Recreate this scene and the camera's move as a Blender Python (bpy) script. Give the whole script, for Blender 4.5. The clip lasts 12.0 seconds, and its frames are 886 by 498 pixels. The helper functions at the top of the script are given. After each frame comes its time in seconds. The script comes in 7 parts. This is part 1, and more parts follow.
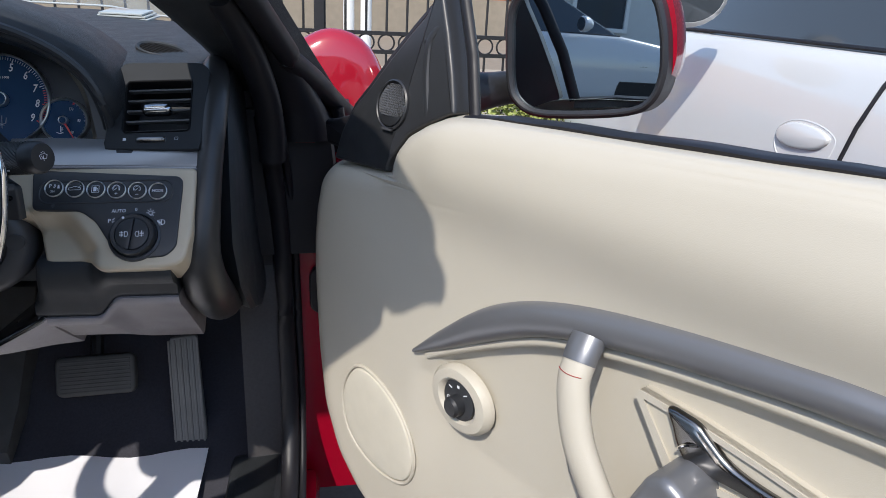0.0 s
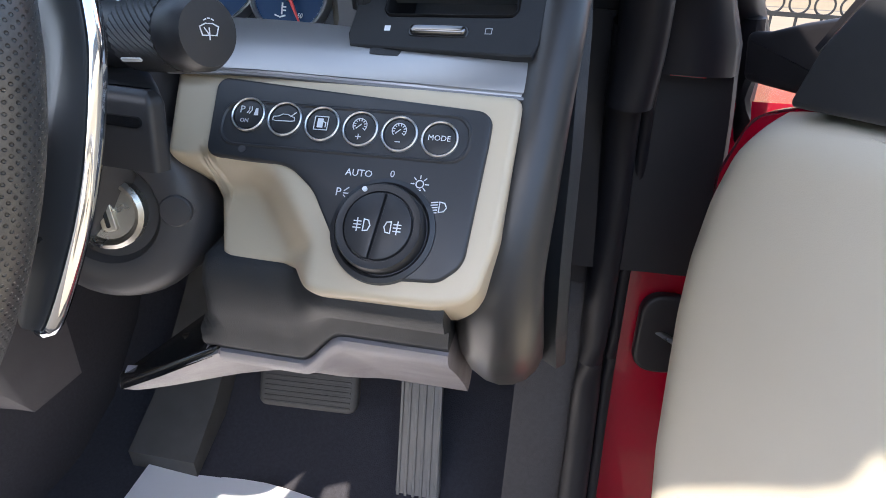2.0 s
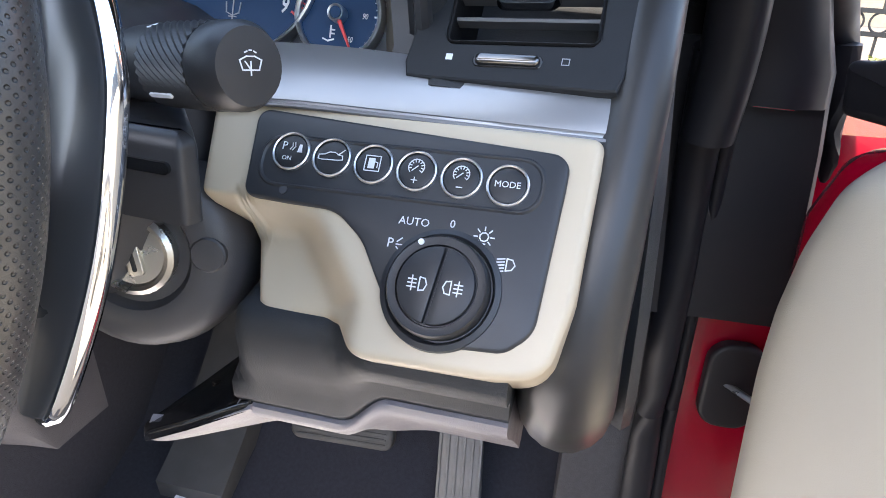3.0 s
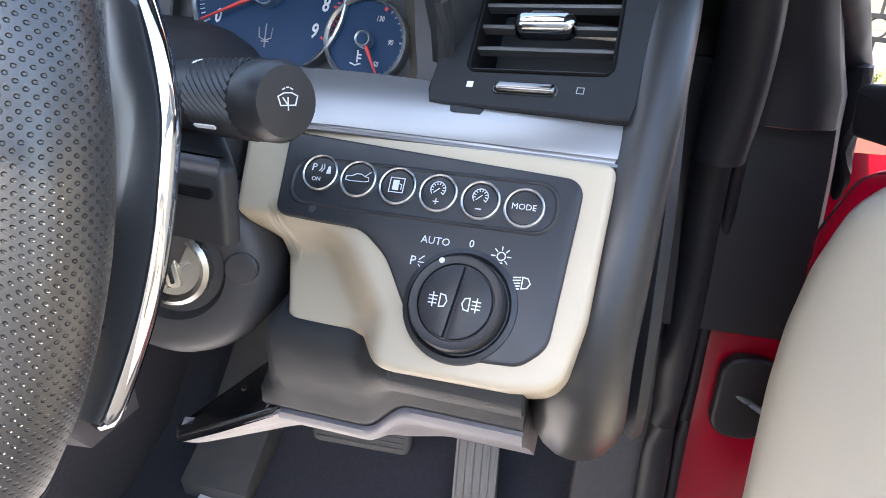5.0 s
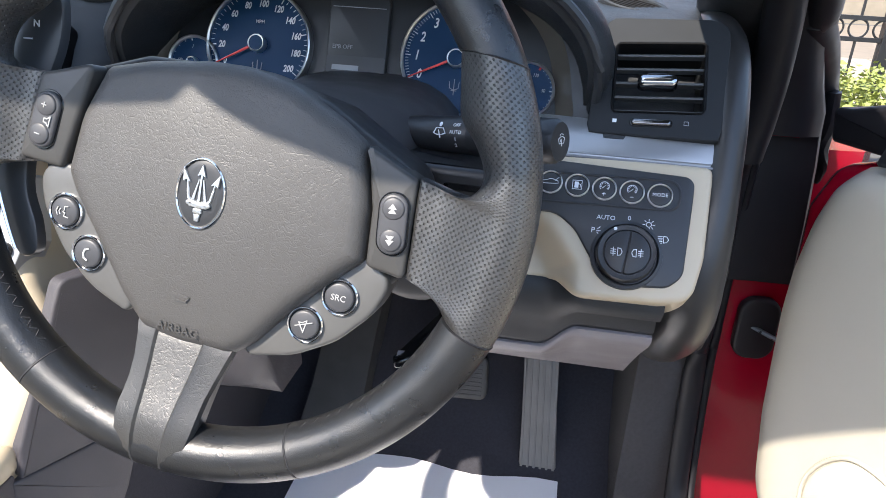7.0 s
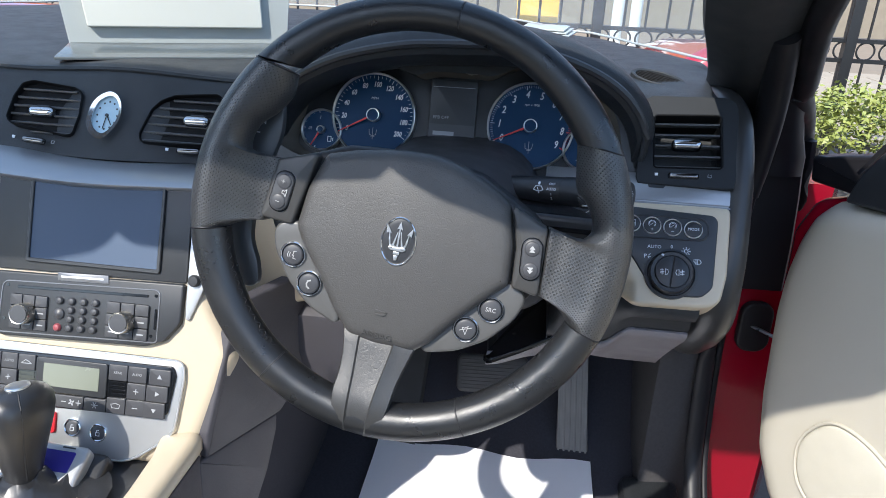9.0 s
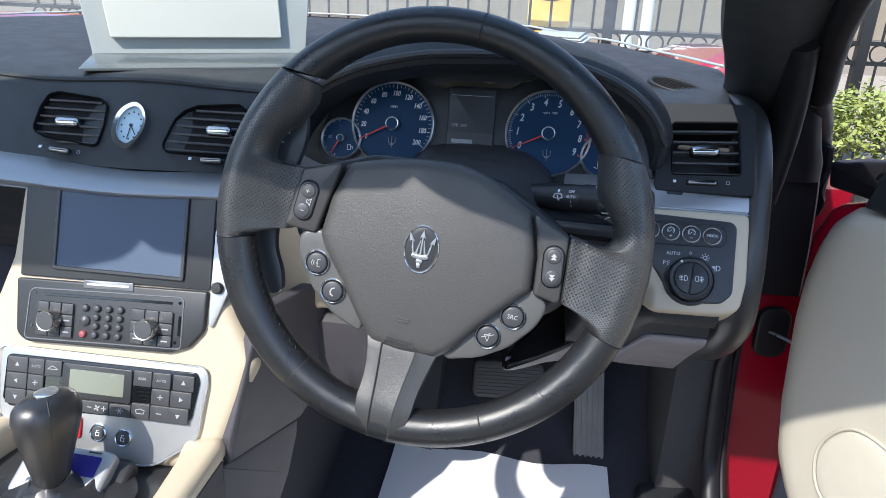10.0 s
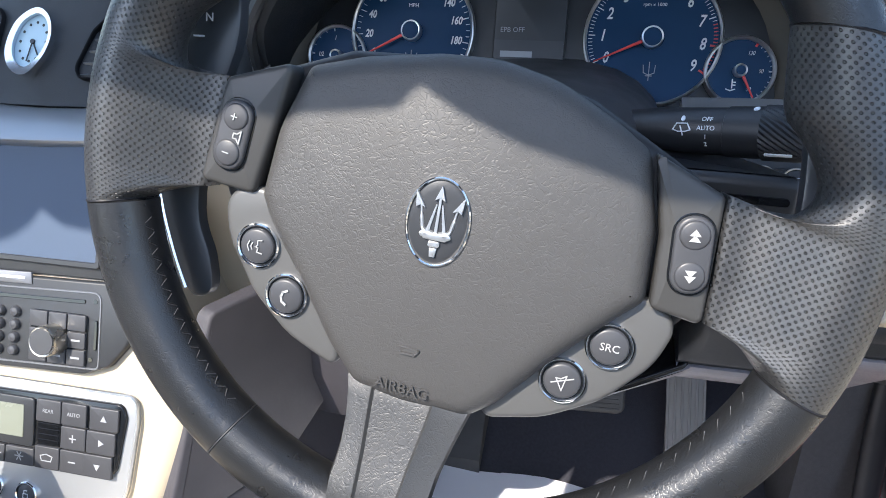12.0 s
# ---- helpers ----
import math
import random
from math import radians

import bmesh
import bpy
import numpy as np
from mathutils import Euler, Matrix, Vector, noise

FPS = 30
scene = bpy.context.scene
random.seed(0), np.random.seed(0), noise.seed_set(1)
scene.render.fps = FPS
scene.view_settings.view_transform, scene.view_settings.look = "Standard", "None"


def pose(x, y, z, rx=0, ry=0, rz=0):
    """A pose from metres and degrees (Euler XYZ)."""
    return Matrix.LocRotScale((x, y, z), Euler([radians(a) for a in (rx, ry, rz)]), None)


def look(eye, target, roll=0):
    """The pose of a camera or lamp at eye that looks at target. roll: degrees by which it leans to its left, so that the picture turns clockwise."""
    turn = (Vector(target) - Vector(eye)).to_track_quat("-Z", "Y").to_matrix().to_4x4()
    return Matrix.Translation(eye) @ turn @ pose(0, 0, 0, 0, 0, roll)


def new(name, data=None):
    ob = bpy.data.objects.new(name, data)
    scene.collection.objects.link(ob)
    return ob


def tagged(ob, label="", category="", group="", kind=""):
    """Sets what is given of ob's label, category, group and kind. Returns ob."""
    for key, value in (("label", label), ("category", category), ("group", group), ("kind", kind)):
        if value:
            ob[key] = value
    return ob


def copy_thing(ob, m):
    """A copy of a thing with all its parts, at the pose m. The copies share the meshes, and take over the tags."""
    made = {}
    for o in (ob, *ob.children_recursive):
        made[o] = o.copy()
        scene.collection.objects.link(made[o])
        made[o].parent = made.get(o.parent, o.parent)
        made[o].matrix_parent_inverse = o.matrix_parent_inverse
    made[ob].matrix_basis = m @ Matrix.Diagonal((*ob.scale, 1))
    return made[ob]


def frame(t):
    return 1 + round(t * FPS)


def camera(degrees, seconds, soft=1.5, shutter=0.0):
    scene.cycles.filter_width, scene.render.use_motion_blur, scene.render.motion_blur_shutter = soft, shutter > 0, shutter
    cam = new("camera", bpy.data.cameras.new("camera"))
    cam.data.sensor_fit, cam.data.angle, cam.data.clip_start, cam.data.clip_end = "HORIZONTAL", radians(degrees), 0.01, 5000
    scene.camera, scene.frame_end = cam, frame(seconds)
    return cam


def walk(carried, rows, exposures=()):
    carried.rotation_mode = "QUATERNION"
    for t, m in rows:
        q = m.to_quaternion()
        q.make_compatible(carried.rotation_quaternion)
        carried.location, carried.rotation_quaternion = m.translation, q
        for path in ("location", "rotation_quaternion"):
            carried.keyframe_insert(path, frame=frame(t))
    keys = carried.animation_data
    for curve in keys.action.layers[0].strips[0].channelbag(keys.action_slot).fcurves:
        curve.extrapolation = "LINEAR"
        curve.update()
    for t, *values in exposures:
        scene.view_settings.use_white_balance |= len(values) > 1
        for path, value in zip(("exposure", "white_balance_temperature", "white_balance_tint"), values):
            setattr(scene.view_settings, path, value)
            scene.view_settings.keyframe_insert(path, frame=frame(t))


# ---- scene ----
cam = camera(65.2, 12.0, soft=0.8)
PATH = [
    (0, (0.81, -0.555, 0.999), (1.151, 1.291, 0.307), 3.0),
    (0.5, (0.777, -0.494, 0.991), (0.926, 1.374, 0.294), 3.4),
    (1, (0.73, -0.337, 0.949), (0.7, 1.523, 0.214), 3.7),
    (1.5, (0.729, -0.209, 0.9), (0.544, 1.621, 0.116), 3.8),
    (2, (0.699, -0.149, 0.881), (0.412, 1.657, 0.069), 3.7),
    (2.5, (0.68, -0.12, 0.878), (0.321, 1.675, 0.07), 3.7),
    (3, (0.676, -0.105, 0.882), (0.293, 1.693, 0.095), 3.9),
    (5, (0.678, -0.119, 0.895), (0.242, 1.67, 0.114), 3.8),
    (5.5, (0.692, -0.151, 0.884), (0.251, 1.629, 0.087), 3.7),
    (6, (0.664, -0.203, 0.893), (0.325, 1.605, 0.107), 4.1),
    (6.5, (0.631, -0.268, 0.925), (0.271, 1.531, 0.128), 3.2),
    (7, (0.564, -0.341, 0.951), (0.271, 1.476, 0.169), 3.1),
    (7.5, (0.515, -0.401, 0.981), (0.272, 1.427, 0.206), 3.0),
    (7.7, (0.504, -0.425, 0.993), (0.275, 1.404, 0.216), 3.1),
    (9.3, (0.466, -0.533, 1.033), (0.239, 1.311, 0.293), 2.5),
    (9.5, (0.463, -0.537, 1.035), (0.233, 1.308, 0.297), 2.4),
    (10, (0.461, -0.529, 1.034), (0.207, 1.313, 0.298), 2.1),
    (10.5, (0.462, -0.495, 1.023), (0.182, 1.339, 0.275), 1.6),
    (11, (0.461, -0.411, 1.001), (0.145, 1.405, 0.225), 1.0),
    (11.5, (0.442, -0.336, 0.965), (0.081, 1.458, 0.158), 0.5),
    (12, (0.436, -0.278, 0.937), (0.028, 1.498, 0.111), -0.1),
]
# the clip's camera opens up over the dark footwell and closes again
BASE = 1.18
STOPS = [(0, -0.12), (0.5, 0.0), (1, 0.32), (1.5, 0.8), (2, 1.22), (2.5, 1.50), (3, 1.70), (5, 1.80), (5.5, 1.70), (6, 1.54), (6.5, 1.28), (7, 1.04), (7.5, 0.84), (9.3, 0.40), (10.5, 0.46), (11.5, 0.68), (12, 0.84)]
# and its white balance drifts with what fills the picture: seconds, kelvin, tint
BALANCE = [(0, 6620, 10), (0.5, 6560, 10), (1, 6400, 10), (1.5, 6820, 11), (2, 7240, 12), (2.5, 7380, 13), (5, 7430, 13), (6, 7240, 12), (7.5, 6860, 10), (9.3, 6460, 8), (10.5, 6440, 8), (12, 6700, 10)]


def balance(t):
    for a, b in zip(BALANCE, BALANCE[1:]):
        if a[0] <= t <= b[0]:
            s = (t - a[0]) / (b[0] - a[0])
            return a[1] + (b[1] - a[1]) * s, a[2] + (b[2] - a[2]) * s


walk(cam, [(t, look(eye, target, roll)) for t, eye, target, roll in PATH], [(t, BASE + s, *balance(t)) for t, s in STOPS])

# ---- world and light ----
SUN_AZ, SUN_EL = 61.0, 46.0
SUN_DIR = Vector((-math.cos(radians(SUN_AZ)) * math.cos(radians(SUN_EL)),
                  -math.sin(radians(SUN_AZ)) * math.cos(radians(SUN_EL)), math.sin(radians(SUN_EL))))
world = bpy.data.worlds.new("sky")
scene.world = world
world.use_nodes = True
wn = world.node_tree
sky = wn.nodes.new("ShaderNodeTexSky")
sky.sky_type, sky.sun_disc = "NISHITA", False
sky.sun_elevation = radians(SUN_EL)
sky.sun_rotation = math.atan2(SUN_DIR.x, SUN_DIR.y)
sky.air_density, sky.dust_density = 1.0, 0.6
wn.nodes["Background"].inputs["Strength"].default_value = 0.15
wn.links.new(sky.outputs[0], wn.nodes["Background"].inputs["Color"])
sun_data = bpy.data.lights.new("sun", "SUN")
sun_data.energy, sun_data.angle, sun_data.color = 2.2, radians(0.6), (1.0, 0.95, 0.88)
sun = new("sun", sun_data)
sun.matrix_world = look(SUN_DIR * 20, (0, 0, 0))


# ---- materials ----
def mat(name, color, rough=0.5, metal=0.0, var=0.0, scale=30.0, bump=0.0, bump_scale=200.0, coat=0.0, spec=0.5,
        kind="noise", detail=4.0, rvar=0.0, tint=None):
    m = bpy.data.materials.new(name)
    m.use_nodes = True
    nt = m.node_tree
    b = nt.nodes["Principled BSDF"]
    b.inputs["Base Color"].default_value = (*color, 1)
    b.inputs["Roughness"].default_value = rough
    b.inputs["Metallic"].default_value = metal
    b.inputs["Coat Weight"].default_value = coat
    b.inputs["Specular IOR Level"].default_value = spec
    tc = nt.nodes.new("ShaderNodeTexCoord")
    if var or rvar:
        n = nt.nodes.new("ShaderNodeTexNoise")
        n.inputs["Scale"].default_value, n.inputs["Detail"].default_value = scale, detail
        nt.links.new(tc.outputs["Object"], n.inputs["Vector"])
        if var:
            r = nt.nodes.new("ShaderNodeMix")
            r.data_type = "RGBA"
            other = tint or tuple(c * (1 - var) for c in color)
            r.inputs[6].default_value = (*color, 1)
            r.inputs[7].default_value = (*other, 1)
            nt.links.new(n.outputs["Fac"], r.inputs[0])
            nt.links.new(r.outputs[2], b.inputs["Base Color"])
        if rvar:
            mr = nt.nodes.new("ShaderNodeMapRange")
            mr.inputs["To Min"].default_value, mr.inputs["To Max"].default_value = rough - rvar, rough + rvar
            mr.inputs["From Min"].default_value, mr.inputs["From Max"].default_value = 0.3, 0.7
            nt.links.new(n.outputs["Fac"], mr.inputs["Value"])
            nt.links.new(mr.outputs[0], b.inputs["Roughness"])
    if bump:
        if kind == "noise":
            t = nt.nodes.new("ShaderNodeTexNoise")
            t.inputs["Detail"].default_value = 3.0
            out = t.outputs["Fac"]
        else:
            t = nt.nodes.new("ShaderNodeTexVoronoi")  # grain cells
            t.feature = "DISTANCE_TO_EDGE" if kind in ("cells", "creases") else "F1"
            out = t.outputs["Distance"]
        t.inputs["Scale"].default_value = bump_scale
        nt.links.new(tc.outputs["Object"], t.inputs["Vector"])
        if kind == "creases":
            # leather wrinkles: the winding level lines of two noises, some deeper than others
            lines = []
            for size, wide, off in ((0.62, 0.050, 0.0), (1.0, 0.042, 3.7)):
                shift = nt.nodes.new("ShaderNodeVectorMath")
                shift.operation = "ADD"
                shift.inputs[1].default_value = (off, off, off)
                nt.links.new(tc.outputs["Object"], shift.inputs[0])
                w = nt.nodes.new("ShaderNodeTexNoise")
                w.inputs["Scale"].default_value, w.inputs["Detail"].default_value, w.inputs["Distortion"].default_value = bump_scale * size, 1.5, 0.6
                nt.links.new(shift.outputs[0], w.inputs["Vector"])
                away = nt.nodes.new("ShaderNodeMath")
                away.operation = "SUBTRACT"
                away.inputs[1].default_value = 0.5
                nt.links.new(w.outputs["Fac"], away.inputs[0])
                flat = nt.nodes.new("ShaderNodeMath")
                flat.operation = "ABSOLUTE"
                nt.links.new(away.outputs[0], flat.inputs[0])
                c = nt.nodes.new("ShaderNodeMapRange")
                c.interpolation_type = "SMOOTHSTEP"
                c.inputs["From Max"].default_value = wide
                nt.links.new(flat.outputs[0], c.inputs["Value"])
                lines.append(c.outputs[0])
            both = nt.nodes.new("ShaderNodeMath")
            both.operation = "MINIMUM"
            for k in (0, 1):
                nt.links.new(lines[k], both.inputs[k])
            out = both.outputs[0]
        if kind == "cells":
            c = nt.nodes.new("ShaderNodeMapRange")
            c.inputs["From Max"].default_value = 0.12
            nt.links.new(out, c.inputs["Value"])
            out = c.outputs[0]
        bp = nt.nodes.new("ShaderNodeBump")
        bp.inputs["Strength"].default_value = bump
        bp.inputs["Distance"].default_value = 0.0006
        nt.links.new(out, bp.inputs["Height"])
        nt.links.new(bp.outputs[0], b.inputs["Normal"])
    return m


DASH = mat("dash_leather", (0.026, 0.029, 0.033), 0.5, var=0.25, scale=40, bump=0.25, bump_scale=900, kind="cells", rvar=0.05, spec=0.42)
DASH_LOW = mat("lower_dash_leather", (0.066, 0.062, 0.072), 0.45, var=0.2, scale=30, bump=0.35, bump_scale=900, kind="cells", rvar=0.05)
# grey raised well above the dash tone: caught light painted into the lip
LIT_LIP = mat("lit_lip_plastic", (0.24, 0.222, 0.238), 0.4, var=0.15, scale=40, bump=0.3, bump_scale=900, kind="cells", rvar=0.05)
DASH_END = mat("dash_end_plastic", (0.030, 0.029, 0.029), 0.36, var=0.15, scale=40, bump=0.06, bump_scale=1600, rvar=0.04)
LEATHER = mat("wheel_leather", (0.015, 0.016, 0.018), 0.34, spec=0.66, var=0.35, scale=60, bump=0.15, bump_scale=500, kind="creases", rvar=0.09)
KNOB = mat("knob_leather", (0.024, 0.024, 0.026), 0.36, spec=0.8, var=0.2, scale=50, bump=0.10, bump_scale=900, kind="cells", rvar=0.06)
PALETHREAD = mat("pale_thread", (0.085, 0.085, 0.088), 0.7, var=0.2, scale=200)
AIRBAG = mat("airbag_cover", (0.072, 0.070, 0.069), 0.47, var=0.2, scale=30, bump=0.24, bump_scale=390, kind="creases", rvar=0.06)
SPOKE = mat("spoke_leather", (0.040, 0.040, 0.040), 0.40, spec=0.6, var=0.2, scale=40, bump=0.17, bump_scale=390, kind="creases", rvar=0.06)
COLUMN = mat("column_plastic", (0.055, 0.054, 0.058), 0.45, var=0.15, scale=40, bump=0.12, bump_scale=1200, rvar=0.05)
PADDLE = mat("paddle_blade", (0.045, 0.048, 0.054), 0.32, spec=0.9, var=0.2, scale=30, rvar=0.05)
RING = mat("satin_chrome", (0.82, 0.83, 0.84), 0.34, metal=1.0, var=0.05, scale=60, rvar=0.04)
SATIN = mat("satin_grey_plastic", (0.105, 0.104, 0.102), 0.38, metal=0.15, var=0.1, scale=20, bump=0.05, bump_scale=1600, rvar=0.04)
POD = mat("pod_plastic", (0.050, 0.049, 0.048), 0.4, var=0.1, scale=20, bump=0.05, bump_scale=1600, rvar=0.04)
SYMBOL = mat("symbol_print", (0.42, 0.42, 0.42), 0.5, var=0.1, scale=90)
VENTFACE = mat("vent_face", (0.026, 0.028, 0.031), 0.6, spec=0.2, var=0.2, scale=60, bump=0.08, bump_scale=1500)
DARK = mat("dark_plastic", (0.022, 0.023, 0.026), 0.42, var=0.2, scale=80, bump=0.08, bump_scale=1500, rvar=0.05)
# near black: the shade deep inside the vents is put into this colour
VENT_SHADE = mat("vent_shade_black", (0.005, 0.005, 0.006), 0.7, spec=0.25, var=0.2, scale=80, bump=0.05, bump_scale=1500, rvar=0.05)
PANEL = mat("panel_plastic", (0.030, 0.032, 0.036), 0.4, var=0.15, scale=60, bump=0.06, bump_scale=2000, rvar=0.04)
COVER = mat("corner_plastic", (0.026, 0.027, 0.030), 0.42, var=0.2, scale=40, bump=0.08, bump_scale=1500, rvar=0.06)
GLOSS = mat("piano_black", (0.008, 0.009, 0.011), 0.12, var=0.2, scale=20, rvar=0.03)
RUBBER = mat("seal_rubber", (0.014, 0.0135, 0.0165), 0.46, spec=0.36, var=0.3, scale=25, rvar=0.08)
CREAM = mat("cream_leather", (0.485, 0.450, 0.378), 0.44, var=0.06, scale=12, bump=0.12, bump_scale=700, kind="cells", rvar=0.05)
CREAM_TRIM = mat("cream_trim", (0.53, 0.445, 0.325), 0.38, var=0.05, scale=14, bump=0.05, bump_scale=1500, rvar=0.05)
MESH_CREAM = mat("speaker_cloth", (0.56, 0.525, 0.44), 0.7, var=0.12, scale=50, bump=0.4, bump_scale=1400)
SILVER = mat("brushed_silver", (0.45, 0.46, 0.47), 0.36, metal=0.55, var=0.04, scale=8, rvar=0.03)
STRIPMETAL = mat("strip_silver", (0.33, 0.34, 0.355), 0.33, metal=0.65, var=0.04, scale=8, rvar=0.03)
GREYMETAL = mat("grey_satin_trim", (0.20, 0.205, 0.22), 0.36, metal=0.5, var=0.08, scale=10, rvar=0.04)
FUNNEL = mat("cluster_trim", (0.15, 0.135, 0.115), 0.24, var=0.1, scale=20, rvar=0.05)
CHROME = mat("chrome", (0.85, 0.86, 0.88), 0.06, metal=1.0, var=0.03, scale=60, rvar=0.02)
SLAT = mat("slat_plastic", (0.070, 0.072, 0.076), 0.38, spec=0.7, var=0.1, scale=40, rvar=0.04)
TABCHROME = mat("tab_chrome", (0.48, 0.49, 0.50), 0.12, metal=1.0, var=0.05, scale=60, rvar=0.02)
DARKCHROME = mat("dark_chrome", (0.24, 0.235, 0.23), 0.2, metal=1.0, var=0.15, scale=40, rvar=0.05)
EMBLEM = mat("bright_emblem", (0.66, 0.67, 0.68), 0.32, metal=0.9, var=0.05, scale=60, rvar=0.04)
RED = mat("red_paint", (0.30, 0.001, 0.016), 0.2, var=0.15, scale=5, coat=0.5, rvar=0.04)
BONNET_RED = mat("red_bonnet_paint", (0.36, 0.010, 0.025), 0.13, var=0.1, scale=3, coat=1.0, rvar=0.03)
CARPET = mat("dark_carpet", (0.048, 0.048, 0.062), 0.95, var=0.5, scale=250, bump=0.9, bump_scale=900)
KICK = mat("kick_panel_carpet", (0.070, 0.066, 0.068), 0.9, var=0.4, scale=220, bump=0.6, bump_scale=900)
PAPER = mat("paper", (0.80, 0.80, 0.84), 0.7, var=0.03, scale=12, bump=0.05, bump_scale=300)
PLACARD = mat("acrylic_grey", (0.38, 0.41, 0.41), 0.2, var=0.06, scale=6, rvar=0.05)
LEAFLET = mat("leaflet_card", (0.56, 0.57, 0.53), 0.5, var=0.05, scale=8, bump=0.05, bump_scale=300)
ACRYLIC = mat("acrylic_foot", (0.10, 0.115, 0.12), 0.16, var=0.1, scale=6, rvar=0.04)
BLUE = mat("gauge_blue", (0.005, 0.042, 0.110), 0.45, var=0.15, scale=40, rvar=0.05, spec=0.2)
WHITE = mat("print_white", (0.75, 0.77, 0.80), 0.5, var=0.05, scale=90)
GREYPRINT = mat("print_grey", (0.35, 0.36, 0.38), 0.5, var=0.05, scale=90)
NEEDLE = mat("needle_red", (0.75, 0.06, 0.06), 0.4, var=0.05, scale=90)
SCREEN = mat("screen_glass", (0.040, 0.070, 0.125), 0.62, var=0.04, scale=6, rvar=0.03, spec=0.7)
LCD = mat("lcd_green", (0.19, 0.205, 0.165), 0.25, var=0.05, scale=20, rvar=0.03)
LCD_BLUE = mat("lcd_blue", (0.035, 0.03, 0.21), 0.2, var=0.1, scale=20, rvar=0.03)
BUTTON = mat("grey_button", (0.055, 0.056, 0.062), 0.42, var=0.15, scale=60, rvar=0.04)
CLOCKFACE = mat("clock_face", (0.45, 0.60, 0.68), 0.3, var=0.05, scale=50, rvar=0.03)
STEEL = mat("steel", (0.5, 0.48, 0.44), 0.3, metal=1.0, var=0.15, scale=90, rvar=0.08)
PEDAL = mat("pedal_rubber", (0.075, 0.074, 0.074), 0.6, var=0.3, scale=40, bump=0.2, bump_scale=500, rvar=0.06)
ALU_PEDAL = mat("worn_pedal", (0.23, 0.22, 0.21), 0.5, var=0.35, scale=25, rvar=0.08)
WHITECAR = mat("white_paint", (0.60, 0.605, 0.60), 0.16, var=0.03, scale=2, coat=0.7, rvar=0.03)
CARGLASS = mat("tinted_glass", (0.05, 0.06, 0.07), 0.05, var=0.1, scale=3, rvar=0.01)
MIRROR = mat("mirror_glass", (0.50, 0.58, 0.64), 0.012, metal=1.0)
FENCE = mat("black_iron", (0.018, 0.018, 0.02), 0.45, var=0.3, scale=30, bump=0.2, bump_scale=200, rvar=0.08)
TARMAC = mat("forecourt_tarmac", (0.13, 0.125, 0.118), 0.9, var=0.45, scale=90, bump=0.6, bump_scale=160)
PAVE = mat("pale_paving", (0.27, 0.225, 0.17), 0.85, var=0.3, scale=6, bump=0.3, bump_scale=60)
SLAB = mat("paving_slab", (0.40, 0.345, 0.27), 0.85, var=0.3, scale=5, bump=0.3, bump_scale=60)
BRICK = mat("brick", (0.36, 0.135, 0.075), 0.85, var=0.35, scale=30, bump=0.4, bump_scale=120)
MORTAR = mat("mortar", (0.45, 0.41, 0.36), 0.9, var=0.2, scale=40)
YELLOW = mat("yellow_sign", (0.80, 0.46, 0.08), 0.5, var=0.08, scale=8)
WHITEPOST = mat("white_post", (0.78, 0.78, 0.76), 0.5, var=0.1, scale=12)
LEAF = mat("leaf", (0.16, 0.22, 0.035), 0.45, var=0.45, scale=22, rvar=0.08, tint=(0.36, 0.37, 0.12))
STITCH = mat("stitching", (0.028, 0.028, 0.031), 0.6, var=0.2, scale=200)
REDSTITCH = mat("red_stitching", (0.36, 0.06, 0.05), 0.7, var=0.2, scale=200)
RENDERWALL = mat("rendered_wall", (0.62, 0.62, 0.60), 0.8, var=0.1, scale=4, bump=0.2, bump_scale=40)


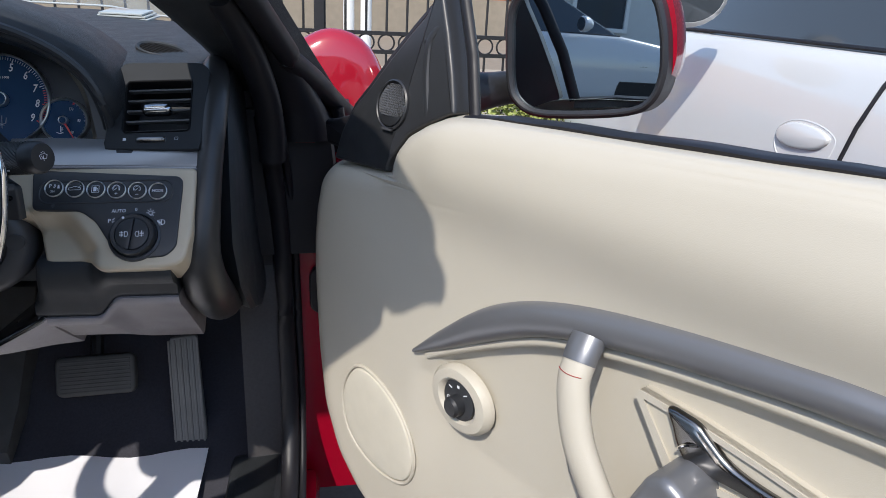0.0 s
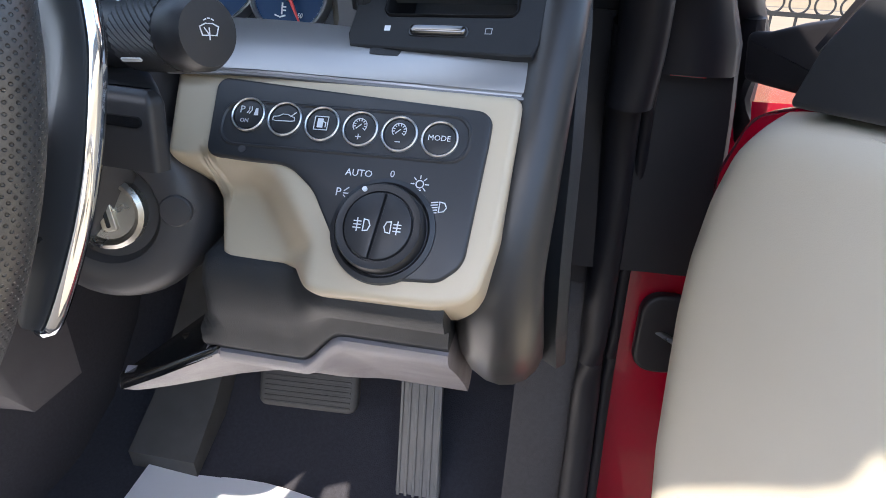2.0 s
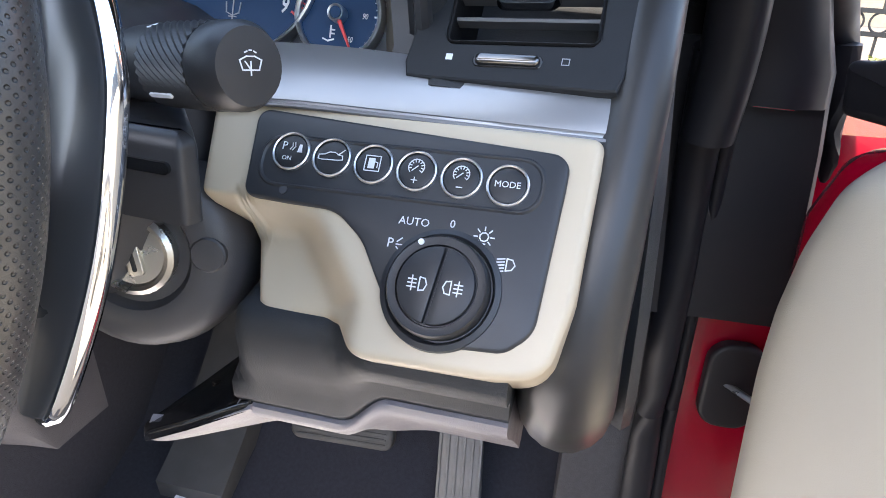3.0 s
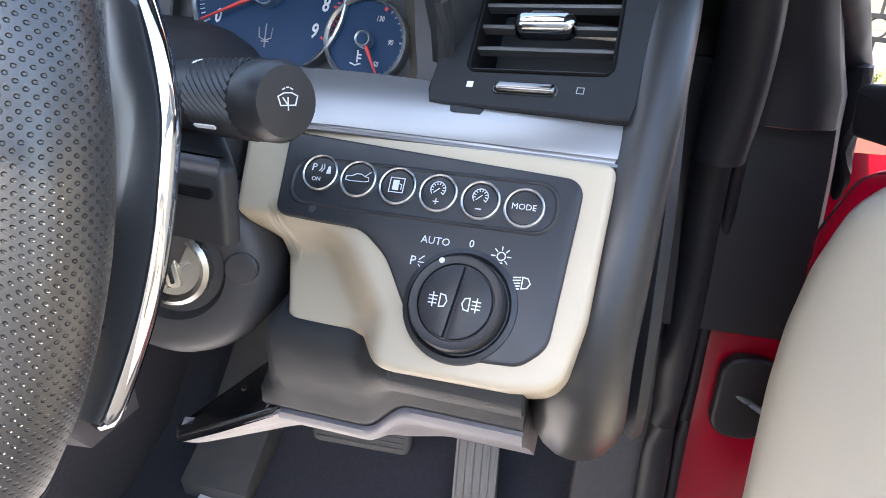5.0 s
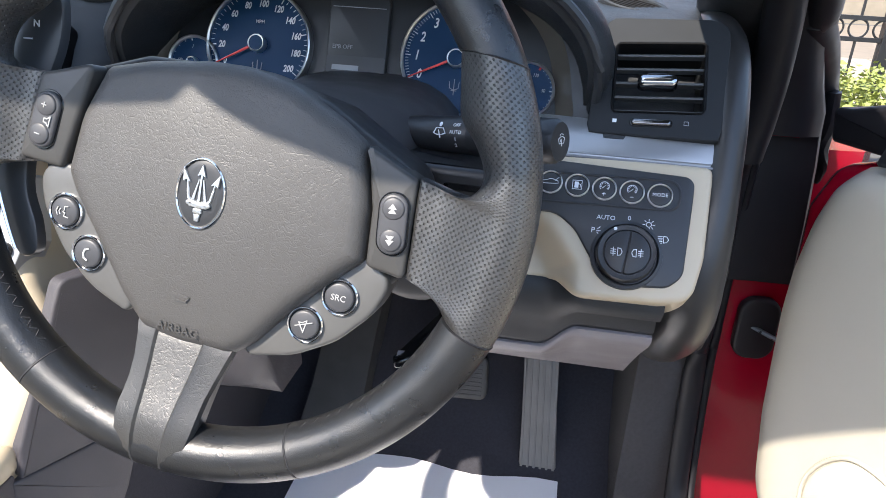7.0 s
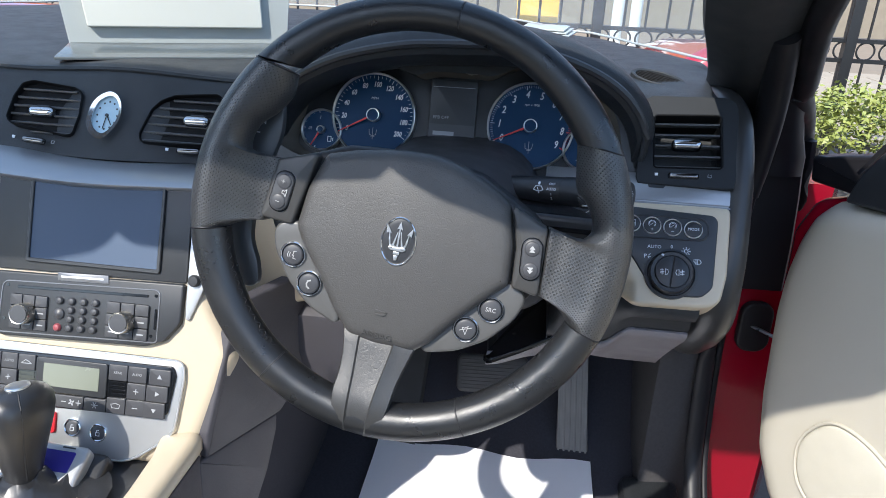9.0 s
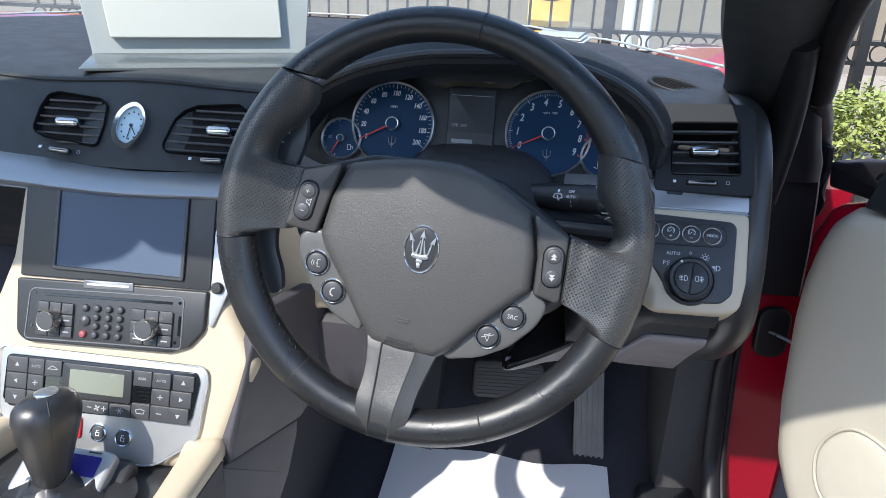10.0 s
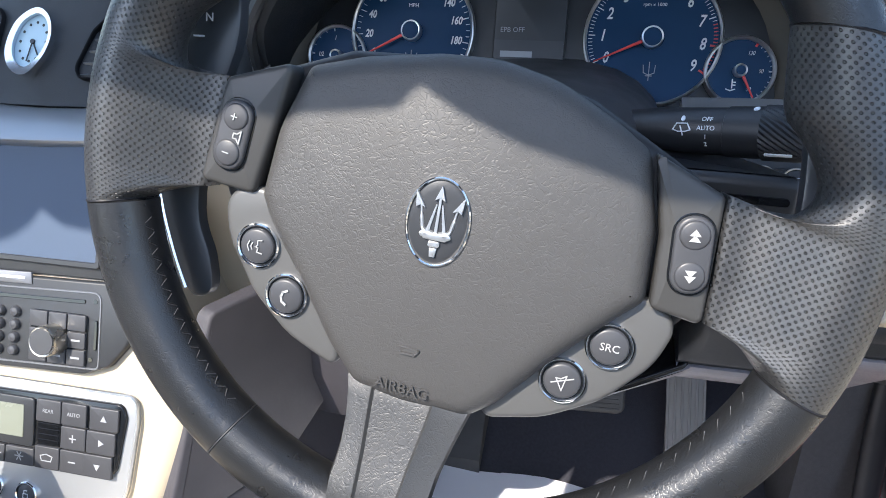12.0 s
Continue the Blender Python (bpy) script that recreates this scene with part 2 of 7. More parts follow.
def perforated():
    """Leather with rows of small punched holes."""
    m = mat("perforated_leather", (0.034, 0.034, 0.035), 0.36, spec=1.0, var=0.25, scale=60, bump=0.07, bump_scale=560, kind="creases", rvar=0.07)
    nt = m.node_tree
    b = nt.nodes["Principled BSDF"]
    uv = nt.nodes.new("ShaderNodeUVMap")
    near = nt.nodes.new("ShaderNodeMath")
    near.operation = "MINIMUM"
    for k, shift in enumerate((0.0, 0.5)):
        add = nt.nodes.new("ShaderNodeVectorMath")
        add.operation = "ADD"
        add.inputs[1].default_value = (shift, shift, 0)
        sep = nt.nodes.new("ShaderNodeVectorMath")
        sep.operation = "FRACTION"
        sub = nt.nodes.new("ShaderNodeVectorMath")
        sub.operation = "SUBTRACT"
        sub.inputs[1].default_value = (0.5, 0.5, 0)
        ln = nt.nodes.new("ShaderNodeVectorMath")
        ln.operation = "LENGTH"
        nt.links.new(uv.outputs[0], add.inputs[0])
        nt.links.new(add.outputs[0], sep.inputs[0])
        nt.links.new(sep.outputs[0], sub.inputs[0])
        nt.links.new(sub.outputs[0], ln.inputs[0])
        nt.links.new(ln.outputs["Value"], near.inputs[k])
    mr = nt.nodes.new("ShaderNodeMapRange")
    mr.inputs["From Min"].default_value, mr.inputs["From Max"].default_value = 0.10, 0.19
    bp = nt.nodes.new("ShaderNodeBump")
    bp.inputs["Strength"].default_value, bp.inputs["Distance"].default_value = 1.0, 0.0012
    nt.links.new(near.outputs[0], mr.inputs["Value"])
    nt.links.new(mr.outputs[0], bp.inputs["Height"])
    crease = b.inputs["Normal"].links[0].from_socket
    nt.links.new(crease, bp.inputs["Normal"])
    nt.links.new(bp.outputs[0], b.inputs["Normal"])
    mx = nt.nodes.new("ShaderNodeMix")
    mx.data_type = "RGBA"
    mx.inputs[6].default_value = (0.020, 0.020, 0.020, 1)
    old = b.inputs["Base Color"].links[0].from_socket
    nt.links.new(mr.outputs[0], mx.inputs[0])
    nt.links.new(old, mx.inputs[7])
    nt.links.new(mx.outputs[2], b.inputs["Base Color"])
    return m


PERF = perforated()


def glass_mat(name, tint, gloss=0.06, dust=0.0):
    """A thin pane: clear, with a faint mirror image and a film of dust."""
    m = bpy.data.materials.new(name)
    m.use_nodes = True
    nt = m.node_tree
    out = nt.nodes["Material Output"]
    nt.nodes.remove(nt.nodes["Principled BSDF"])
    clear = nt.nodes.new("ShaderNodeBsdfTransparent")
    clear.inputs["Color"].default_value = (*tint, 1)
    shine = nt.nodes.new("ShaderNodeBsdfGlossy")
    shine.inputs["Roughness"].default_value = 0.02
    mix = nt.nodes.new("ShaderNodeMixShader")
    mix.inputs[0].default_value = gloss
    nt.links.new(clear.outputs[0], mix.inputs[1])
    nt.links.new(shine.outputs[0], mix.inputs[2])
    film = nt.nodes.new("ShaderNodeBsdfTranslucent")
    film.inputs["Color"].default_value = (0.85, 0.87, 0.88, 1)
    specks = nt.nodes.new("ShaderNodeTexNoise")
    specks.inputs["Scale"].default_value, specks.inputs["Detail"].default_value = 9.0, 6.0
    amount = nt.nodes.new("ShaderNodeMapRange")
    amount.inputs["From Min"].default_value, amount.inputs["From Max"].default_value = 0.3, 0.7
    amount.inputs["To Min"].default_value, amount.inputs["To Max"].default_value = dust * 0.7, dust * 1.3
    dusty = nt.nodes.new("ShaderNodeMixShader")
    nt.links.new(specks.outputs["Fac"], amount.inputs["Value"])
    nt.links.new(amount.outputs[0], dusty.inputs[0])
    nt.links.new(mix.outputs[0], dusty.inputs[1])
    nt.links.new(film.outputs[0], dusty.inputs[2])
    nt.links.new(dusty.outputs[0], out.inputs["Surface"])
    return m


GLASS = glass_mat("clear_glass", (0.84, 0.93, 0.94), 0.12, 0.10)


# ---- mesh helpers ----
def mesh_of(name, bm, material, smooth=True, angle=40):
    me = bpy.data.meshes.new(name)
    bmesh.ops.recalc_face_normals(bm, faces=bm.faces)
    for f in bm.faces:
        f.smooth = smooth
    if smooth:
        lim = radians(angle)
        for e in bm.edges:
            if len(e.link_faces) == 2 and e.calc_face_angle(0) > lim:
                e.smooth = False
    bm.to_mesh(me)
    bm.free()
    me.materials.append(material)
    return me


def part(name, bm, material, parent, label="", smooth=True, angle=40, at=None):
    ob = new(name, mesh_of(name, bm, material, smooth, angle))
    ob.parent = parent
    if at is not None:
        ob.matrix_basis = at
    return tagged(ob, label)


def thing(name, label, category, at=None, group="", kind=""):
    ob = new(name)
    ob.empty_display_size = 0.02
    if at is not None:
        ob.matrix_basis = at
    return tagged(ob, label, category, group, kind)


def frame_of(o, u, n):
    """A pose with local x along u, z along n."""
    n = Vector(n).normalized()
    u = Vector(u)
    u = (u - n * u.dot(n)).normalized()
    v = n.cross(u)
    return Matrix(((u.x, v.x, n.x, o[0]), (u.y, v.y, n.y, o[1]), (u.z, v.z, n.z, o[2]), (0, 0, 0, 1)))


def facing(yaw, rake):
    y, r = radians(yaw), radians(rake)
    return Vector((math.sin(y) * math.cos(r), -math.cos(y) * math.cos(r), math.sin(r)))


def curve_loop(pts, n=6, closed=True):
    """Catmull-Rom through points of any dimension."""
    out, m = [], len(pts)
    for i in range(m if closed else m - 1):
        p = [Vector(pts[k % m] if closed else pts[min(max(k, 0), m - 1)]) for k in (i - 1, i, i + 1, i + 2)]
        for j in range(n):
            t = j / n
            out.append(0.5 * (2 * p[1] + (p[2] - p[0]) * t + (2 * p[0] - 5 * p[1] + 4 * p[2] - p[3]) * t * t
                              + (3 * p[1] - p[0] - 3 * p[2] + p[3]) * t ** 3))
    if not closed:
        out.append(Vector(pts[-1]))
    return out


def fillet(pts, r, n=5):
    """A closed outline with its corners rounded; r one radius or one for each corner."""
    out, m = [], len(pts)
    for i in range(m):
        a, b, c = (Vector(pts[k % m]) for k in (i - 1, i, i + 1))
        rr = r[i] if isinstance(r, (list, tuple)) else r
        d1, d2 = (a - b), (c - b)
        l1, l2 = d1.length, d2.length
        d1, d2 = d1 / l1, d2 / l2
        ang = math.acos(max(-1, min(1, d1.dot(d2))))
        if rr <= 0 or ang > 3.05:
            out.append(b)
            continue
        t = min(rr / math.tan(ang / 2), 0.48 * l1, 0.48 * l2)
        rad = t * math.tan(ang / 2)
        cen = b + (d1 + d2).normalized() * (rad / math.sin(ang / 2))
        v1, v2 = b + d1 * t - cen, b + d2 * t - cen
        tot = v1.angle(v2)
        for k in range(n + 1):
            s = k / n
            w = (v1 * math.sin((1 - s) * tot) + v2 * math.sin(s * tot)) / math.sin(tot) if tot > 1e-4 else v1
            out.append(cen + w)
    return out


def rect(x0, y0, x1, y1, r=0.0, n=4):
    return fillet([(x0, y0), (x1, y0), (x1, y1), (x0, y1)], r, n)


def oval(cx, cy, rx, ry=None, n=28, turn=0.0):
    ry = ry or rx
    c, s = math.cos(radians(turn)), math.sin(radians(turn))
    out = []
    for k in range(n):
        a = 2 * math.pi * k / n
        x, y = rx * math.cos(a), ry * math.sin(a)
        out.append(Vector((cx + c * x - s * y, cy + s * x + c * y)))
    return out


def area_sign(loop):
    return sum(a.x * b.y - b.x * a.y for a, b in zip(loop, loop[1:] + loop[:1]))


def inset(loop, d):
    m, out = len(loop), []
    for i in range(m):
        a, b, c = loop[i - 1], loop[i], loop[(i + 1) % m]
        n1 = Vector((-(b - a).y, (b - a).x))
        n2 = Vector((-(c - b).y, (c - b).x))
        n1 = n1.normalized() if n1.length > 1e-9 else n2.normalized()
        n2 = n2.normalized() if n2.length > 1e-9 else n1
        n = n1 + n2
        n = n.normalized() if n.length > 1e-6 else n1
        out.append(b + n * (d / max(0.5, n.dot(n1))))
    return out


def skin(bm, rings, close=True, caps=True, around=False):
    """Joins rings of points with quads; close: each ring is a loop; around: the last ring meets the first."""
    vs = [[bm.verts.new(p) for p in ring] for ring in rings]
    pairs = list(zip(vs, vs[1:])) + ([(vs[-1], vs[0])] if around else [])
    for a, b in pairs:
        m = len(a)
        for i in range(m if close else m - 1):
            j = (i + 1) % m
            bm.faces.new((a[i], a[j], b[j], b[i]))
    if caps and close and not around:
        bm.faces.new(vs[0][::-1])
        bm.faces.new(vs[-1])
    return vs


def slab(bm, loop, w0, w1, r=0.0015, segs=3, dome=0.0, rings=4, lift=None):
    """A plate between the heights w0 and w1, its upper edge rounded, its face raised to a dome."""
    loop = [Vector((p[0], p[1])) for p in loop]
    if area_sign(loop) < 0:
        loop = loop[::-1]
    z = (lambda p: lift(p.x, p.y)) if lift else (lambda p: 0.0)
    out = [[(p.x, p.y, w0 + z(p)) for p in loop]]
    out.append([(p.x, p.y, w1 - r + z(p)) for p in loop])
    last = loop
    for k in range(1, segs + 1 if r > 0 else 1):
        a = math.pi / 2 * k / segs
        last = inset(loop, r * (1 - math.cos(a)))
        out.append([(p.x, p.y, w1 - r + r * math.sin(a) + z(p)) for p in last])
    if dome:
        c = sum(last, Vector((0, 0))) / len(last)
        for k in range(1, rings + 1):
            s = 1 - k / (rings + 0.6)
            out.append([(c.x + (p.x - c.x) * s, c.y + (p.y - c.y) * s,
                         w1 + dome * (1 - s * s) + z(Vector((c.x + (p.x - c.x) * s, c.y + (p.y - c.y) * s)))) for p in last])
    skin(bm, out)
    return bm


def plate(loop, w0, w1, r=0.0015, segs=3, dome=0.0, lift=None, rings=4):
    return slab(bmesh.new(), loop, w0, w1, r, segs, dome, rings, lift)


def ring_plate(outer, inner, w0, w1, r=0.001):
    """A flat band between two outlines with as many points."""
    bm = bmesh.new()
    o = [Vector((p[0], p[1])) for p in outer]
    i = [Vector((p[0], p[1])) for p in inner]
    skin(bm, [[(p.x, p.y, w0) for p in o], [(p.x, p.y, w1 - r) for p in o],
              [(p.x, p.y, w1) for p in inset(o, r)], [(p.x, p.y, w1) for p in inset(i, -r)],
              [(p.x, p.y, w1 - r) for p in i], [(p.x, p.y, w0) for p in i]], around=True)
    return bm


def lathe(profile, segs=32):
    """Turns (radius, height) pairs round z."""
    bm = bmesh.new()
    skin(bm, [[(r * math.cos(2 * math.pi * k / segs), r * math.sin(2 * math.pi * k / segs), h) for k in range(segs)]
              for r, h in profile])
    return bm


def tube(path, radius, n=10, flat=1.0, up=(0, 0, 1), closed=False, bm=None):
    """A round or flattened bar along 3D points; radius a number or one for each point."""
    bm = bm or bmesh.new()
    path = [Vector(p) for p in path]
    rings, m = [], len(path)
    for i, p in enumerate(path):
        a = path[i - 1] if (i or closed) else path[0]
        b = path[(i + 1) % m] if (i < m - 1 or closed) else path[-1]
        t = (b - a).normalized()
        s = t.cross(Vector(up))
        s = s.normalized() if s.length > 1e-5 else t.orthogonal().normalized()
        w = s.cross(t).normalized()
        r = radius[i] if isinstance(radius, (list, tuple)) else radius
        rings.append([p + s * (r * math.cos(2 * math.pi * k / n)) + w * (r * flat * math.sin(2 * math.pi * k / n)) for k in range(n)])
    skin(bm, rings, around=closed)
    return bm


def box(x0, y0, z0, x1, y1, z1, r=0.0, segs=2):
    bm = plate([(x0, y0), (x1, y0), (x1, y1), (x0, y1)], z0, z1, 0.0, 1) if r <= 0 else plate(rect(x0, y0, x1, y1, r), z0, z1, min(r, (z1 - z0) * 0.45), segs)
    return bm


def text_bm(body, size, at=None, extrude=0.0002, align="CENTER", bold=0.0, slant=0.0):
    cu = bpy.data.curves.new("lettering", "FONT")
    cu.body, cu.size, cu.extrude, cu.align_x, cu.align_y = body, size, extrude, align, "CENTER"
    cu.offset, cu.shear = bold, slant
    cu.resolution_u = 2
    ob = bpy.data.objects.new("lettering", cu)
    scene.collection.objects.link(ob)
    me = bpy.data.meshes.new_from_object(ob)
    bm = bmesh.new()
    bm.from_mesh(me)
    if at is not None:
        bm.transform(at)
    bpy.data.objects.remove(ob)
    bpy.data.curves.remove(cu)
    bpy.data.meshes.remove(me)
    return bm


def strokes(lines, width, w0, w1):
    """A small pictogram out of flat strokes, one list of points a line."""
    bm = bmesh.new()
    for line in lines:
        for a, b in zip(line, line[1:]):
            a, b = Vector(a), Vector(b)
            d = b - a
            if d.length < 1e-6:
                continue
            d = d.normalized() * (width / 2)
            s = Vector((-d.y, d.x))
            slab(bm, [a - d + s, a - d - s, b + d - s, b + d + s], w0, w1, 0.0, 1)
    return bm


def join(*bms):
    first = bms[0]
    for other in bms[1:]:
        me = bpy.data.meshes.new("joined")
        other.to_mesh(me)
        other.free()
        first.from_mesh(me)
        bpy.data.meshes.remove(me)
    return first


def local_frame(m, pts):
    """World points seen from the pose m."""
    inv = m.inverted()
    return [inv @ Vector(p) for p in pts]


def lerp_keys(keys, x):
    if x <= keys[0][0]:
        return keys[0][1:]
    for a, b in zip(keys, keys[1:]):
        if a[0] <= x <= b[0]:
            s = (x - a[0]) / (b[0] - a[0])
            s = s * s * (3 - 2 * s)
            return tuple(p + (q - p) * s for p, q in zip(a[1:], b[1:]))
    return keys[-1][1:]


# ---- frames of the cockpit's faces ----
WHEEL = frame_of((0.369, 0.004, 0.832), (0.98578, -0.04065, -0.16303), facing(0, 14))
GAUGE = frame_of((0.3765, 0.271, 0.868), (1, 0, 0), facing(0, 18))
SWITCH = frame_of((0.643, 0.1752, 0.7918), (1, 0, 0), facing(-5, 36))
VENT = frame_of((0.6054, 0.2158, 0.8379), (1, 0, 0), facing(-8, 42))
STACK = frame_of((0, 0.144, 0.798), (1, 0, 0), facing(0, 21))
CLOCK = frame_of((-0.0088, 0.2062, 0.857), (1, 0, 0), facing(0, 35))
DOOR = frame_of((0.8297, 0.2555, 0.6), (0.5, -0.866, 0), (-0.866, -0.5, 0))


# ---- steering wheel ----
def smooth(x):
    x = max(0.0, min(1.0, x))
    return x * x * (3 - 2 * x)


def steering_wheel():
    top = thing("steering_wheel", "black leather steering wheel with perforated grips and grey airbag hub", "steering wheel", WHEEL)
    cen, out_r = Vector((0.0036, 0.0)), 0.1862

    def inner(deg):
        d = deg % 360
        keys = [(0, .154), (40, .1555), (70, .158), (90, .1585), (115, .158), (138, .1555), (195, .1525), (240, .1535), (270, .154), (300, .1535), (344, .1535), (360, .154)]
        return lerp_keys(keys, d)[0]

    def section(a_in, a_out, grow=0.0, n=24):
        ri, ro = inner(a_in) - grow, out_r + grow
        p = cen + Vector((math.cos(radians(a_in)), math.sin(radians(a_in)))) * ri
        q = cen + Vector((math.cos(radians(a_out)), math.sin(radians(a_out)))) * ro
        ring = []
        for k in range(n):
            b = 2 * math.pi * k / n
            c, s = math.cos(b), math.sin(b)
            m = p.lerp(q, .5 + .5 * math.copysign(abs(c) ** 0.92, c))
            ring.append((m.x, m.y, (0.0172 + grow) * s - 0.009))
        return ring

    def arc(a0, a1, b0=None, b1=None, gap=0.25):
        """A rim piece from the inner angles a0 to a1 and the outer angles b0 to b1."""
        b0, b1 = (a0 if b0 is None else b0), (a1 if b1 is None else b1)
        n = max(6, int(abs(a1 - a0) / 2))
        rings = []
        for i in range(n + 1):
            s = i / n
            a, b = a0 + gap + (a1 - a0 - 2 * gap) * s, b0 + gap + (b1 - b0 - 2 * gap) * s
            rings.append(section(a, b))
        bm = bmesh.new()
        skin(bm, [section(a0, b0, -.0016)] + rings + [section(a1, b1, -.0016)])
        return bm

    part("rim_top", arc(39.5, 88, 32, 88), LEATHER, top, "worn black rim leather")
    part("rim_top", arc(88, 137.5, 88, 145), LEATHER, top, "worn black rim leather")
    part("rim_lower", arc(194.5, 240), LEATHER, top, "worn black rim leather")
    part("rim_bottom", arc(240, 300), LEATHER, top, "worn black rim leather")
    part("rim_lower", arc(300, 344.2), LEATHER, top, "worn black rim leather")

    # grips: rim piece and spoke in one perforated hide
    def grip(upper, pod_a, pod_b, lower, a0, a1):
        """upper: inner edge from the top seam to the pod; pod_a, pod_b: the edge at the pod; lower: on to the bottom seam."""
        cont = curve_loop(upper + [pod_a], 8, False)
        n_up = len(cont)
        cont += [Vector(pod_a).lerp(Vector(pod_b), k / 14) for k in range(1, 14)]
        n_pod = len(cont)
        cont += curve_loop([pod_b] + lower, 8, False)
        length = [0.0]
        for a, b in zip(cont, cont[1:]):
            length.append(length[-1] + (b - a).length)
        rings, spread = [], []
        s_a, s_b = length[n_up - 1], length[n_pod]
        for i, p in enumerate(cont):
            s = length[i] / length[-1]
            ang = radians(a0 + (a1 - a0) * s)
            q = cen + Vector((math.cos(ang), math.sin(ang))) * out_r
            L = (p - q).length
            away = max(0.0, s_a - length[i], length[i] - s_b)
            ro = min(.0165, L * .5)
            ri = min(.0012 + .0153 * smooth(away / .030), L * .5)
            fs = [.5 - .5 * math.cos(math.pi * k / 17) for k in range(18)]
            tops, bots = [], []
            for f in fs:
                d = f * L
                t = smooth((d - .016) / .046)
                lvl, mid = .0083 + (-.0100 - .0083) * t, -.009 - .012 * t
                eo = math.sqrt(max(0.0, 1 - (1 - min(1, d / ro)) ** 2))
                ei = math.sqrt(max(0.0, 1 - (1 - min(1, (L - d) / ri)) ** 2))
                h = (lvl - mid) * min(eo, ei)
                m = q.lerp(p, f)
                tops.append((m.x, m.y, mid + h))
                bots.append((m.x, m.y, mid - h))
            rings.append(tops + bots[-2:0:-1])
            d, run = 0.0, [0.0]
            for a, b in zip(tops, tops[1:]):
                d += (Vector(b) - Vector(a)).length
                run.append(d)
            spread.append([(u, s) for u in run] + [(-u, s) for u in run[-2:0:-1]])
        bm = bmesh.new()
        vs = skin(bm, rings)
        place = {v: uv for ring, row in zip(vs, spread) for v, uv in zip(ring, row)}
        layer = bm.loops.layers.uv.new("UVMap")
        for f in bm.faces:
            us = [place[lp.vert][0] for lp in f.loops]
            hi = max(us)
            for lp, u in zip(f.loops, us):
                u = 2 * hi + u if hi - u > .02 else u
                lp[layer].uv = (u / .0038, place[lp.vert][1] * .185 / .0038)
        g = part("grip", bm, PERF, top, "perforated black leather grip", angle=75)
        for k in (0, -1):
            c = Vector((sum(v[0] for v in rings[k]), sum(v[1] for v in rings[k]), sum(v[2] for v in rings[k]))) / len(rings[k])
            part("seam", tube([c + (Vector(v) - c) * .992 for v in rings[k]], .0007, 5, closed=True), RUBBER, g)

    grip([(.1235, .1000), (.1285, .0785), (.1325, .0655), (.1435, .0545), (.1512, .0435), (.1530, .0345), (.1495, .0275), (.1435, .0240), (.1315, .0245)],
         (.1190, .0285), (.1250, -.0280), [(.1335, -.0305), (.1430, -.0345), (.1520, -.0422)], 32, -15.8)
    grip([(-.1138, .1000), (-.1150, .0830), (-.1250, .0660), (-.1360, .0540), (-.1415, .0405), (-.1408, .0290), (-.1345, .0252), (-.1235, .0265)],
         (-.1118, .0293), (-.1165, -.0258), [(-.1290, -.0295), (-.1410, -.0345), (-.1464, -.0382)], 145, 194.5)
    for a in (88, 240, 300):
        part("seam", tube(section(a, a, -0.0004, 40), 0.0006, 5, closed=True), STITCH, top)
    # lacing along the inside of the lower rim
    for a0, a1, mt in ((198, 238, STITCH), (302, 342, PALETHREAD)):
        bm = bmesh.new()
        for k in range(int((a1 - a0) / 1.5)):
            pts = []
            for j, da in ((0, 0), (1, 0.95)):
                a = a0 + k * 1.5 + da
                r = inner(a) + (.0016 if (k + j) % 2 else .0002)
                pts.append((cen.x + r * math.cos(radians(a)), r * math.sin(radians(a)), -.0020 if (k + j) % 2 else -.0055))
            if mt is STITCH or k % 2:
                tube(pts, 0.0004 if mt is STITCH else .00022, 5, bm=bm)
        part("stitching", bm, mt, top, "thread along the inside of the rim")
    # airbag cover
    loop = fillet([(-.0755, .0428), (-.050, .052), (-.015, .0605), (.012, .0635), (.040, .0595), (.068, .0480), (.0855, .0385), (.0958, .005), (.0998, -.026), (.092, -.034), (.068, -.0625), (.0465, -.0935), (.0345, -.1045),
                   (.0015, -.1068), (-.0235, -.1045), (-.0300, -.0975), (-.0405, -.086), (-.0605, -.0585), (-.0808, -.035), (-.0882, -.0225), (-.0852, .012)],
                  [.006, .05, .06, .06, .06, .05, .012, .05, .008, .05, .06, .04, .012, .06, .012, .012, .05, .05, .04, .008, .05], 4)
    part("airbag_cover", plate(loop, -0.044, -0.006, 0.010, 5, 0.0002, rings=9, lift=lambda x, y: .0075 - .85 * (x - .004) ** 2 - 1.13 * (y + .02) ** 2), AIRBAG, top, "grey grained airbag cover")
    back = fillet([(-.112, .030), (-.06, .054), (.0, .062), (.055, .056), (.118, .028), (.122, -.030), (.085, -.075), (.035, -.098), (-.03, -.098), (-.08, -.07), (-.116, -.026)], .02, 4)
    part("hub_back", plate(back, -0.080, -0.022, 0.006), DARK, top, "black hub body")
    em = thing("badge", "", "")
    em.parent = top
    em.matrix_basis = Matrix.Translation((0.0028, -0.0118, 0.0004)) @ Matrix.Rotation(radians(3), 4, "Z")
    e0 = em
    part("badge_disc", plate(oval(0, 0, .0140, .0195), -.002, .0012, .001, 2, .0006), PANEL, e0, "dark oval badge field")
    part("badge_ring", ring_plate(oval(0, 0, .0150, .0205, 40), oval(0, 0, .0137, .0192, 40), -.002, .0024, .0005), CHROME, e0, "chrome oval ring")
    tri = bmesh.new()
    slab(tri, [(-.0007, -.006), (.0007, -.006), (.0005, .0125), (-.0005, .0125)], .0008, .0026, 0)
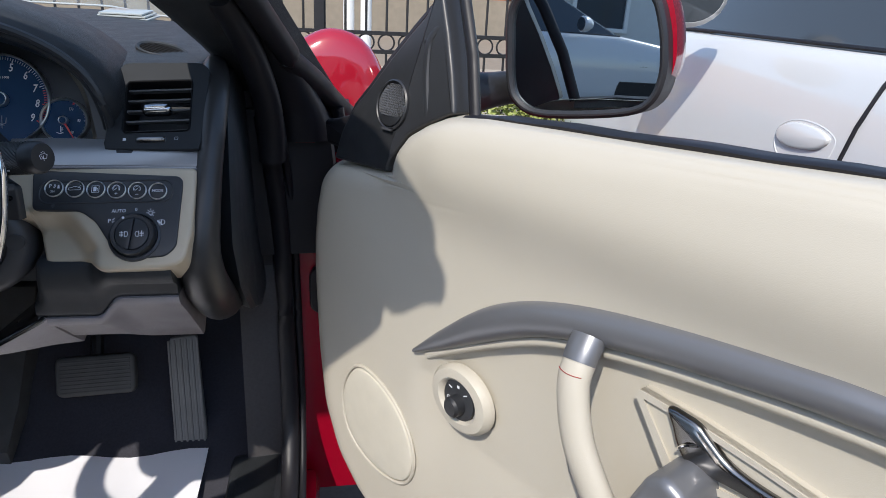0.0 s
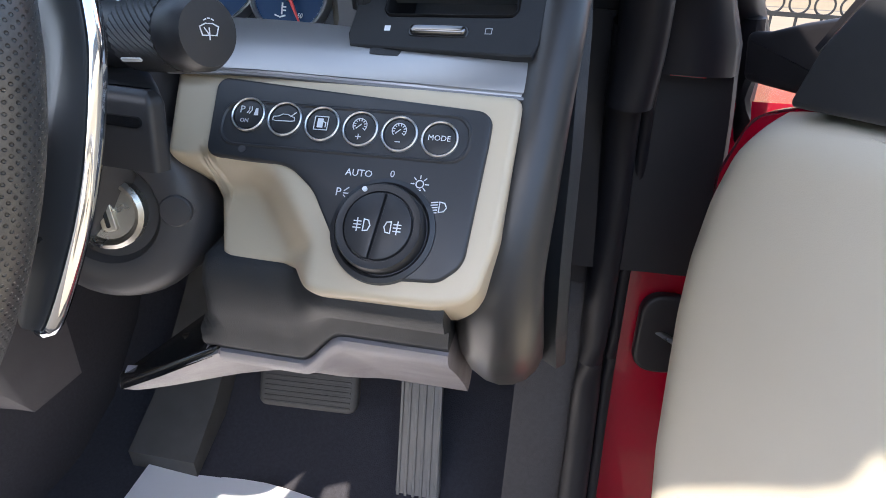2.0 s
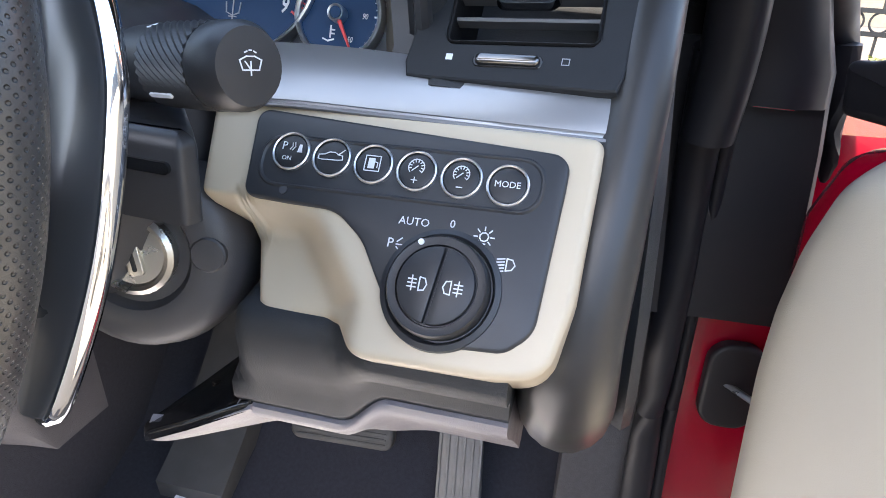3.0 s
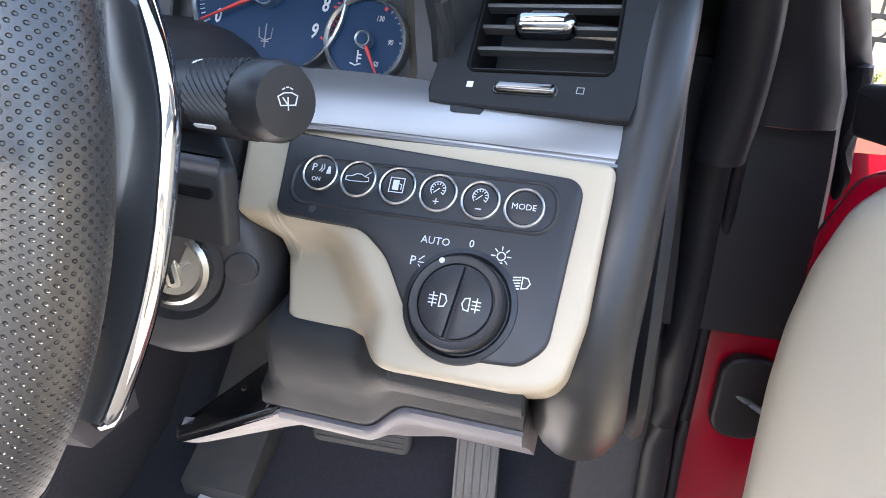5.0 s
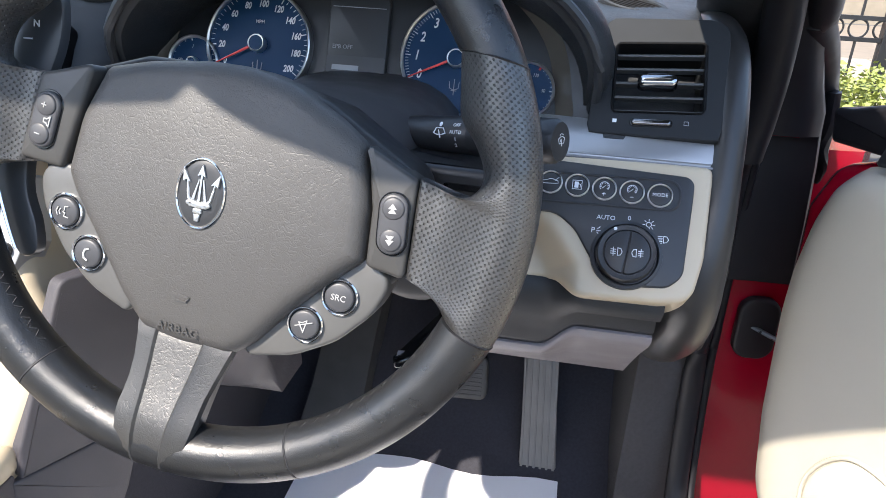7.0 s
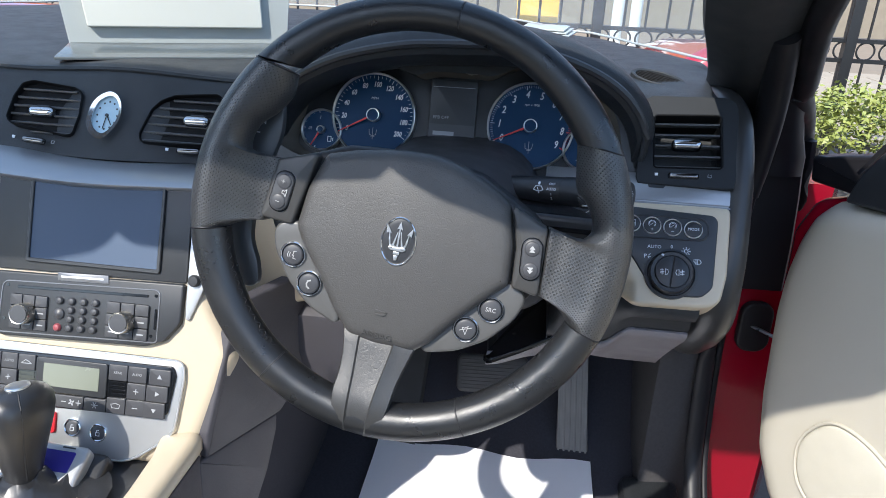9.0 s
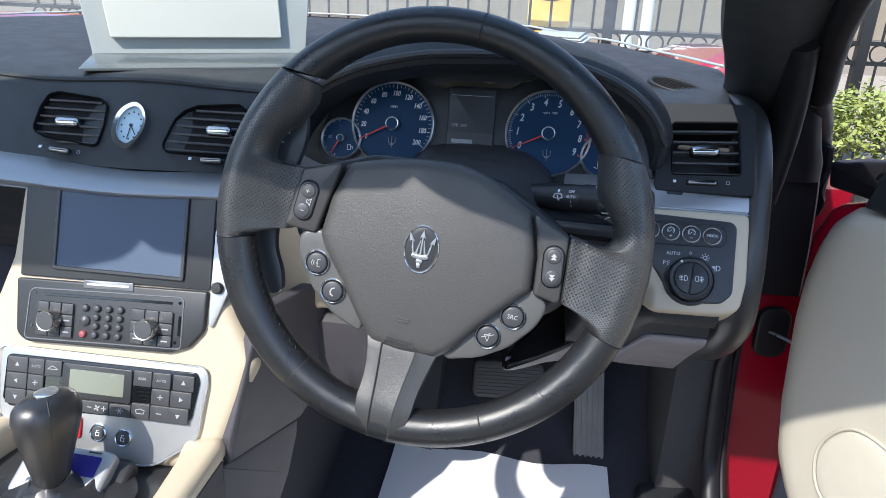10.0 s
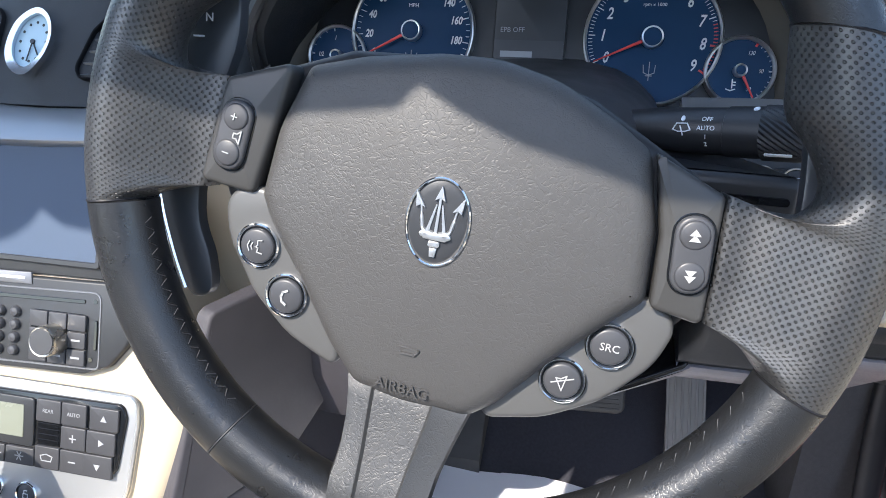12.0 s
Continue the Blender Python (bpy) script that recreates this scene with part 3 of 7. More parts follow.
    slab(tri, [(-.0024, .0098), (0, .0165), (.0024, .0098), (0, .0112)], .0008, .0030, 0)
    for s in (-1, 1):
        # curved outer prong with its barb, inner brace
        arm = curve_loop([(s * .0012, -.0052, .0018), (s * .0058, -.0040, .0018), (s * .0072, .0005, .0018), (s * .0082, .0062, .0018), (s * .0098, .0105, .0018)], 5, False)
        tube(arm, [.0011] * 6 + [.0009] * 6 + [.0006] * 9, 6, bm=tri)
        slab(tri, [(s * .0062, .0058), (s * .0112, .0132), (s * .0104, .0056), (s * .0086, .0068)], .0008, .0030, 0)
        slab(tri, [(s * .0010, .0080), (s * .0016, .0080), (s * .0046, -.0040), (s * .0030, -.0040)], .0008, .0024, 0)
        slab(tri, oval(s * .0052, -.0058, .0022, .0016, 12), .0008, .0034, .0006)
    slab(tri, rect(-.0058, -.0080, .0058, -.0046, .0012), .0008, .0034, .0006)
    slab(tri, rect(-.0026, -.0112, .0026, -.0084, .0008), .0008, .0030, .0004)
    slab(tri, [(-.0018, -.0116), (.0018, -.0116), (.0012, -.0158), (-.0012, -.0158)], .0008, .0028, .0004)
    part("badge_emblem", tri, EMBLEM, e0, "chrome emblem")
    part("lettering", text_bm("AIRBAG", .0078, Matrix.Translation((0.0018, -0.0957, -0.0040)) @ Matrix.Rotation(radians(9.7), 4, "X") @ Matrix.Rotation(radians(1), 4, "Z"), .0002), AIRBAG, top)
    part("moulded_mark", strokes([[(-.0035, -.0735), (.0065, -.0740), (.005, -.0765), (-.002, -.0770)]], .0010, -.004, -.0009), AIRBAG, top)

    # switch pods
    def pod(loop, pts, glyphs, name, tilt):
        p = part(name, plate(fillet(loop, .0035), -0.034, -0.0085, .003, 4, 0.0015), POD, top, "dark satin switch pod")
        x, y = pts
        m = Matrix.Translation((x, y, -0.0076)) @ Matrix.Rotation(radians(tilt), 4, "Z")
        part("rocker_well", plate(rect(-.0090, -.0180, .0090, .0180, .0088, 6), 0, .0008, .0004, 1), GLOSS, p, at=m)
        part("rocker", plate(rect(-.0081, -.0170, .0081, .0170, .0079, 6), 0, .0030, .0016, 3, 0.0006), BUTTON, p, "dark rocker switch", at=m)
        for gy in (.0088, -.0088):
            part("dimple", plate(oval(0, gy, .0064), .0026, .0042, .0012, 3, .0006), BUTTON, p, at=m)
        for g in glyphs:
            part("symbol", g, SYMBOL, p, at=m @ Matrix.Translation((0, 0, 0.0050)))

    gl = [strokes([[(-.0014, .0088), (.0014, .0088)], [(0, .0074), (0, .0102)]], .0005, -.0004, .0003), strokes([[(-.0014, -.0088), (.0014, -.0088)]], .0005, -.0004, .0003),
          strokes([[(.0012, -.0012), (.0012, .0012), (.003, .0012), (.0048, .003), (.0048, -.003), (.003, -.0012), (.0012, -.0012)]], .0006, -.0016, -.0010)]
    gr = []
    for s in (1, -1):
        for dy in (0, .0024):
            gr.append(plate([(-.0024, s * (.0062 + dy)), (0, s * (.0092 + dy)), (.0024, s * (.0062 + dy))], -.0004, .0003, 0))
    pod([(-.1140, .0290), (-.0806, .0430), (-.0915, -.0232), (-.1208, -.0228)], (-.1048, .003), gl, "left_pod", -6)
    pod([(.0872, .0392), (.0905, .0378), (.1190, .0276), (.1250, -.0292), (.1016, -.0272), (.0976, .005)], (.1117, .0007), gr, "right_pod", 8.5)
    # lower wings with round buttons
    for side, wing, spots in ((-1, [(-.0850, -.018), (-.1090, -.0245), (-.1030, -.048), (-.0855, -.0722), (-.0635, -.0897), (-.033, -.1005), (-.036, -.085), (-.058, -.05)], ((-.085, -.048), (-.066, -.069))),
                              (1, [(.098, -.022), (.1180, -.0320), (.1122, -.055), (.0940, -.0785), (.070, -.0950), (.0420, -.1038), (.036, -.092), (.065, -.055)], ((.0905, -.0505), (.074, -.0725)))):
        z = -.0140 - .002 * side
        w = part("wing", plate(fillet(wing, [.01, .012, .04, .05, .05, .006, .01, .02]), -0.040, z, .003, 3, 0.001), SATIN, top, "satin grey lower hub trim")
        for i, (x, y) in enumerate(spots):
            m = Matrix.Translation((x, y, z + .0006)) @ Matrix.Rotation(radians(3), 4, "Z")
            part("button_ring", ring_plate(oval(0, 0, .0112, n=32), oval(0, 0, .0098, n=32), -.002, .0024, .0006), CHROME, w, "chrome ring", at=m)
            part("button_well", plate(oval(0, 0, .0099, n=28), -.002, .0010, 0), GLOSS, w, at=m)
            part("button", plate(oval(0, 0, .0088), -.002, .0030, .0014, 3, .0008), BUTTON, w, "dark round button", at=m)
            if side == 1 and i == 0:
                g = text_bm("SRC", .0052, None, .0002)
            elif side == 1:
                g = strokes([[(-.0048, -.001), (.005, .0028)], [(-.003, .0016), (-.0008, .0016), (.0018, .0034), (.0004, -.004), (-.0014, -.001), (-.003, .0016)]], .0005, -.0002, .0003)
            elif i == 0:
                g = strokes([[(.0032, .0036), (.001, .0032), (.0012, .001), (.0, .0), (.0015, -.0005), (.001, -.0026), (.0036, -.003)],
                             [(-.0016, .0016), (-.0024, 0), (-.0016, -.0016)], [(-.0032, .0024), (-.0042, 0), (-.0032, -.0024)]], .0005, -.0002, .0003)
            else:
                g = strokes([[(.0014, .0034), (-.0006, .0024), (-.0014, 0), (-.0008, -.0024), (.001, -.0036)]], .0011, -.0002, .0003)
            part("symbol", g, SYMBOL, w, at=m @ Matrix.Translation((0, 0, .0041)))
    # lower spoke: two long ridges, flared on to the rim
    rings = []
    # v, left, left ridge, right ridge, right, level, depth below it
    for v, ul, r1, r2, ur, z, th in ((-.094, -.0295, -.0140, .0185, .0385, -.0120, .020), (-.100, -.0285, -.0135, .0183, .0370, -.0085, .022), (-.108, -.0262, -.0128, .0178, .0350, -.0062, .024), (-.120, -.0238, -.0115, .0165, .0322, -.0030, .026),
                                     (-.132, -.0226, -.0100, .0150, .0298, .0010, .028), (-.141, -.0228, -.0092, .0142, .0290, .0042, .029), (-.147, -.0232, -.0086, .0138, .0288, .0066, .029), (-.154, -.0228, -.0080, .0134, .0282, .0088, .030),
                                     (-.163, -.0212, -.0072, .0130, .0268, .0100, .032), (-.172, -.0195, -.0064, .0127, .0250, .0090, .030), (-.179, -.0178, -.0058, .0124, .0232, .0060, .026), (-.1845, -.0160, -.0055, .0122, .0212, .0000, .020), (-.1868, -.0140, -.0052, .0120, .0190, -.0080, .010)):
        bow = lambda x: .00 if v > -.15 else (out_r - math.sqrt(max(1e-6, out_r ** 2 - (x - cen.x) ** 2))) * smooth((-v - .15) / .03)
        fall = .0068 if v > -.150 else .0075
        xs = [(ul, fall), (ul + .0014, fall * .42), ((ul + r1) / 2, .0014), (r1 - .0012, .0003), (r1, -.0002), (r1 + .0014, .0016), ((r1 + r2) / 2, .0020), (r2 - .0014, .0016), (r2, -.0002), (r2 + .0012, .0003), ((r2 + ur) / 2, .0016), (ur - .0014, fall * .42), (ur, fall)]
        ring = [(x, v + bow(x), z - dz) for x, dz in xs] + [(ur - .004, v + bow(ur), z - th), (ul + .004, v + bow(ul), z - th)]
        rings.append(ring)
    bm = bmesh.new()
    skin(bm, rings)
    part("lower_spoke", bm, SPOKE, top, "grey grained lower spoke with two ridges", angle=28)
    return top


steering_wheel()


def paddle(name, loop, back, chrome_edge):
    p = thing(name, "black gear-shift paddle with a chrome outer edge behind the steering wheel", "shift paddle",
              WHEEL @ Matrix.Translation((0, 0, back)), group="shift paddles")
    part("blade", plate(curve_loop(loop, 5), -.004, .004, .002, 2), PADDLE, p, "dark satin blade")
    part("edge_trim", tube(curve_loop(chrome_edge, 5, False), .0022, 8, flat=1.9), CHROME, p, "chrome edge strip")
    return p


paddle("shift_paddle", [(.144, .085), (.156, .0850), (.1625, .0755), (.1695, .062), (.1735, .048), (.1775, .017), (.1775, -.011), (.1735, -.0430), (.168, -.047), (.162, -.043), (.159, -.010), (.159, .02), (.154, .05)], -.050,
       [(.157, .0870, 0), (.1640, .0760, 0), (.1705, .062, 0), (.1745, .048, 0), (.1785, .017, 0), (.1785, -.011, 0), (.1745, -.0430, 0), (.170, -.0460, 0)])
left = paddle("shift_paddle", [(-.136, .085), (-.158, .078), (-.1625, .050), (-.1625, .020), (-.1615, -.015), (-.1580, -.043), (-.1465, -.070), (-.1355, -.0900), (-.1275, -.0935), (-.1200, -.0865), (-.1240, -.069), (-.1345, -.045), (-.135, .0), (-.126, .05)], -.040,
              [(-.157, .080, 0), (-.1625, .050, 0), (-.1630, .020, 0), (-.1620, -.015, 0), (-.1585, -.043, 0), (-.1470, -.0705, 0), (-.1360, -.0905, 0)])
part("gear_mark", strokes([[(-.1505, .0440), (-.1455, .0448)]], .0009, .004, .0046), WHITE, left)
part("letter", text_bm("N", .0062, Matrix.Translation((-.1435, .0545, .0042)) @ Matrix.Rotation(radians(8), 4, "Z"), .0003), WHITE, left)


# ---- steering column, stalk, ignition ----
def column():
    c = thing("steering_column", "dark plastic steering column shroud with ignition barrel", "steering column")
    rings = []
    for y, cx, cz, rx, rz in ((0.055, .372, .800, .060, .055), (0.10, .376, .79, .072, .066), (.15, .385, .775, .090, .082), (.20, .39, .765, .098, .088), (.33, .39, .76, .10, .09)):
        rings.append([(cx + rx * math.copysign(abs(math.cos(a)) ** .7, math.cos(a)), y + (.02 if math.sin(a) < 0 else 0), cz + rz * math.copysign(abs(math.sin(a)) ** .7, math.sin(a))) for a in (2 * math.pi * k / 28 for k in range(28))])
    bm = bmesh.new()
    skin(bm, rings)
    part("shroud", bm, COLUMN, c, "dark grey column shroud")
    ear = part("stalk_housing", plate(fillet([(.43, .104), (.541, .0950), (.5435, .102), (.530, .121), (.512, .145), (.43, .15)], [.004, .003, .003, .01, .01, .004]), .788, .821, .006), DARK, c, "dark housing beside the stalk")
    part("housing_slot", plate(rect(-.026, -.0022, .020, .0022, .002), -.001, .0006, 0), GLOSS, ear, at=frame_of((.517, .0961, .8085), (1, -.082, 0), (-.082, -1, 0)))
    m = frame_of((.464, .165, .736), (1, 0, 0), facing(10, 8))
    part("ignition_boss", lathe([(.054, -.05), (.053, -.014), (.050, -.005), (.044, .0), (.034, .002), (.029, .001), (.026, -.004), (.0, -.004)], 40), COLUMN, c, "smooth boss round the ignition", at=m)
    part("key_ring", lathe([(.0205, -.01), (.0205, .002), (.018, .0036), (.0160, .0030), (.0150, .001), (.0, .001)]), STEEL, c, "worn steel ignition ring", at=m)
    part("key_slot", plate(rect(-.0042, -.0105, .0042, .0105, .002), .0005, .0040, .001), STEEL, c, "steel ignition key slot", at=m @ Matrix.Rotation(radians(15), 4, "Z"))
    part("slot", plate(rect(-.0012, -.0080, .0012, .0080, .0008), .002, .0044, .0002, 1), GLOSS, c, at=m @ Matrix.Rotation(radians(15), 4, "Z"))
    part("release_button", lathe([(.009, -.004), (.009, .0015), (.008, .0026), (.0, .003)], 20), COLUMN, c, at=m @ Matrix.Translation((.037, .004, .0)))


column()


def stalk():
    s = thing("wiper_stalk", "black wiper stalk with a knurled knob and white symbols", "control stalk")
    a, b = Vector((.405, .180, .8215)), Vector((.5655, .101, .8445))
    m = frame_of(a, Vector((0, 0, 1)).cross(b - a), b - a)
    L = (b - a).length
    part("arm", lathe([(.009, 0), (.010, .03), (.0130, .075), (.0134, L - .067), (.0130, L - .0665), (.0130, L - .0655), (.0141, L - .065), (.0143, L - .046)], 28), DARK, s, "smooth black stalk arm", at=m)
    bm = bmesh.new()
    rings = []
    for i in range(15):
        z = L - .046 + .030 * i / 14
        rings.append([((.0146 + (.0005 if (k + i) % 2 else -.0002)) * math.cos(2 * math.pi * k / 60), (.0146 + (.0005 if (k + i) % 2 else -.0002)) * math.sin(2 * math.pi * k / 60), z) for k in range(60)])
    skin(bm, rings)
    part("knurled_collar", bm, DARK, s, "knurled black collar", smooth=False, at=m)
    part("end_knob", lathe([(.0142, L - .017), (.0148, L - .014), (.0146, L - .004), (.0126, L - .0005), (.0, L)], 32), DARK, s, at=m)
    g = strokes([[(-.006, -.002), (.006, -.002), (.008, .004), (.003, .0062), (-.003, .0062), (-.008, .004), (-.006, -.002)], [(0, -.005), (0, .003)], [(0, -.002), (-.004, .003)],
                 [(-.004, .0085), (-.0025, .0092)], [(.0025, .0092), (.004, .0085)], [(-.0007, .0098), (.0007, .0098)]], .0008, .0, .0005)
    gm = frame_of(b, (1, .6, .0), b - a)
    part("symbol", g, WHITE, s, at=gm @ Matrix.Scale(.52, 4))
    toward = Vector((.66, -.10, .90)) - b
    ax = (b - a).normalized()
    e1 = (toward - ax * toward.dot(ax)).normalized()
    e2 = ax.cross(e1)
    for deg in (-62,):
        n = e1 * math.cos(radians(deg)) + e2 * math.sin(radians(deg))
        part("setting_dot", plate(oval(0, 0, .0016, .0024, 12), -.0004, .0004, 0), WHITE, s, at=frame_of(a + ax * (L - .0500) + n * .0139, ax, n))
    n = e1 * math.cos(radians(50)) + e2 * math.sin(radians(50))
    part("setting_line", plate(rect(-.007, -.0008, .007, .0008, .0004), -.0004, .0004, 0), WHITE, s, at=frame_of(a + ax * (L - .0360) + n * .0153, ax, n))
    away = Vector((.44, -.33, .96)) - (a + ax * (L - .07))
    f1 = (away - ax * away.dot(ax)).normalized()
    f2 = ax.cross(f1)
    up = 1 if f2.z > 0 else -1

    def on_arm(back, rise, lift=.0137):
        """A spot on the arm's skin, rise metres round it, with x along the arm."""
        ang = rise / .0135 * up
        n = f1 * math.cos(ang) + f2 * math.sin(ang)
        return frame_of(a + ax * (L - back) + n * lift, ax, n)
    for word, rise in (("OFF", .0078), ("AUTO", .0014), ("1", -.0046), ("2", -.0100)):
        part("lettering", text_bm(word, .0036, None, .0002), WHITE, s, at=on_arm(.074, rise * .8))
    part("wiper_symbol", strokes([[(-.005, -.001), (-.003, .0026), (.003, .0026), (.005, -.001), (.002, -.002), (-.002, -.002), (-.005, -.001)], [(.001, -.004), (-.001, .001)]], .0006, -.0002, .0003), WHITE, s, at=on_arm(.0875, .0010))
    part("setting_mark", plate(oval(0, 0, .0012, .0018, 10), -.0002, .0003, 0), WHITE, s, at=on_arm(.0875, .0064))


stalk()


# ---- dashboard ----
# foot of the windscreen: distance from the middle, y, z
SCREEN_FOOT = [(0, 1.0, .945), (.387, .95, .943), (.56, .80, .934), (.64, .65, .930), (.70, .50, .928), (.80, .46, .92)]


def dashboard():
    d = thing("dashboard", "black leather dashboard with grey lower edge", "dashboard")
    # x: brow y, z; foot of the face y, z
    keys = [(-.78, .285, .90, .225, .835), (-.30, .275, .90, .215, .828), (-.14, .255, .898, .190, .815), (0, .238, .906, .178, .816), (.13, .255, .898, .195, .815),
            (.22, .33, .905, .28, .80), (.54, .33, .905, .28, .80), (.60, .278, .901, .205, .826), (.70, .274, .899, .200, .822)]
    rings = []
    xs = sorted([-.78 + i * (1.47 / 60) for i in range(61)] + [.5995, .6005, .6720, .6730])
    for x in xs:
        by, bz, fy, fz = lerp_keys(keys, x)
        deep, high = lerp_keys(SCREEN_FOOT, abs(x))
        prof = [(.40 + (y - .40) * (deep + .02 - .40) / .60, z) for y, z in ((1.0, .55), (1.0, .88), (.985, high - .010), (.94, high - .004), (.80, (high + .926) / 2), (.62, .926))] + [(.44, .9215), (.38, .917), (by + .035, max(.909, bz + .007)), (by + .012, bz + .006), (by, bz), (by - .006, bz - .008)]
        back = .050 if .600 < x < .6725 else 0.0  # well behind the vent at the door end
        my, mz = (by + fy) / 2 - .002, (bz + fz) / 2
        prof += [(by - .008 + back, bz - .012), (my + back, mz), (my * .25 + fy * .75 + back, mz * .25 + fz * .75), (my * .18 + fy * .82, mz * .18 + fz * .82), (fy, fz), (fy + .02, fz - .012), (fy + .09, fz - .03), (.36, .66), (.45, .58)]
        rings.append([(x, y, z) for y, z in prof])
    bm = bmesh.new()
    skin(bm, rings)
    part("upper_pad", bm, DASH, d, "soft black dash top")
    brow = []
    for x in [-.30 + .01 * i for i in range(46)]:
        by, bz, fy, fz = lerp_keys(keys, x)
        brow.append((x, by + .002, bz + .001))
    part("brow", tube(brow, .0040, 8), DASH, d, "rounded brow over the vents")

    # rounded end at the door side, running down beside the switch panel
    path = [((.682, .37, .905), .010), ((.688, .31, .902), .015), ((.692, .270, .885), .016), ((.691, .228, .845), .0155), ((.689, .200, .805), .015), ((.686, .180, .765), .0165), ((.682, .172, .735), .0195), ((.680, .174, .712), .0225), ((.680, .190, .686), .0245), ((.681, .225, .655), .0255), ((.682, .28, .622), .026), ((.684, .36, .61), .026)]
    pts = curve_loop([p for p, _ in path], 5, False)
    rad = [r[0] for r in curve_loop([(r,) + (0,) for _, r in path], 5, False)]
    part("end_bolster", tube(pts, rad, 18, flat=1.0, up=(1, 0, 0)), DASH_END, d, "rounded black dash end")

    # knee bolster under the switch panel: dark upper face, lower face coloured paler for the light it catches, a lip
    # towards the column
    upper, lower = [], []
    for i in range(37):
        x = .507 + (.6555 - .507) * i / 36
        s = smooth((x - .566) / .030)
        t = smooth((x - .507) / .014)
        q = max(0.0, (.505 - x) / .10)
        top_y, top_z = .160 - .020 * s + .030 * (1 - t), .719 + .006 * s - .03 * (1 - t)
        ey, ez = .176 - .012 * s + .020 * q, .650 + .028 * s - .042 * q
        by, bz = .250 + .040 * s - .030 * q, .592 - .024 * s - .012 * q
        upper.append([(x, y, z) for y, z in [(.36, .74), (top_y + .04, top_z + .006), (top_y + .003, top_z + .001), (top_y, top_z - .003), (top_y - .002, top_z - .012), ((top_y + ey) / 2 - .005, (top_z + ez) / 2), (ey - .002, ez + .016), (ey - .001, ez + .006), (ey + .004, ez), (.36, ez)]])
        lower.append([(x, y, z) for y, z in [(.36, ez - .002), (ey + .006, ez + .001), (ey + .0015, ez - .001), (ey + .002, ez - .005), (ey + .010, ez - .014), (ey * .65 + by * .35, ez * .65 + bz * .35 - .002), (ey * .3 + by * .7, ez * .3 + bz * .7), (by, bz), (by + .012, bz), (by + .05, bz + .03), (.40, .66)]])
    for name, rows, mt, label in (("knee_bolster", upper, DASH, "black leather knee bolster"), ("bolster_lip", lower, LIT_LIP, "grained lower lip, its grey lightened for caught light")):
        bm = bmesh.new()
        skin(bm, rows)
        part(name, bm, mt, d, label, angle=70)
    lever = fillet([(.436, .190), (.444, .179), (.475, .176), (.515, .176), (.528, .30), (.490, .285), (.455, .225)], [.008, .008, .04, .004, .01, .03, .03])
    rise = lambda x, y: max(0.0, x - .442) * .58 + (y - .18) * .05
    part("release_lever", plate(lever, .605, .6115, .003, 3, lift=rise), GLOSS, d, "glossy black column release lever")
    part("lever_pin", lathe([(.0030, -.002), (.0030, .001), (.0022, .0016), (0, .0016)], 14), DARKCHROME, d, at=Matrix.Translation((.472, .215, .6305)))
    front = curve_loop([(.440, .184, .606), (.452, .180, .612), (.470, .178, .622), (.492, .176, .635), (.516, .175, .649)], 4, False)
    under = curve_loop([(.443, .189, .602), (.456, .200, .596), (.472, .226, .587), (.490, .254, .578), (.512, .284, .566)], 4, False)
    bm = bmesh.new()
    skin(bm, [[p + Vector((0, .002, .002)), p, p + (q - p) * .08 - Vector((0, 0, .003)), p.lerp(q, .5) - Vector((0, 0, .003)), q, q + Vector((.002, .008, .006)), p.lerp(q, .5) + Vector((0, .006, .012))] for p, q in zip(front, under)])
    # same lightened grey, so the lit look of the underside is painted
    part("lever_underside", bm, LIT_LIP, d, "underside running out to the lever, its grey lightened for caught light", angle=60)
    # leather side of the dash at the door opening
    rings = []
    for z, y0, x in ((.90, .30, .700), (.84, .262, .706), (.78, .225, .709), (.72, .205, .711), (.66, .225, .715), (.61, .27, .720), (.585, .33, .722)):
        rings.append([(x - .02, y0 + .02, z), (x - .002, y0 + .004, z), (x + .004, y0 + .012, z), (x + .006, .46, z), (x - .02, .46, z)])
    bm = bmesh.new()
    skin(bm, rings)
    part("side_cover", bm, DASH, d, "black leather side cover")
    # cream panel between stack and column, with its dark pad below
    part("left_panel", plate(fillet([(.125, .79), (.315, .79), (.315, .675), (.285, .652), (.255, .655), (.217, .658), (.165, .632), (.125, .62)], [.004, .004, .03, .02, .03, .04, .03, .01]), -.03, .0, .008, 3), CREAM_TRIM, d, "cream panel beside the column", at=frame_of((0, .185, 0), (1, 0, 0), (0, -1, 0)))
    rings = []
    for i in range(13):
        x = .165 + .132 * i / 12
        k = math.sin(math.pi * i / 12) ** .5
        rings.append([(x, .30, .66), (x, .205, .632 + .022 * k), (x, .188 + .012 * (1 - k), .618 + .022 * k), (x, .186 + .03 * (1 - k), .59), (x, .20 + .03 * (1 - k), .54), (x, .26, .50), (x, .32, .50)])
    bm = bmesh.new()
    skin(bm, rings)
    part("left_knee_pad", bm, DASH_LOW, d, "dark grey knee pad beside the console")
    return d


dashboard()


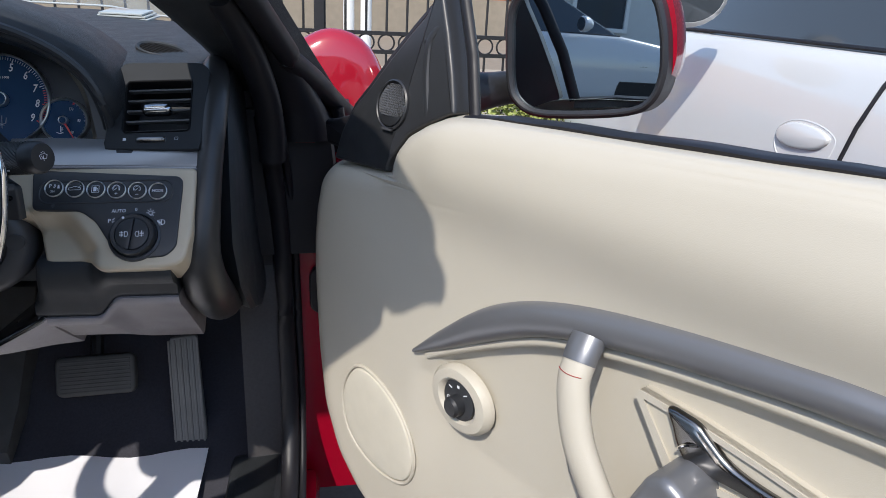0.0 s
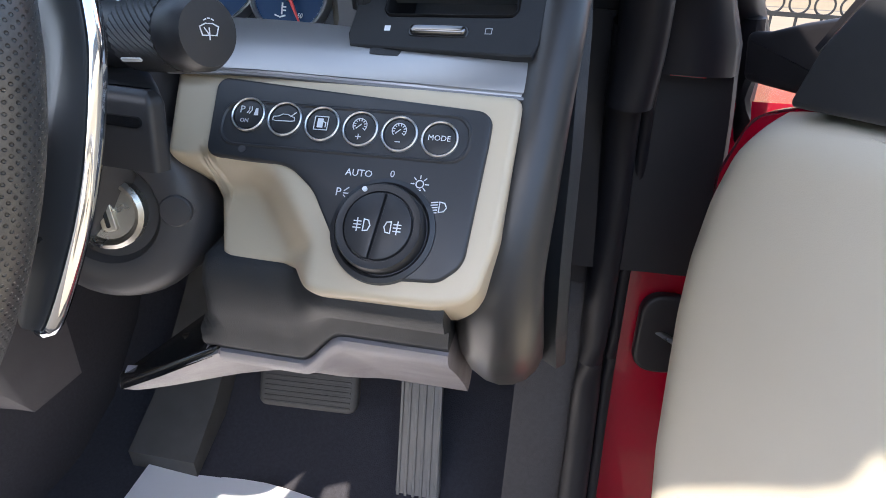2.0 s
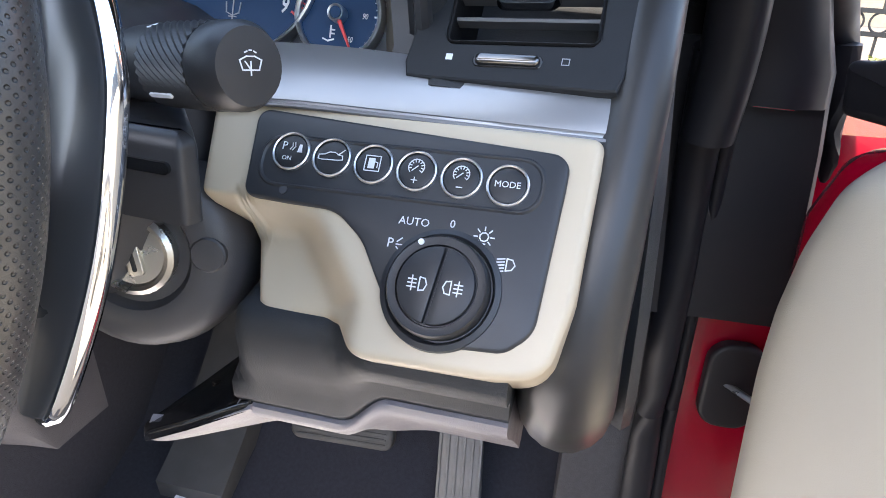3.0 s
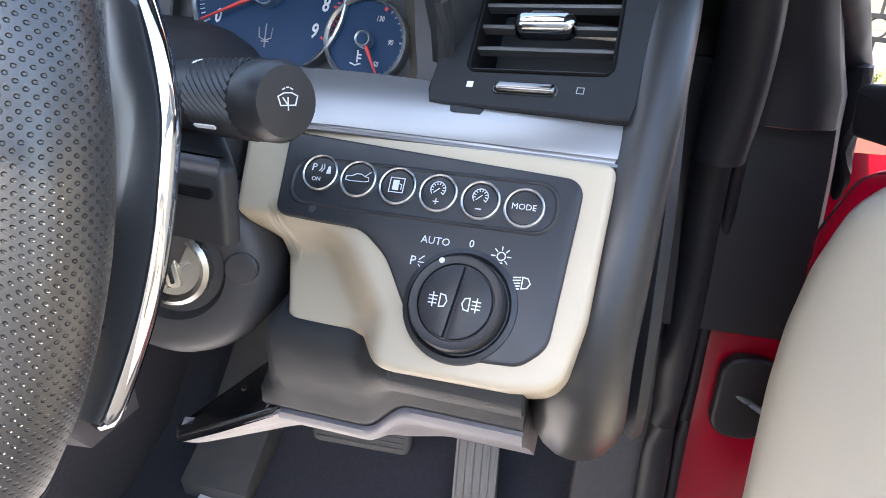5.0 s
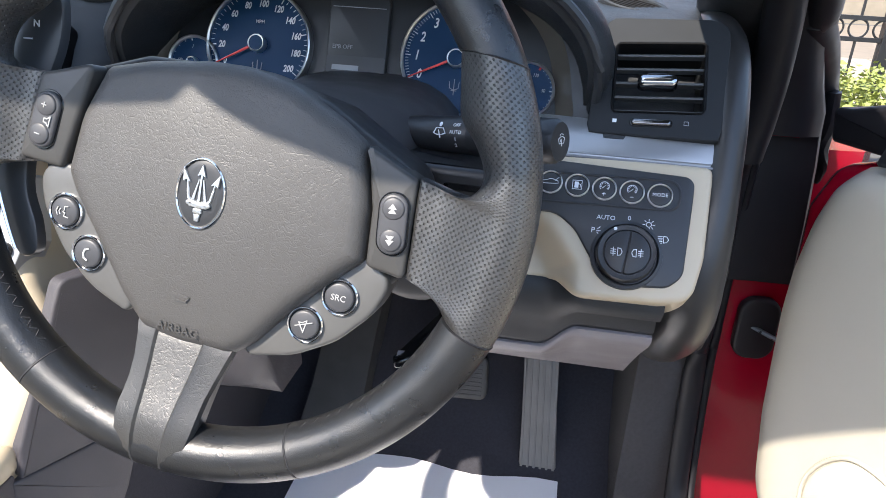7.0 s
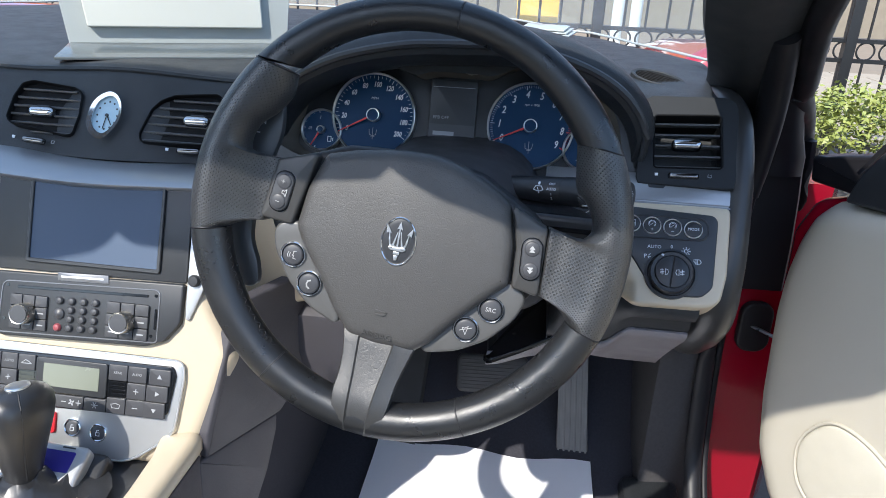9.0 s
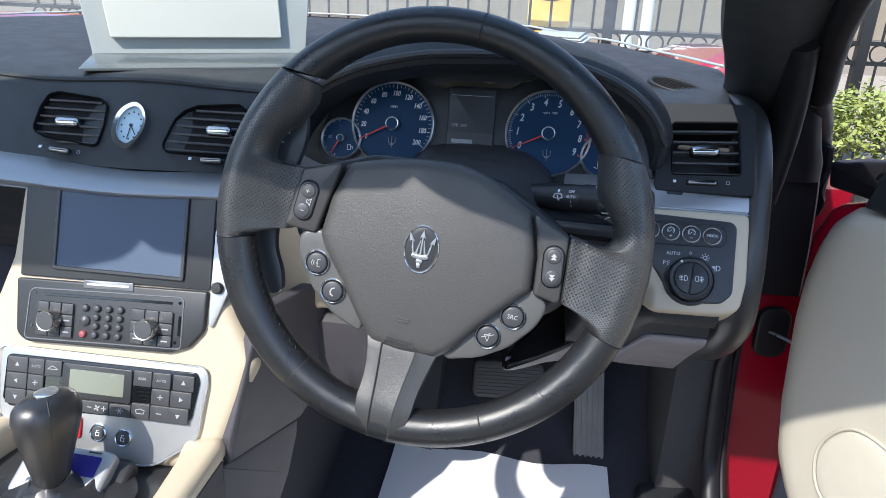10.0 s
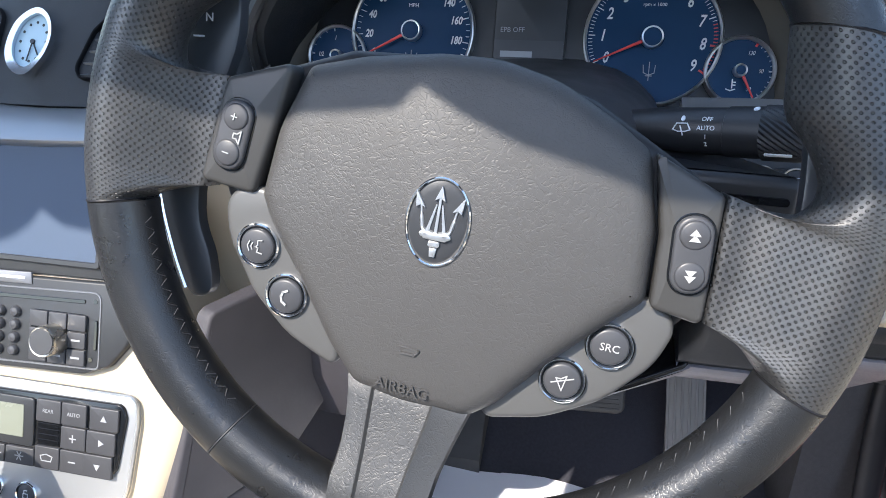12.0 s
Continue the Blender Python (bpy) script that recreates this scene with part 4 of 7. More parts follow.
def cluster_hood():
    h = thing("instrument_hood", "black leather hood over the instruments", "instrument hood")
    arch = [(.166, .800), (.162, .850), (.186, .905), (.245, .944), (.32, .966), (.385, .972), (.46, .970), (.525, .952), (.572, .922), (.596, .880), (.592, .820)]
    loop = curve_loop(arch, 5, False)
    c = Vector((.376, .84))
    rings = []
    for y, grow, dz in ((.46, -.03, -.015), (.36, .004, -.004), (.27, .006, .0), (.215, .004, .002), (.198, -.001, .0), (.192, -.008, -.003), (.196, -.016, -.006), (.225, -.022, -.012), (.28, -.026, -.018)):
        ring = []
        for p in loop:
            q = p - c
            q = c + q * (1 + grow / q.length)
            back = .018 * abs((p.x - .376) / .21) ** 2 + .05 * max(0, (.88 - p.y) / .08)
            ring.append((q.x, y + (back if y < .3 else 0), q.y + dz))
        rings.append(ring)
    bm = bmesh.new()
    skin(bm, rings, close=False)
    part("shell", bm, DASH, h, "smooth black hood")
    part("front_edge", tube(rings[5], .0045, 8), PANEL, h, "rolled front edge")
    return h


cluster_hood()


def cluster():
    c = thing("instrument_cluster", "blue-faced instrument cluster with red needles and silver rings", "instrument cluster", GAUGE)
    loop = curve_loop([(-.200, -.050), (-.203, -.015), (-.188, .030), (-.150, .056), (-.095, .068), (-.045, .052), (-.02, .056), (.03, .056), (.05, .056), (.095, .072), (.150, .062), (.188, .025), (.203, -.02), (.198, -.060), (.10, -.075), (-.10, -.075)], 4)
    part("back_plate", plate(loop, -.030, -.008, .002), PANEL, c)
    part("surround", ring_plate(loop, [Vector((p.x * .965, p.y * .955)) for p in loop], -.02, .028, .004), PANEL, c, "dark cluster surround")
    if area_sign(loop) < 0:
        loop = loop[::-1]
    bm = bmesh.new()
    skin(bm, [[(p.x * k, p.y * q, w) for p in loop] for k, q, w in ((.968, .958, .024), (.955, .94, .016), (.90, .90, -.002), (.875, .89, -.0075))], caps=False)
    part("inner_funnel", bm, FUNNEL, c, "satin brown-grey inner wall")

    def dial(cx, cy, r, name, label, numbers, a0, a1, small, needle, red=None, minor=5, nr=None):
        m = Matrix.Translation((cx, cy, 0))
        dl = part(name, plate(oval(0, 0, r, n=48), -.012, -.002, .0005, 1), BLUE, c, label, at=m)
        bez = part("bezel", lathe([(r + .0015, -.010), (r + .0012, .0015), (r + .0002, .0022), (r - .0012, .0008), (r - .0012, -.010)], 56), RING, dl, "thin silver ring")
        bez.matrix_basis = Matrix.Identity(4)
        ticks, redt = bmesh.new(), bmesh.new()
        n = (len(numbers) - 1) * minor
        for k in range(n + 1):
            a = radians(a0 + (a1 - a0) * k / n)
            ln = (.10 if k % minor == 0 else .06) * r
            p, q = Vector((math.cos(a), math.sin(a))) * (r * .95 - ln), Vector((math.cos(a), math.sin(a))) * (r * .95)
            d = (q - p).normalized() * 1
            s = Vector((-d.y, d.x)) * (.00035 if k % minor == 0 else .0002) * (1.3 if small else 1)
            tgt = redt if red and k / n >= red else ticks
            w = 1.9 if tgt is redt else 1.0
            slab(tgt, [p - s * w, q - s * w, q + s * w, p + s * w], -.002, -.0014, 0)
        part("tick_scale", ticks, WHITE, dl)
        if red:
            part("red_zone", redt, NEEDLE, dl)
        else:
            redt.free()
        num = bmesh.new()
        for k, t in enumerate(numbers):
            if not t:
                continue
            a = radians(a0 + (a1 - a0) * k / (len(numbers) - 1))
            size = nr or .0098
            rr = r * (.74 if not small else .62)
            tb = text_bm(t, size, Matrix.Translation((rr * math.cos(a), rr * math.sin(a), -.0016)) @ Matrix.Diagonal((.74, 1, 1, 1)), .0002, bold=.00022 if not small else 0.0, slant=.22)
            num = join(num, tb)
        part("numeral_scale", num, WHITE, dl, smooth=False)
        a = radians(needle)
        v, s = Vector((math.cos(a), math.sin(a))), Vector((-math.sin(a), math.cos(a)))
        part("needle", plate([v * (r * .12) - s * .0012, v * (r * .93) - s * .0004, v * (r * .93) + s * .0004, v * (r * .12) + s * .0012], .0025, .0040, .0004, 1), NEEDLE, dl, "red needle")
        part("needle_hub", lathe([(r * (.165 if not small else .20), -.002), (r * (.165 if not small else .20), .0040), (r * (.155 if not small else .185), .0056), (r * (.138 if not small else .160), .0054), (r * .13, .0044), (0, .0044)], 28), RING, dl, "silver needle hub")
        part("needle_cap", lathe([(r * .135, .003), (r * .135, .0052), (0, .0054)], 24), BLUE, dl)
        return dl

    def trident(dl, y, s):
        g = strokes([[(0, y - .006 * s), (0, y + .006 * s)], [(-.004 * s, y + .004 * s), (-.0035 * s, y - .001 * s), (0, y - .0025 * s), (.0035 * s, y - .001 * s), (.004 * s, y + .004 * s)], [(-.002 * s, y - .003 * s), (.002 * s, y - .003 * s)]], .0005 * s, -.002, -.0014)
        part("symbol", g, GREYPRINT, dl)

    sp = dial(-.0915, 0, .0485, "speedometer", "blue speedometer dial", ["0", "20", "40", "60", "80", "100", "120", "140", "160", "180", "200"], 208, -34, False, 208, minor=4, nr=.0084)
    part("unit", text_bm("MPH", .0042, Matrix.Translation((0, .020, -.0016)), .0002), WHITE, sp)
    trident(sp, -.021, 1.1)
    tc = dial(.0915, 0, .0485, "rev_counter", "blue rev counter dial with a red zone", [str(k) for k in range(10)], 205, -32, False, 205, red=.80, minor=8, nr=.0118)
    part("unit", text_bm("rpm x 1000", .0036, Matrix.Translation((0, .024, -.0016)), .0002), WHITE, tc)
    trident(tc, -.024, 1.1)
    fu = dial(-.153, -.021, .0235, "fuel_gauge", "small blue fuel gauge", ["", "1/2", "1"], 250, 100, True, 240, minor=4, nr=.0050)
    part("symbol", strokes([[(.008, -.013), (.008, -.007), (.012, -.007), (.012, -.013), (.008, -.013)], [(.012, -.009), (.0142, -.009), (.0142, -.012)]], .0007, -.002, -.0014), WHITE, fu)
    te = dial(.1545, -.0215, .0235, "temperature_gauge", "small blue temperature gauge", ["50", "90", "130"], -60, 62, True, -62, minor=6, nr=.0044, red=.93)
    part("symbol", strokes([[(-.004, -.006), (-.004, -.012)], [(-.004, -.008), (-.002, -.008)], [(-.004, -.010), (-.002, -.010)], [(-.008, -.013), (-.005, -.014), (-.002, -.013)]], .0008, -.002, -.0014), WHITE, te)
    # middle display
    m = part("display", plate(rect(-.0265, -.024, .0285, .047, .003), -.012, -.0005, .0015), PANEL, c, "dark grey trip display")
    part("display_text", join(text_bm("EPB OFF", .0052, Matrix.Translation((-.012, .003, .0)), .0001)), GREYPRINT, m)
    part("display_panel", plate(rect(-.0255, -.0235, .0275, -.0045, .001), -.0006, -.0001, 0), BUTTON, m)
    part("display_line", strokes([[(-.023, .038), (.025, .038)]], .0006, -.0004, .0), GREYPRINT, m)
    part("reading_bar", strokes([[(-.018, -.015), (.002, -.015)]], .0045, -.0001, .0003), GREYPRINT, m)


cluster()


# ---- silver strip ----
def strip():
    # x, back y z, nose y z, foot y z
    keys = [(-.78, .225, .835, .175, .815, .185, .795), (-.2, .205, .822, .150, .806, .158, .792), (0, .180, .814, .136, .803, .143, .793), (.14, .197, .815, .145, .805, .152, .793),
            (.22, .22, .82, .165, .806, .17, .795), (.40, .235, .830, .192, .809, .193, .804), (.55, .224, .8365, .1980, .8155, .1968, .8115), (.69, .209, .8345, .1940, .8170, .1928, .8125)]
    return keys


def strip_piece(keys, x0, x1, n, label):
    s = thing("dash_strip", label, "trim strip", group="dash trim strips")
    rings = []
    for i in range(n + 1):
        x = x0 + (x1 - x0) * i / n
        a, b, n1, n2, f1, f2 = lerp_keys(keys, x)
        prof = curve_loop([(a, b), ((a + n1) / 2, (b + n2) / 2 + .0022), (n1, n2), (n1 - .0005, (n2 + f2) / 2), (f1, f2)], 3, False)
        prof += [Vector((f1 + .02, f2)), Vector((a + .01, b - .012))]
        rings.append([(x, p.x, p.y) for p in prof])
    bm = bmesh.new()
    skin(bm, rings)
    part("strip", bm, STRIPMETAL, s)
    part("edge_bead", tube([(r[-3][0], r[-3][1] - .0008, r[-3][2]) for r in rings], .0013, 6), GREYMETAL, s, "thin lower edge")


strip_piece(strip(), -.78, .175, 40, "wide brushed silver trim shelf across the centre of the dashboard")
strip_piece(strip(), .490, .685, 16, "brushed silver trim strip above the switch panel")


# ---- switch panel ----
def switch_panel():
    p = thing("light_switch_panel", "cream panel with black inset, round buttons and rotary light switch", "switch panel", SWITCH)
    cream = fillet([(-.152, .0335), (.037, .0265), (.037, .015), (.0345, -.045), (.0275, -.0775), (.005, -.0805), (-.054, -.0815), (-.0705, -.0670), (-.081, -.0650), (-.112, -.0670), (-.1170, -.062), (-.1265, -.0245), (-.146, -.0195)],
                   [.006, .006, .01, .03, .018, .01, .018, .010, .01, .004, .004, .006, .008], 6)
    loop = [Vector((q.x, q.y)) for q in cream]

    def dip(x, y):
        side = -.052 - .75 * max(0.0, y + .058) - x
        return -.026 * smooth(side / .030) * smooth((-.0165 - y) / .013)

    def edge(x, y, width=.004):
        p = Vector((x, y))
        d = width
        for a, b in zip(loop, loop[1:] + loop[:1]):
            ab = b - a
            if ab.length_squared > 1e-12:
                d = min(d, (a + ab * max(0.0, min(1.0, (p - a).dot(ab) / ab.length_squared)) - p).length)
        return d / width
    x_lo, x_hi = min(q.x for q in loop), max(q.x for q in loop)
    xs = sorted({round(x_lo + .0001 + (x_hi - x_lo - .0002) * i / 84, 5) for i in range(85)} | {round(x_lo + .0001 + .0008 * i, 5) for i in range(8)} | {round(x_hi - .0001 - .0008 * i, 5) for i in range(12)} | {round(-.1175 + .0007 * i, 5) for i in range(10)})
    cols = []
    for x in xs:
        hit = sorted(a.y + (b.y - a.y) * (x - a.x) / (b.x - a.x) for a, b in zip(loop, loop[1:] + loop[:1]) if (a.x - x) * (b.x - x) < 0)
        if len(hit) < 2:
            continue
        lo, hi = hit[0], hit[-1]
        col = []
        for k in range(41):
            s = smooth(k / 40)
            y = lo + (hi - lo) * s
            e = edge(x, y)
            col.append((x, y, dip(x, y) - .004 * (1 - math.sqrt(max(0.0, 1 - (1 - e) ** 2)))))
        cols.append([(x, lo, -.05)] + col + [(x, hi, -.05)])
    bm = bmesh.new()
    skin(bm, cols, close=False)
    part("cream_surround", bm, CREAM_TRIM, p, "smooth cream trim with a sunken finger recess", angle=60)
    black = fillet([(-.125, .026), (.0245, .0165), (.024, .0), (.0205, -.060), (.010, -.0695), (-.024, -.0715), (-.044, -.056), (-.060, -.031), (-.075, -.0195), (-.122, -.0175)],
                   [.006, .010, .02, .014, .012, .02, .03, .03, .02, .006], 6)
    part("black_inset", plate(black, -.006, .0022, .0016, 3), PANEL, p, "black control inset")
    part("button_tray", ring_plate(rect(-.1175, -.012, .0155, .0135, .010, 6), rect(-.1155, -.010, .0135, .0115, .009, 6), .001, .0030, .0008), PANEL, p)
    names = "sensor boot fuel plus minus mode".split()
    for k, nm in enumerate(names):
        x, y = -.1022 + .02045 * k, .0052 - .00105 * k
        m = Matrix.Translation((x, y, .0022))
        r = part("button_ring", ring_plate(oval(0, 0, .0093, n=32), oval(0, 0, .0082, n=32), -.002, .0021, .0005), RING, p, "thin chrome ring", at=m)
        b = part("button", plate(oval(0, 0, .0081, n=28), -.002, .0012, .001, 2, .0005), DARK, p, "black round button", at=m)
        w = .0004
        if nm == "mode":
            g = text_bm("MODE", .0040, None, .0001)
        elif nm == "sensor":
            g = join(text_bm("P", .0055, Matrix.Translation((-.0032, .0020, 0)), .0001), text_bm("ON", .0030, Matrix.Translation((-.001, -.0038, 0)), .0001),
                     strokes([[(-.0002, .0005), (.0008, .002), (.0006, .0036)], [(.0010, .0002), (.0022, .002), (.0018, .004)]], w, -.0001, .0002), plate([(.0036, -.0006), (.0060, -.0006), (.0054, .0032), (.0042, .0032)], -.0001, .0002, 0))
        elif nm == "boot":
            g = strokes([[(-.006, -.0012), (-.0058, .0006), (-.003, .001), (-.0008, .0022), (.0018, .0022), (.0036, .0012), (.0056, .0008), (.006, -.001), (.004, -.0014), (-.004, -.0016), (-.006, -.0012)], [(.0036, .0012), (.0062, .0036)]], w, -.0001, .0002)
        elif nm == "fuel":
            g = join(strokes([[(-.0035, -.0035), (.0035, -.0035), (.0035, .0035), (-.0035, .0035), (-.0035, -.0035)], [(.0012, .0008), (.0024, .0004), (.0024, -.0018)]], w, -.0001, .0002), plate(rect(-.002, -.0024, .001, .0024, .0002), -.0001, .0002, 0))
        else:
            ls = [[(.0034 * math.cos(radians(a)), .0015 + .0034 * math.sin(radians(a))), (.0024 * math.cos(radians(a)), .0015 + .0024 * math.sin(radians(a)))] for a in range(-40, 221, 29)]
            ls.append([(.0036 * math.cos(radians(a)), .0015 + .0036 * math.sin(radians(a))) for a in range(-40, 221, 20)])
            ls += [[(.0006, .002), (-.0018, -.0002)], [(-.0012, -.0045), (.0012, -.0045)]]
            if nm == "plus":
                ls.append([(0, -.0057), (0, -.0033)])
            g = strokes(ls, .00042, -.0001, .0002)
        part("symbol", g, WHITE, b, at=Matrix.Translation((0, 0, .0021)))
    part("sensor_dot", plate(oval(-.102, -.0132, .0020, n=14), .002, .0026, 0), BUTTON, p)
    m = Matrix.Translation((-.0205, -.0478, .0022))
    part("switch_ring", lathe([(.0262, -.002), (.0258, .0012), (.0235, .0022), (.0222, .0008), (.0218, -.002)], 48), PANEL, p, at=m)
    kb = part("rotary_switch", lathe([(.0215, -.002), (.0213, .0070), (.0205, .0083), (.0195, .0080), (.0172, .0080), (.0168, .0068), (0, .0068)], 48), DARK, p, "black rotary light switch", at=m)
    for s in (-1, 1):
        half = [(s * .0006, -.0160), (s * .0006, .0160)] + [(s * .0163 * math.cos(radians(a)) + 0, .0163 * math.sin(radians(a))) for a in range(80, -81, -10)]
        part("push_half", plate(half, .006, .0094, .0008, 2), DARK, kb, "half-round push button", at=Matrix.Rotation(radians(-7), 4, "Z"))
        d = [(0, .0028), (0, -.0028), (.0022, -.0024), (.0032, 0), (.0022, .0024), (0, .0028)]
        flip = 1 if s < 0 else -1
        off = Vector((s * .0078 + flip * .0012, -.0004))
        ls = [[off + Vector((flip * x, y)) for x, y in d]]
        for yy in (.0016, 0, -.0016):
            ls.append([off + Vector((flip * -.0048, yy)), off + Vector((flip * -.0014, yy))])
        ls.append([off + Vector((flip * -.0032, .003)), off + Vector((flip * -.0030, -.003))])
        part("lamp_symbol", strokes(ls, .0005, .0094, .0097), WHITE, kb)
    part("pointer", plate(oval(-.0095, .0172, .0013, n=12), .0078, .0088, 0), WHITE, kb)
    gs = join(text_bm("AUTO", .0050, Matrix.Translation((-.0375, -.0205, 0)), .0001), text_bm("0", .0050, Matrix.Translation((-.0205, -.0195, 0)), .0001), text_bm("P", .0060, Matrix.Translation((-.0462, -.0310, 0)), .0001),
              strokes([[(-.0432, -.0300), (-.0412, -.0282)], [(-.0434, -.0312), (-.0408, -.0312)], [(-.0432, -.0324), (-.0412, -.0342)]], .0005, -.0001, .0002),
              strokes([[(-.0062 + .0019 * math.cos(radians(a)), -.0232 + .0019 * math.sin(radians(a))) for a in range(0, 361, 40)]] + [[(-.0062 + .0029 * math.cos(radians(a)), -.0232 + .0029 * math.sin(radians(a))), (-.0062 + .0043 * math.cos(radians(a)), -.0232 + .0043 * math.sin(radians(a)))] for a in range(-45, 226, 45)] + [[(-.0070, -.0262), (-.0054, -.0262)]], .0005, -.0001, .0002),
              strokes([[(.0050, -.0310), (.0050, -.0362), (.0074, -.0356), (.0086, -.0336), (.0074, -.0314), (.0050, -.0310)]] + [[(.0010, y - .0005), (.0040, y)] for y in (-.0312, -.0325, -.0338, -.0351, -.0364)], .0005, -.0001, .0002))
    part("panel_marking", gs, WHITE, p, at=Matrix.Translation((0, 0, .0023)), smooth=False)
    return p


switch_panel()


# ---- air vents ----
def air_vent(name, at, loop, x0, x1, y0, y1, slats, thumb, slide, shape=None, face=None):
    v = thing(name, "black dashboard air vent with slats and a chrome thumb tab", "air vent", at, group="dashboard air vents")
    hole = shape or rect(x0, y0, x1, y1, .004, 4)
    if face:
        part("face", ring_plate_any(face, hole, -.004, .0015), VENTFACE, v, "black vent face")
    # near-black plate and walls stand in for the shade between the slats
    part("duct", plate(hole, -.060, -.054 if face else -.0052, .001), VENT_SHADE, v, "duct coloured near black for the shade behind the slats")
    ins = [Vector((p[0], p[1])) for p in hole]
    if area_sign(ins) < 0:
        ins = ins[::-1]
    bm = bmesh.new()
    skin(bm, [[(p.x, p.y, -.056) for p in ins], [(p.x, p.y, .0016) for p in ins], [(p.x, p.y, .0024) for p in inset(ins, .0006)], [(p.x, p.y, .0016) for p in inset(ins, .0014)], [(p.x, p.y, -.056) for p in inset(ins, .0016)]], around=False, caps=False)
    part("frame", bm, VENT_SHADE, v, "vent frame darkened for the shade inside")

    def span(y):
        xs = []
        for a, b in zip(ins, ins[1:] + ins[:1]):
            if (a.y - y) * (b.y - y) < 0:
                xs.append(a.x + (b.x - a.x) * (y - a.y) / (b.y - a.y))
        return (min(xs) + .0018, max(xs) - .0018) if len(xs) >= 2 else None
    for k in range(slats):
        y = y0 + (y1 - y0) * (k + .5) / slats
        sp = span(y)
        if not sp or sp[1] - sp[0] < .01:
            continue
        bm = bmesh.new()
        sec = [(-.0016, .0040), (-.0004, .0048), (.0010, .0036), (.0014, -.0022), (.0004, -.0030), (-.0010, -.0020)]
        skin(bm, [[(x, y + a - .003, b - .006) for a, b in sec] for x in (sp[0], sp[1])])
        part("slat", bm, SLAT, v)
    tx, ty = thumb
    part("thumb_tab", plate(rect(tx - .0155, ty - .0060, tx + .0155, ty + .0056, .0056, 6), -.004, .0062, .0052, 6, .0012), TABCHROME, v, "chrome thumb tab")
    part("tab_insert", plate(rect(tx - .008, ty + .0045, tx + .008, ty + .0078, .001), -.008, .002, .001), DARK, v)
    sx, sy, sw, st = slide
    m = Matrix.Translation((sx, sy, .0012)) @ Matrix.Rotation(radians(st), 4, "Z")
    w = part("wheel_recess", plate(rect(-sw, -.0036, sw, .0036, .003), -.002, .0008, .0004, 1), GLOSS, v, at=m)
    part("thumb_wheel", plate(rect(-sw * .93, -.0028, sw * .93, .0028, .0026), -.001, .0032, .002, 3), DARKCHROME, v, "ribbed chrome thumb wheel", at=m)
    sq = .0016
    part("open_mark", plate(rect(-sw - .0115 - sq, .001 - sq, -sw - .0115 + sq, .001 + sq), -.0005, .0004, 0), WHITE, v, at=m)
    part("closed_mark", strokes([[(sw + .010 - sq, .001 - sq), (sw + .010 + sq, .001 - sq), (sw + .010 + sq, .001 + sq), (sw + .010 - sq, .001 + sq), (sw + .010 - sq, .001 - sq)]], .0004, -.0005, .0004), GREYPRINT, v, at=m)
    return v


def ring_plate_any(outer, inner, w0, w1):
    """A plate with a hole, the two outlines resampled to as many points."""
    def sample(loop, n, c):
        loop = [Vector((p[0], p[1])) for p in loop]
        out = []
        for k in range(n):
            a = 2 * math.pi * k / n
            d = Vector((math.cos(a), math.sin(a)))
            best = None
            for p, q in zip(loop, loop[1:] + loop[:1]):
                e = q - p
                den = d.x * e.y - d.y * e.x
                if abs(den) < 1e-12:
                    continue
                r = p - c
                t = (r.x * e.y - r.y * e.x) / den
                u = (r.x * d.y - r.y * d.x) / den
                if t > 0 and -1e-6 <= u <= 1 + 1e-6 and (best is None or t > best):
                    best = t
            out.append(c + d * best)
        return out
    pts = [Vector((p[0], p[1])) for p in inner]
    c = sum(pts, Vector((0, 0))) / len(pts)
    o, i = sample(outer, 64, c), sample(inner, 64, c)
    return ring_plate(o, i, w0, w1, .0008)


air_vent("air_vent", VENT, None, -.004, .0665, .0065, .072, 5, (.030, .0355), (.027, -.0025, .016, -1),
         face=fillet([(-.022, -.0115), (.078, -.0165), (.085, .094), (-.013, .097)], [.004, .004, .016, .010]))
lv = [(-.124, -.014), (-.121, .018), (-.114, .036), (-.100, .040), (-.045, .034), (-.036, .026), (-.034, .0), (-.037, -.024), (-.046, -.026)]
air_vent("air_vent", CLOCK, None, -.124, -.034, -.024, .038, 6, (-.081, .0015), (-.082, -.034, .014, -4), shape=fillet(lv, .011, 6))
rv = [(.046, -.027), (.041, -.018), (.050, .014), (.060, .026), (.075, .033), (.125, .038), (.140, .028), (.142, -.020), (.135, -.025)]
air_vent("air_vent", CLOCK, None, .042, .142, -.024, .036, 6, (.106, .003), (.104, -.033, .014, 1), shape=fillet(rv, .011, 6))


def defrost_vent():
    m = frame_of((.618, .371, .9160), (.86, -.50, .0), (.05, -.24, .97))
    v = thing("defroster_vent", "oval black defroster vent in the dash top", "air vent", m)
    part("ring", lathe([(1.0, -.2), (1.0, .10), (.93, .16), (.84, .10), (.80, -.2)], 40), DASH, v, at=Matrix.Diagonal((.036, .021, .02, 1)))
    # well and slats take the same colour-painted shade as the vent ducts
    part("well", plate(oval(0, 0, .030, .0165), -.004, .0005, 0), VENT_SHADE, v)
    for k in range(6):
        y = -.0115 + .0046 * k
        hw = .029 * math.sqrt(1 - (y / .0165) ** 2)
        part("slat", plate(rect(-hw, y - .0006, hw, y + .0006, .0003), .0, .0020, .0004, 1), VENT_SHADE, v)


defrost_vent()


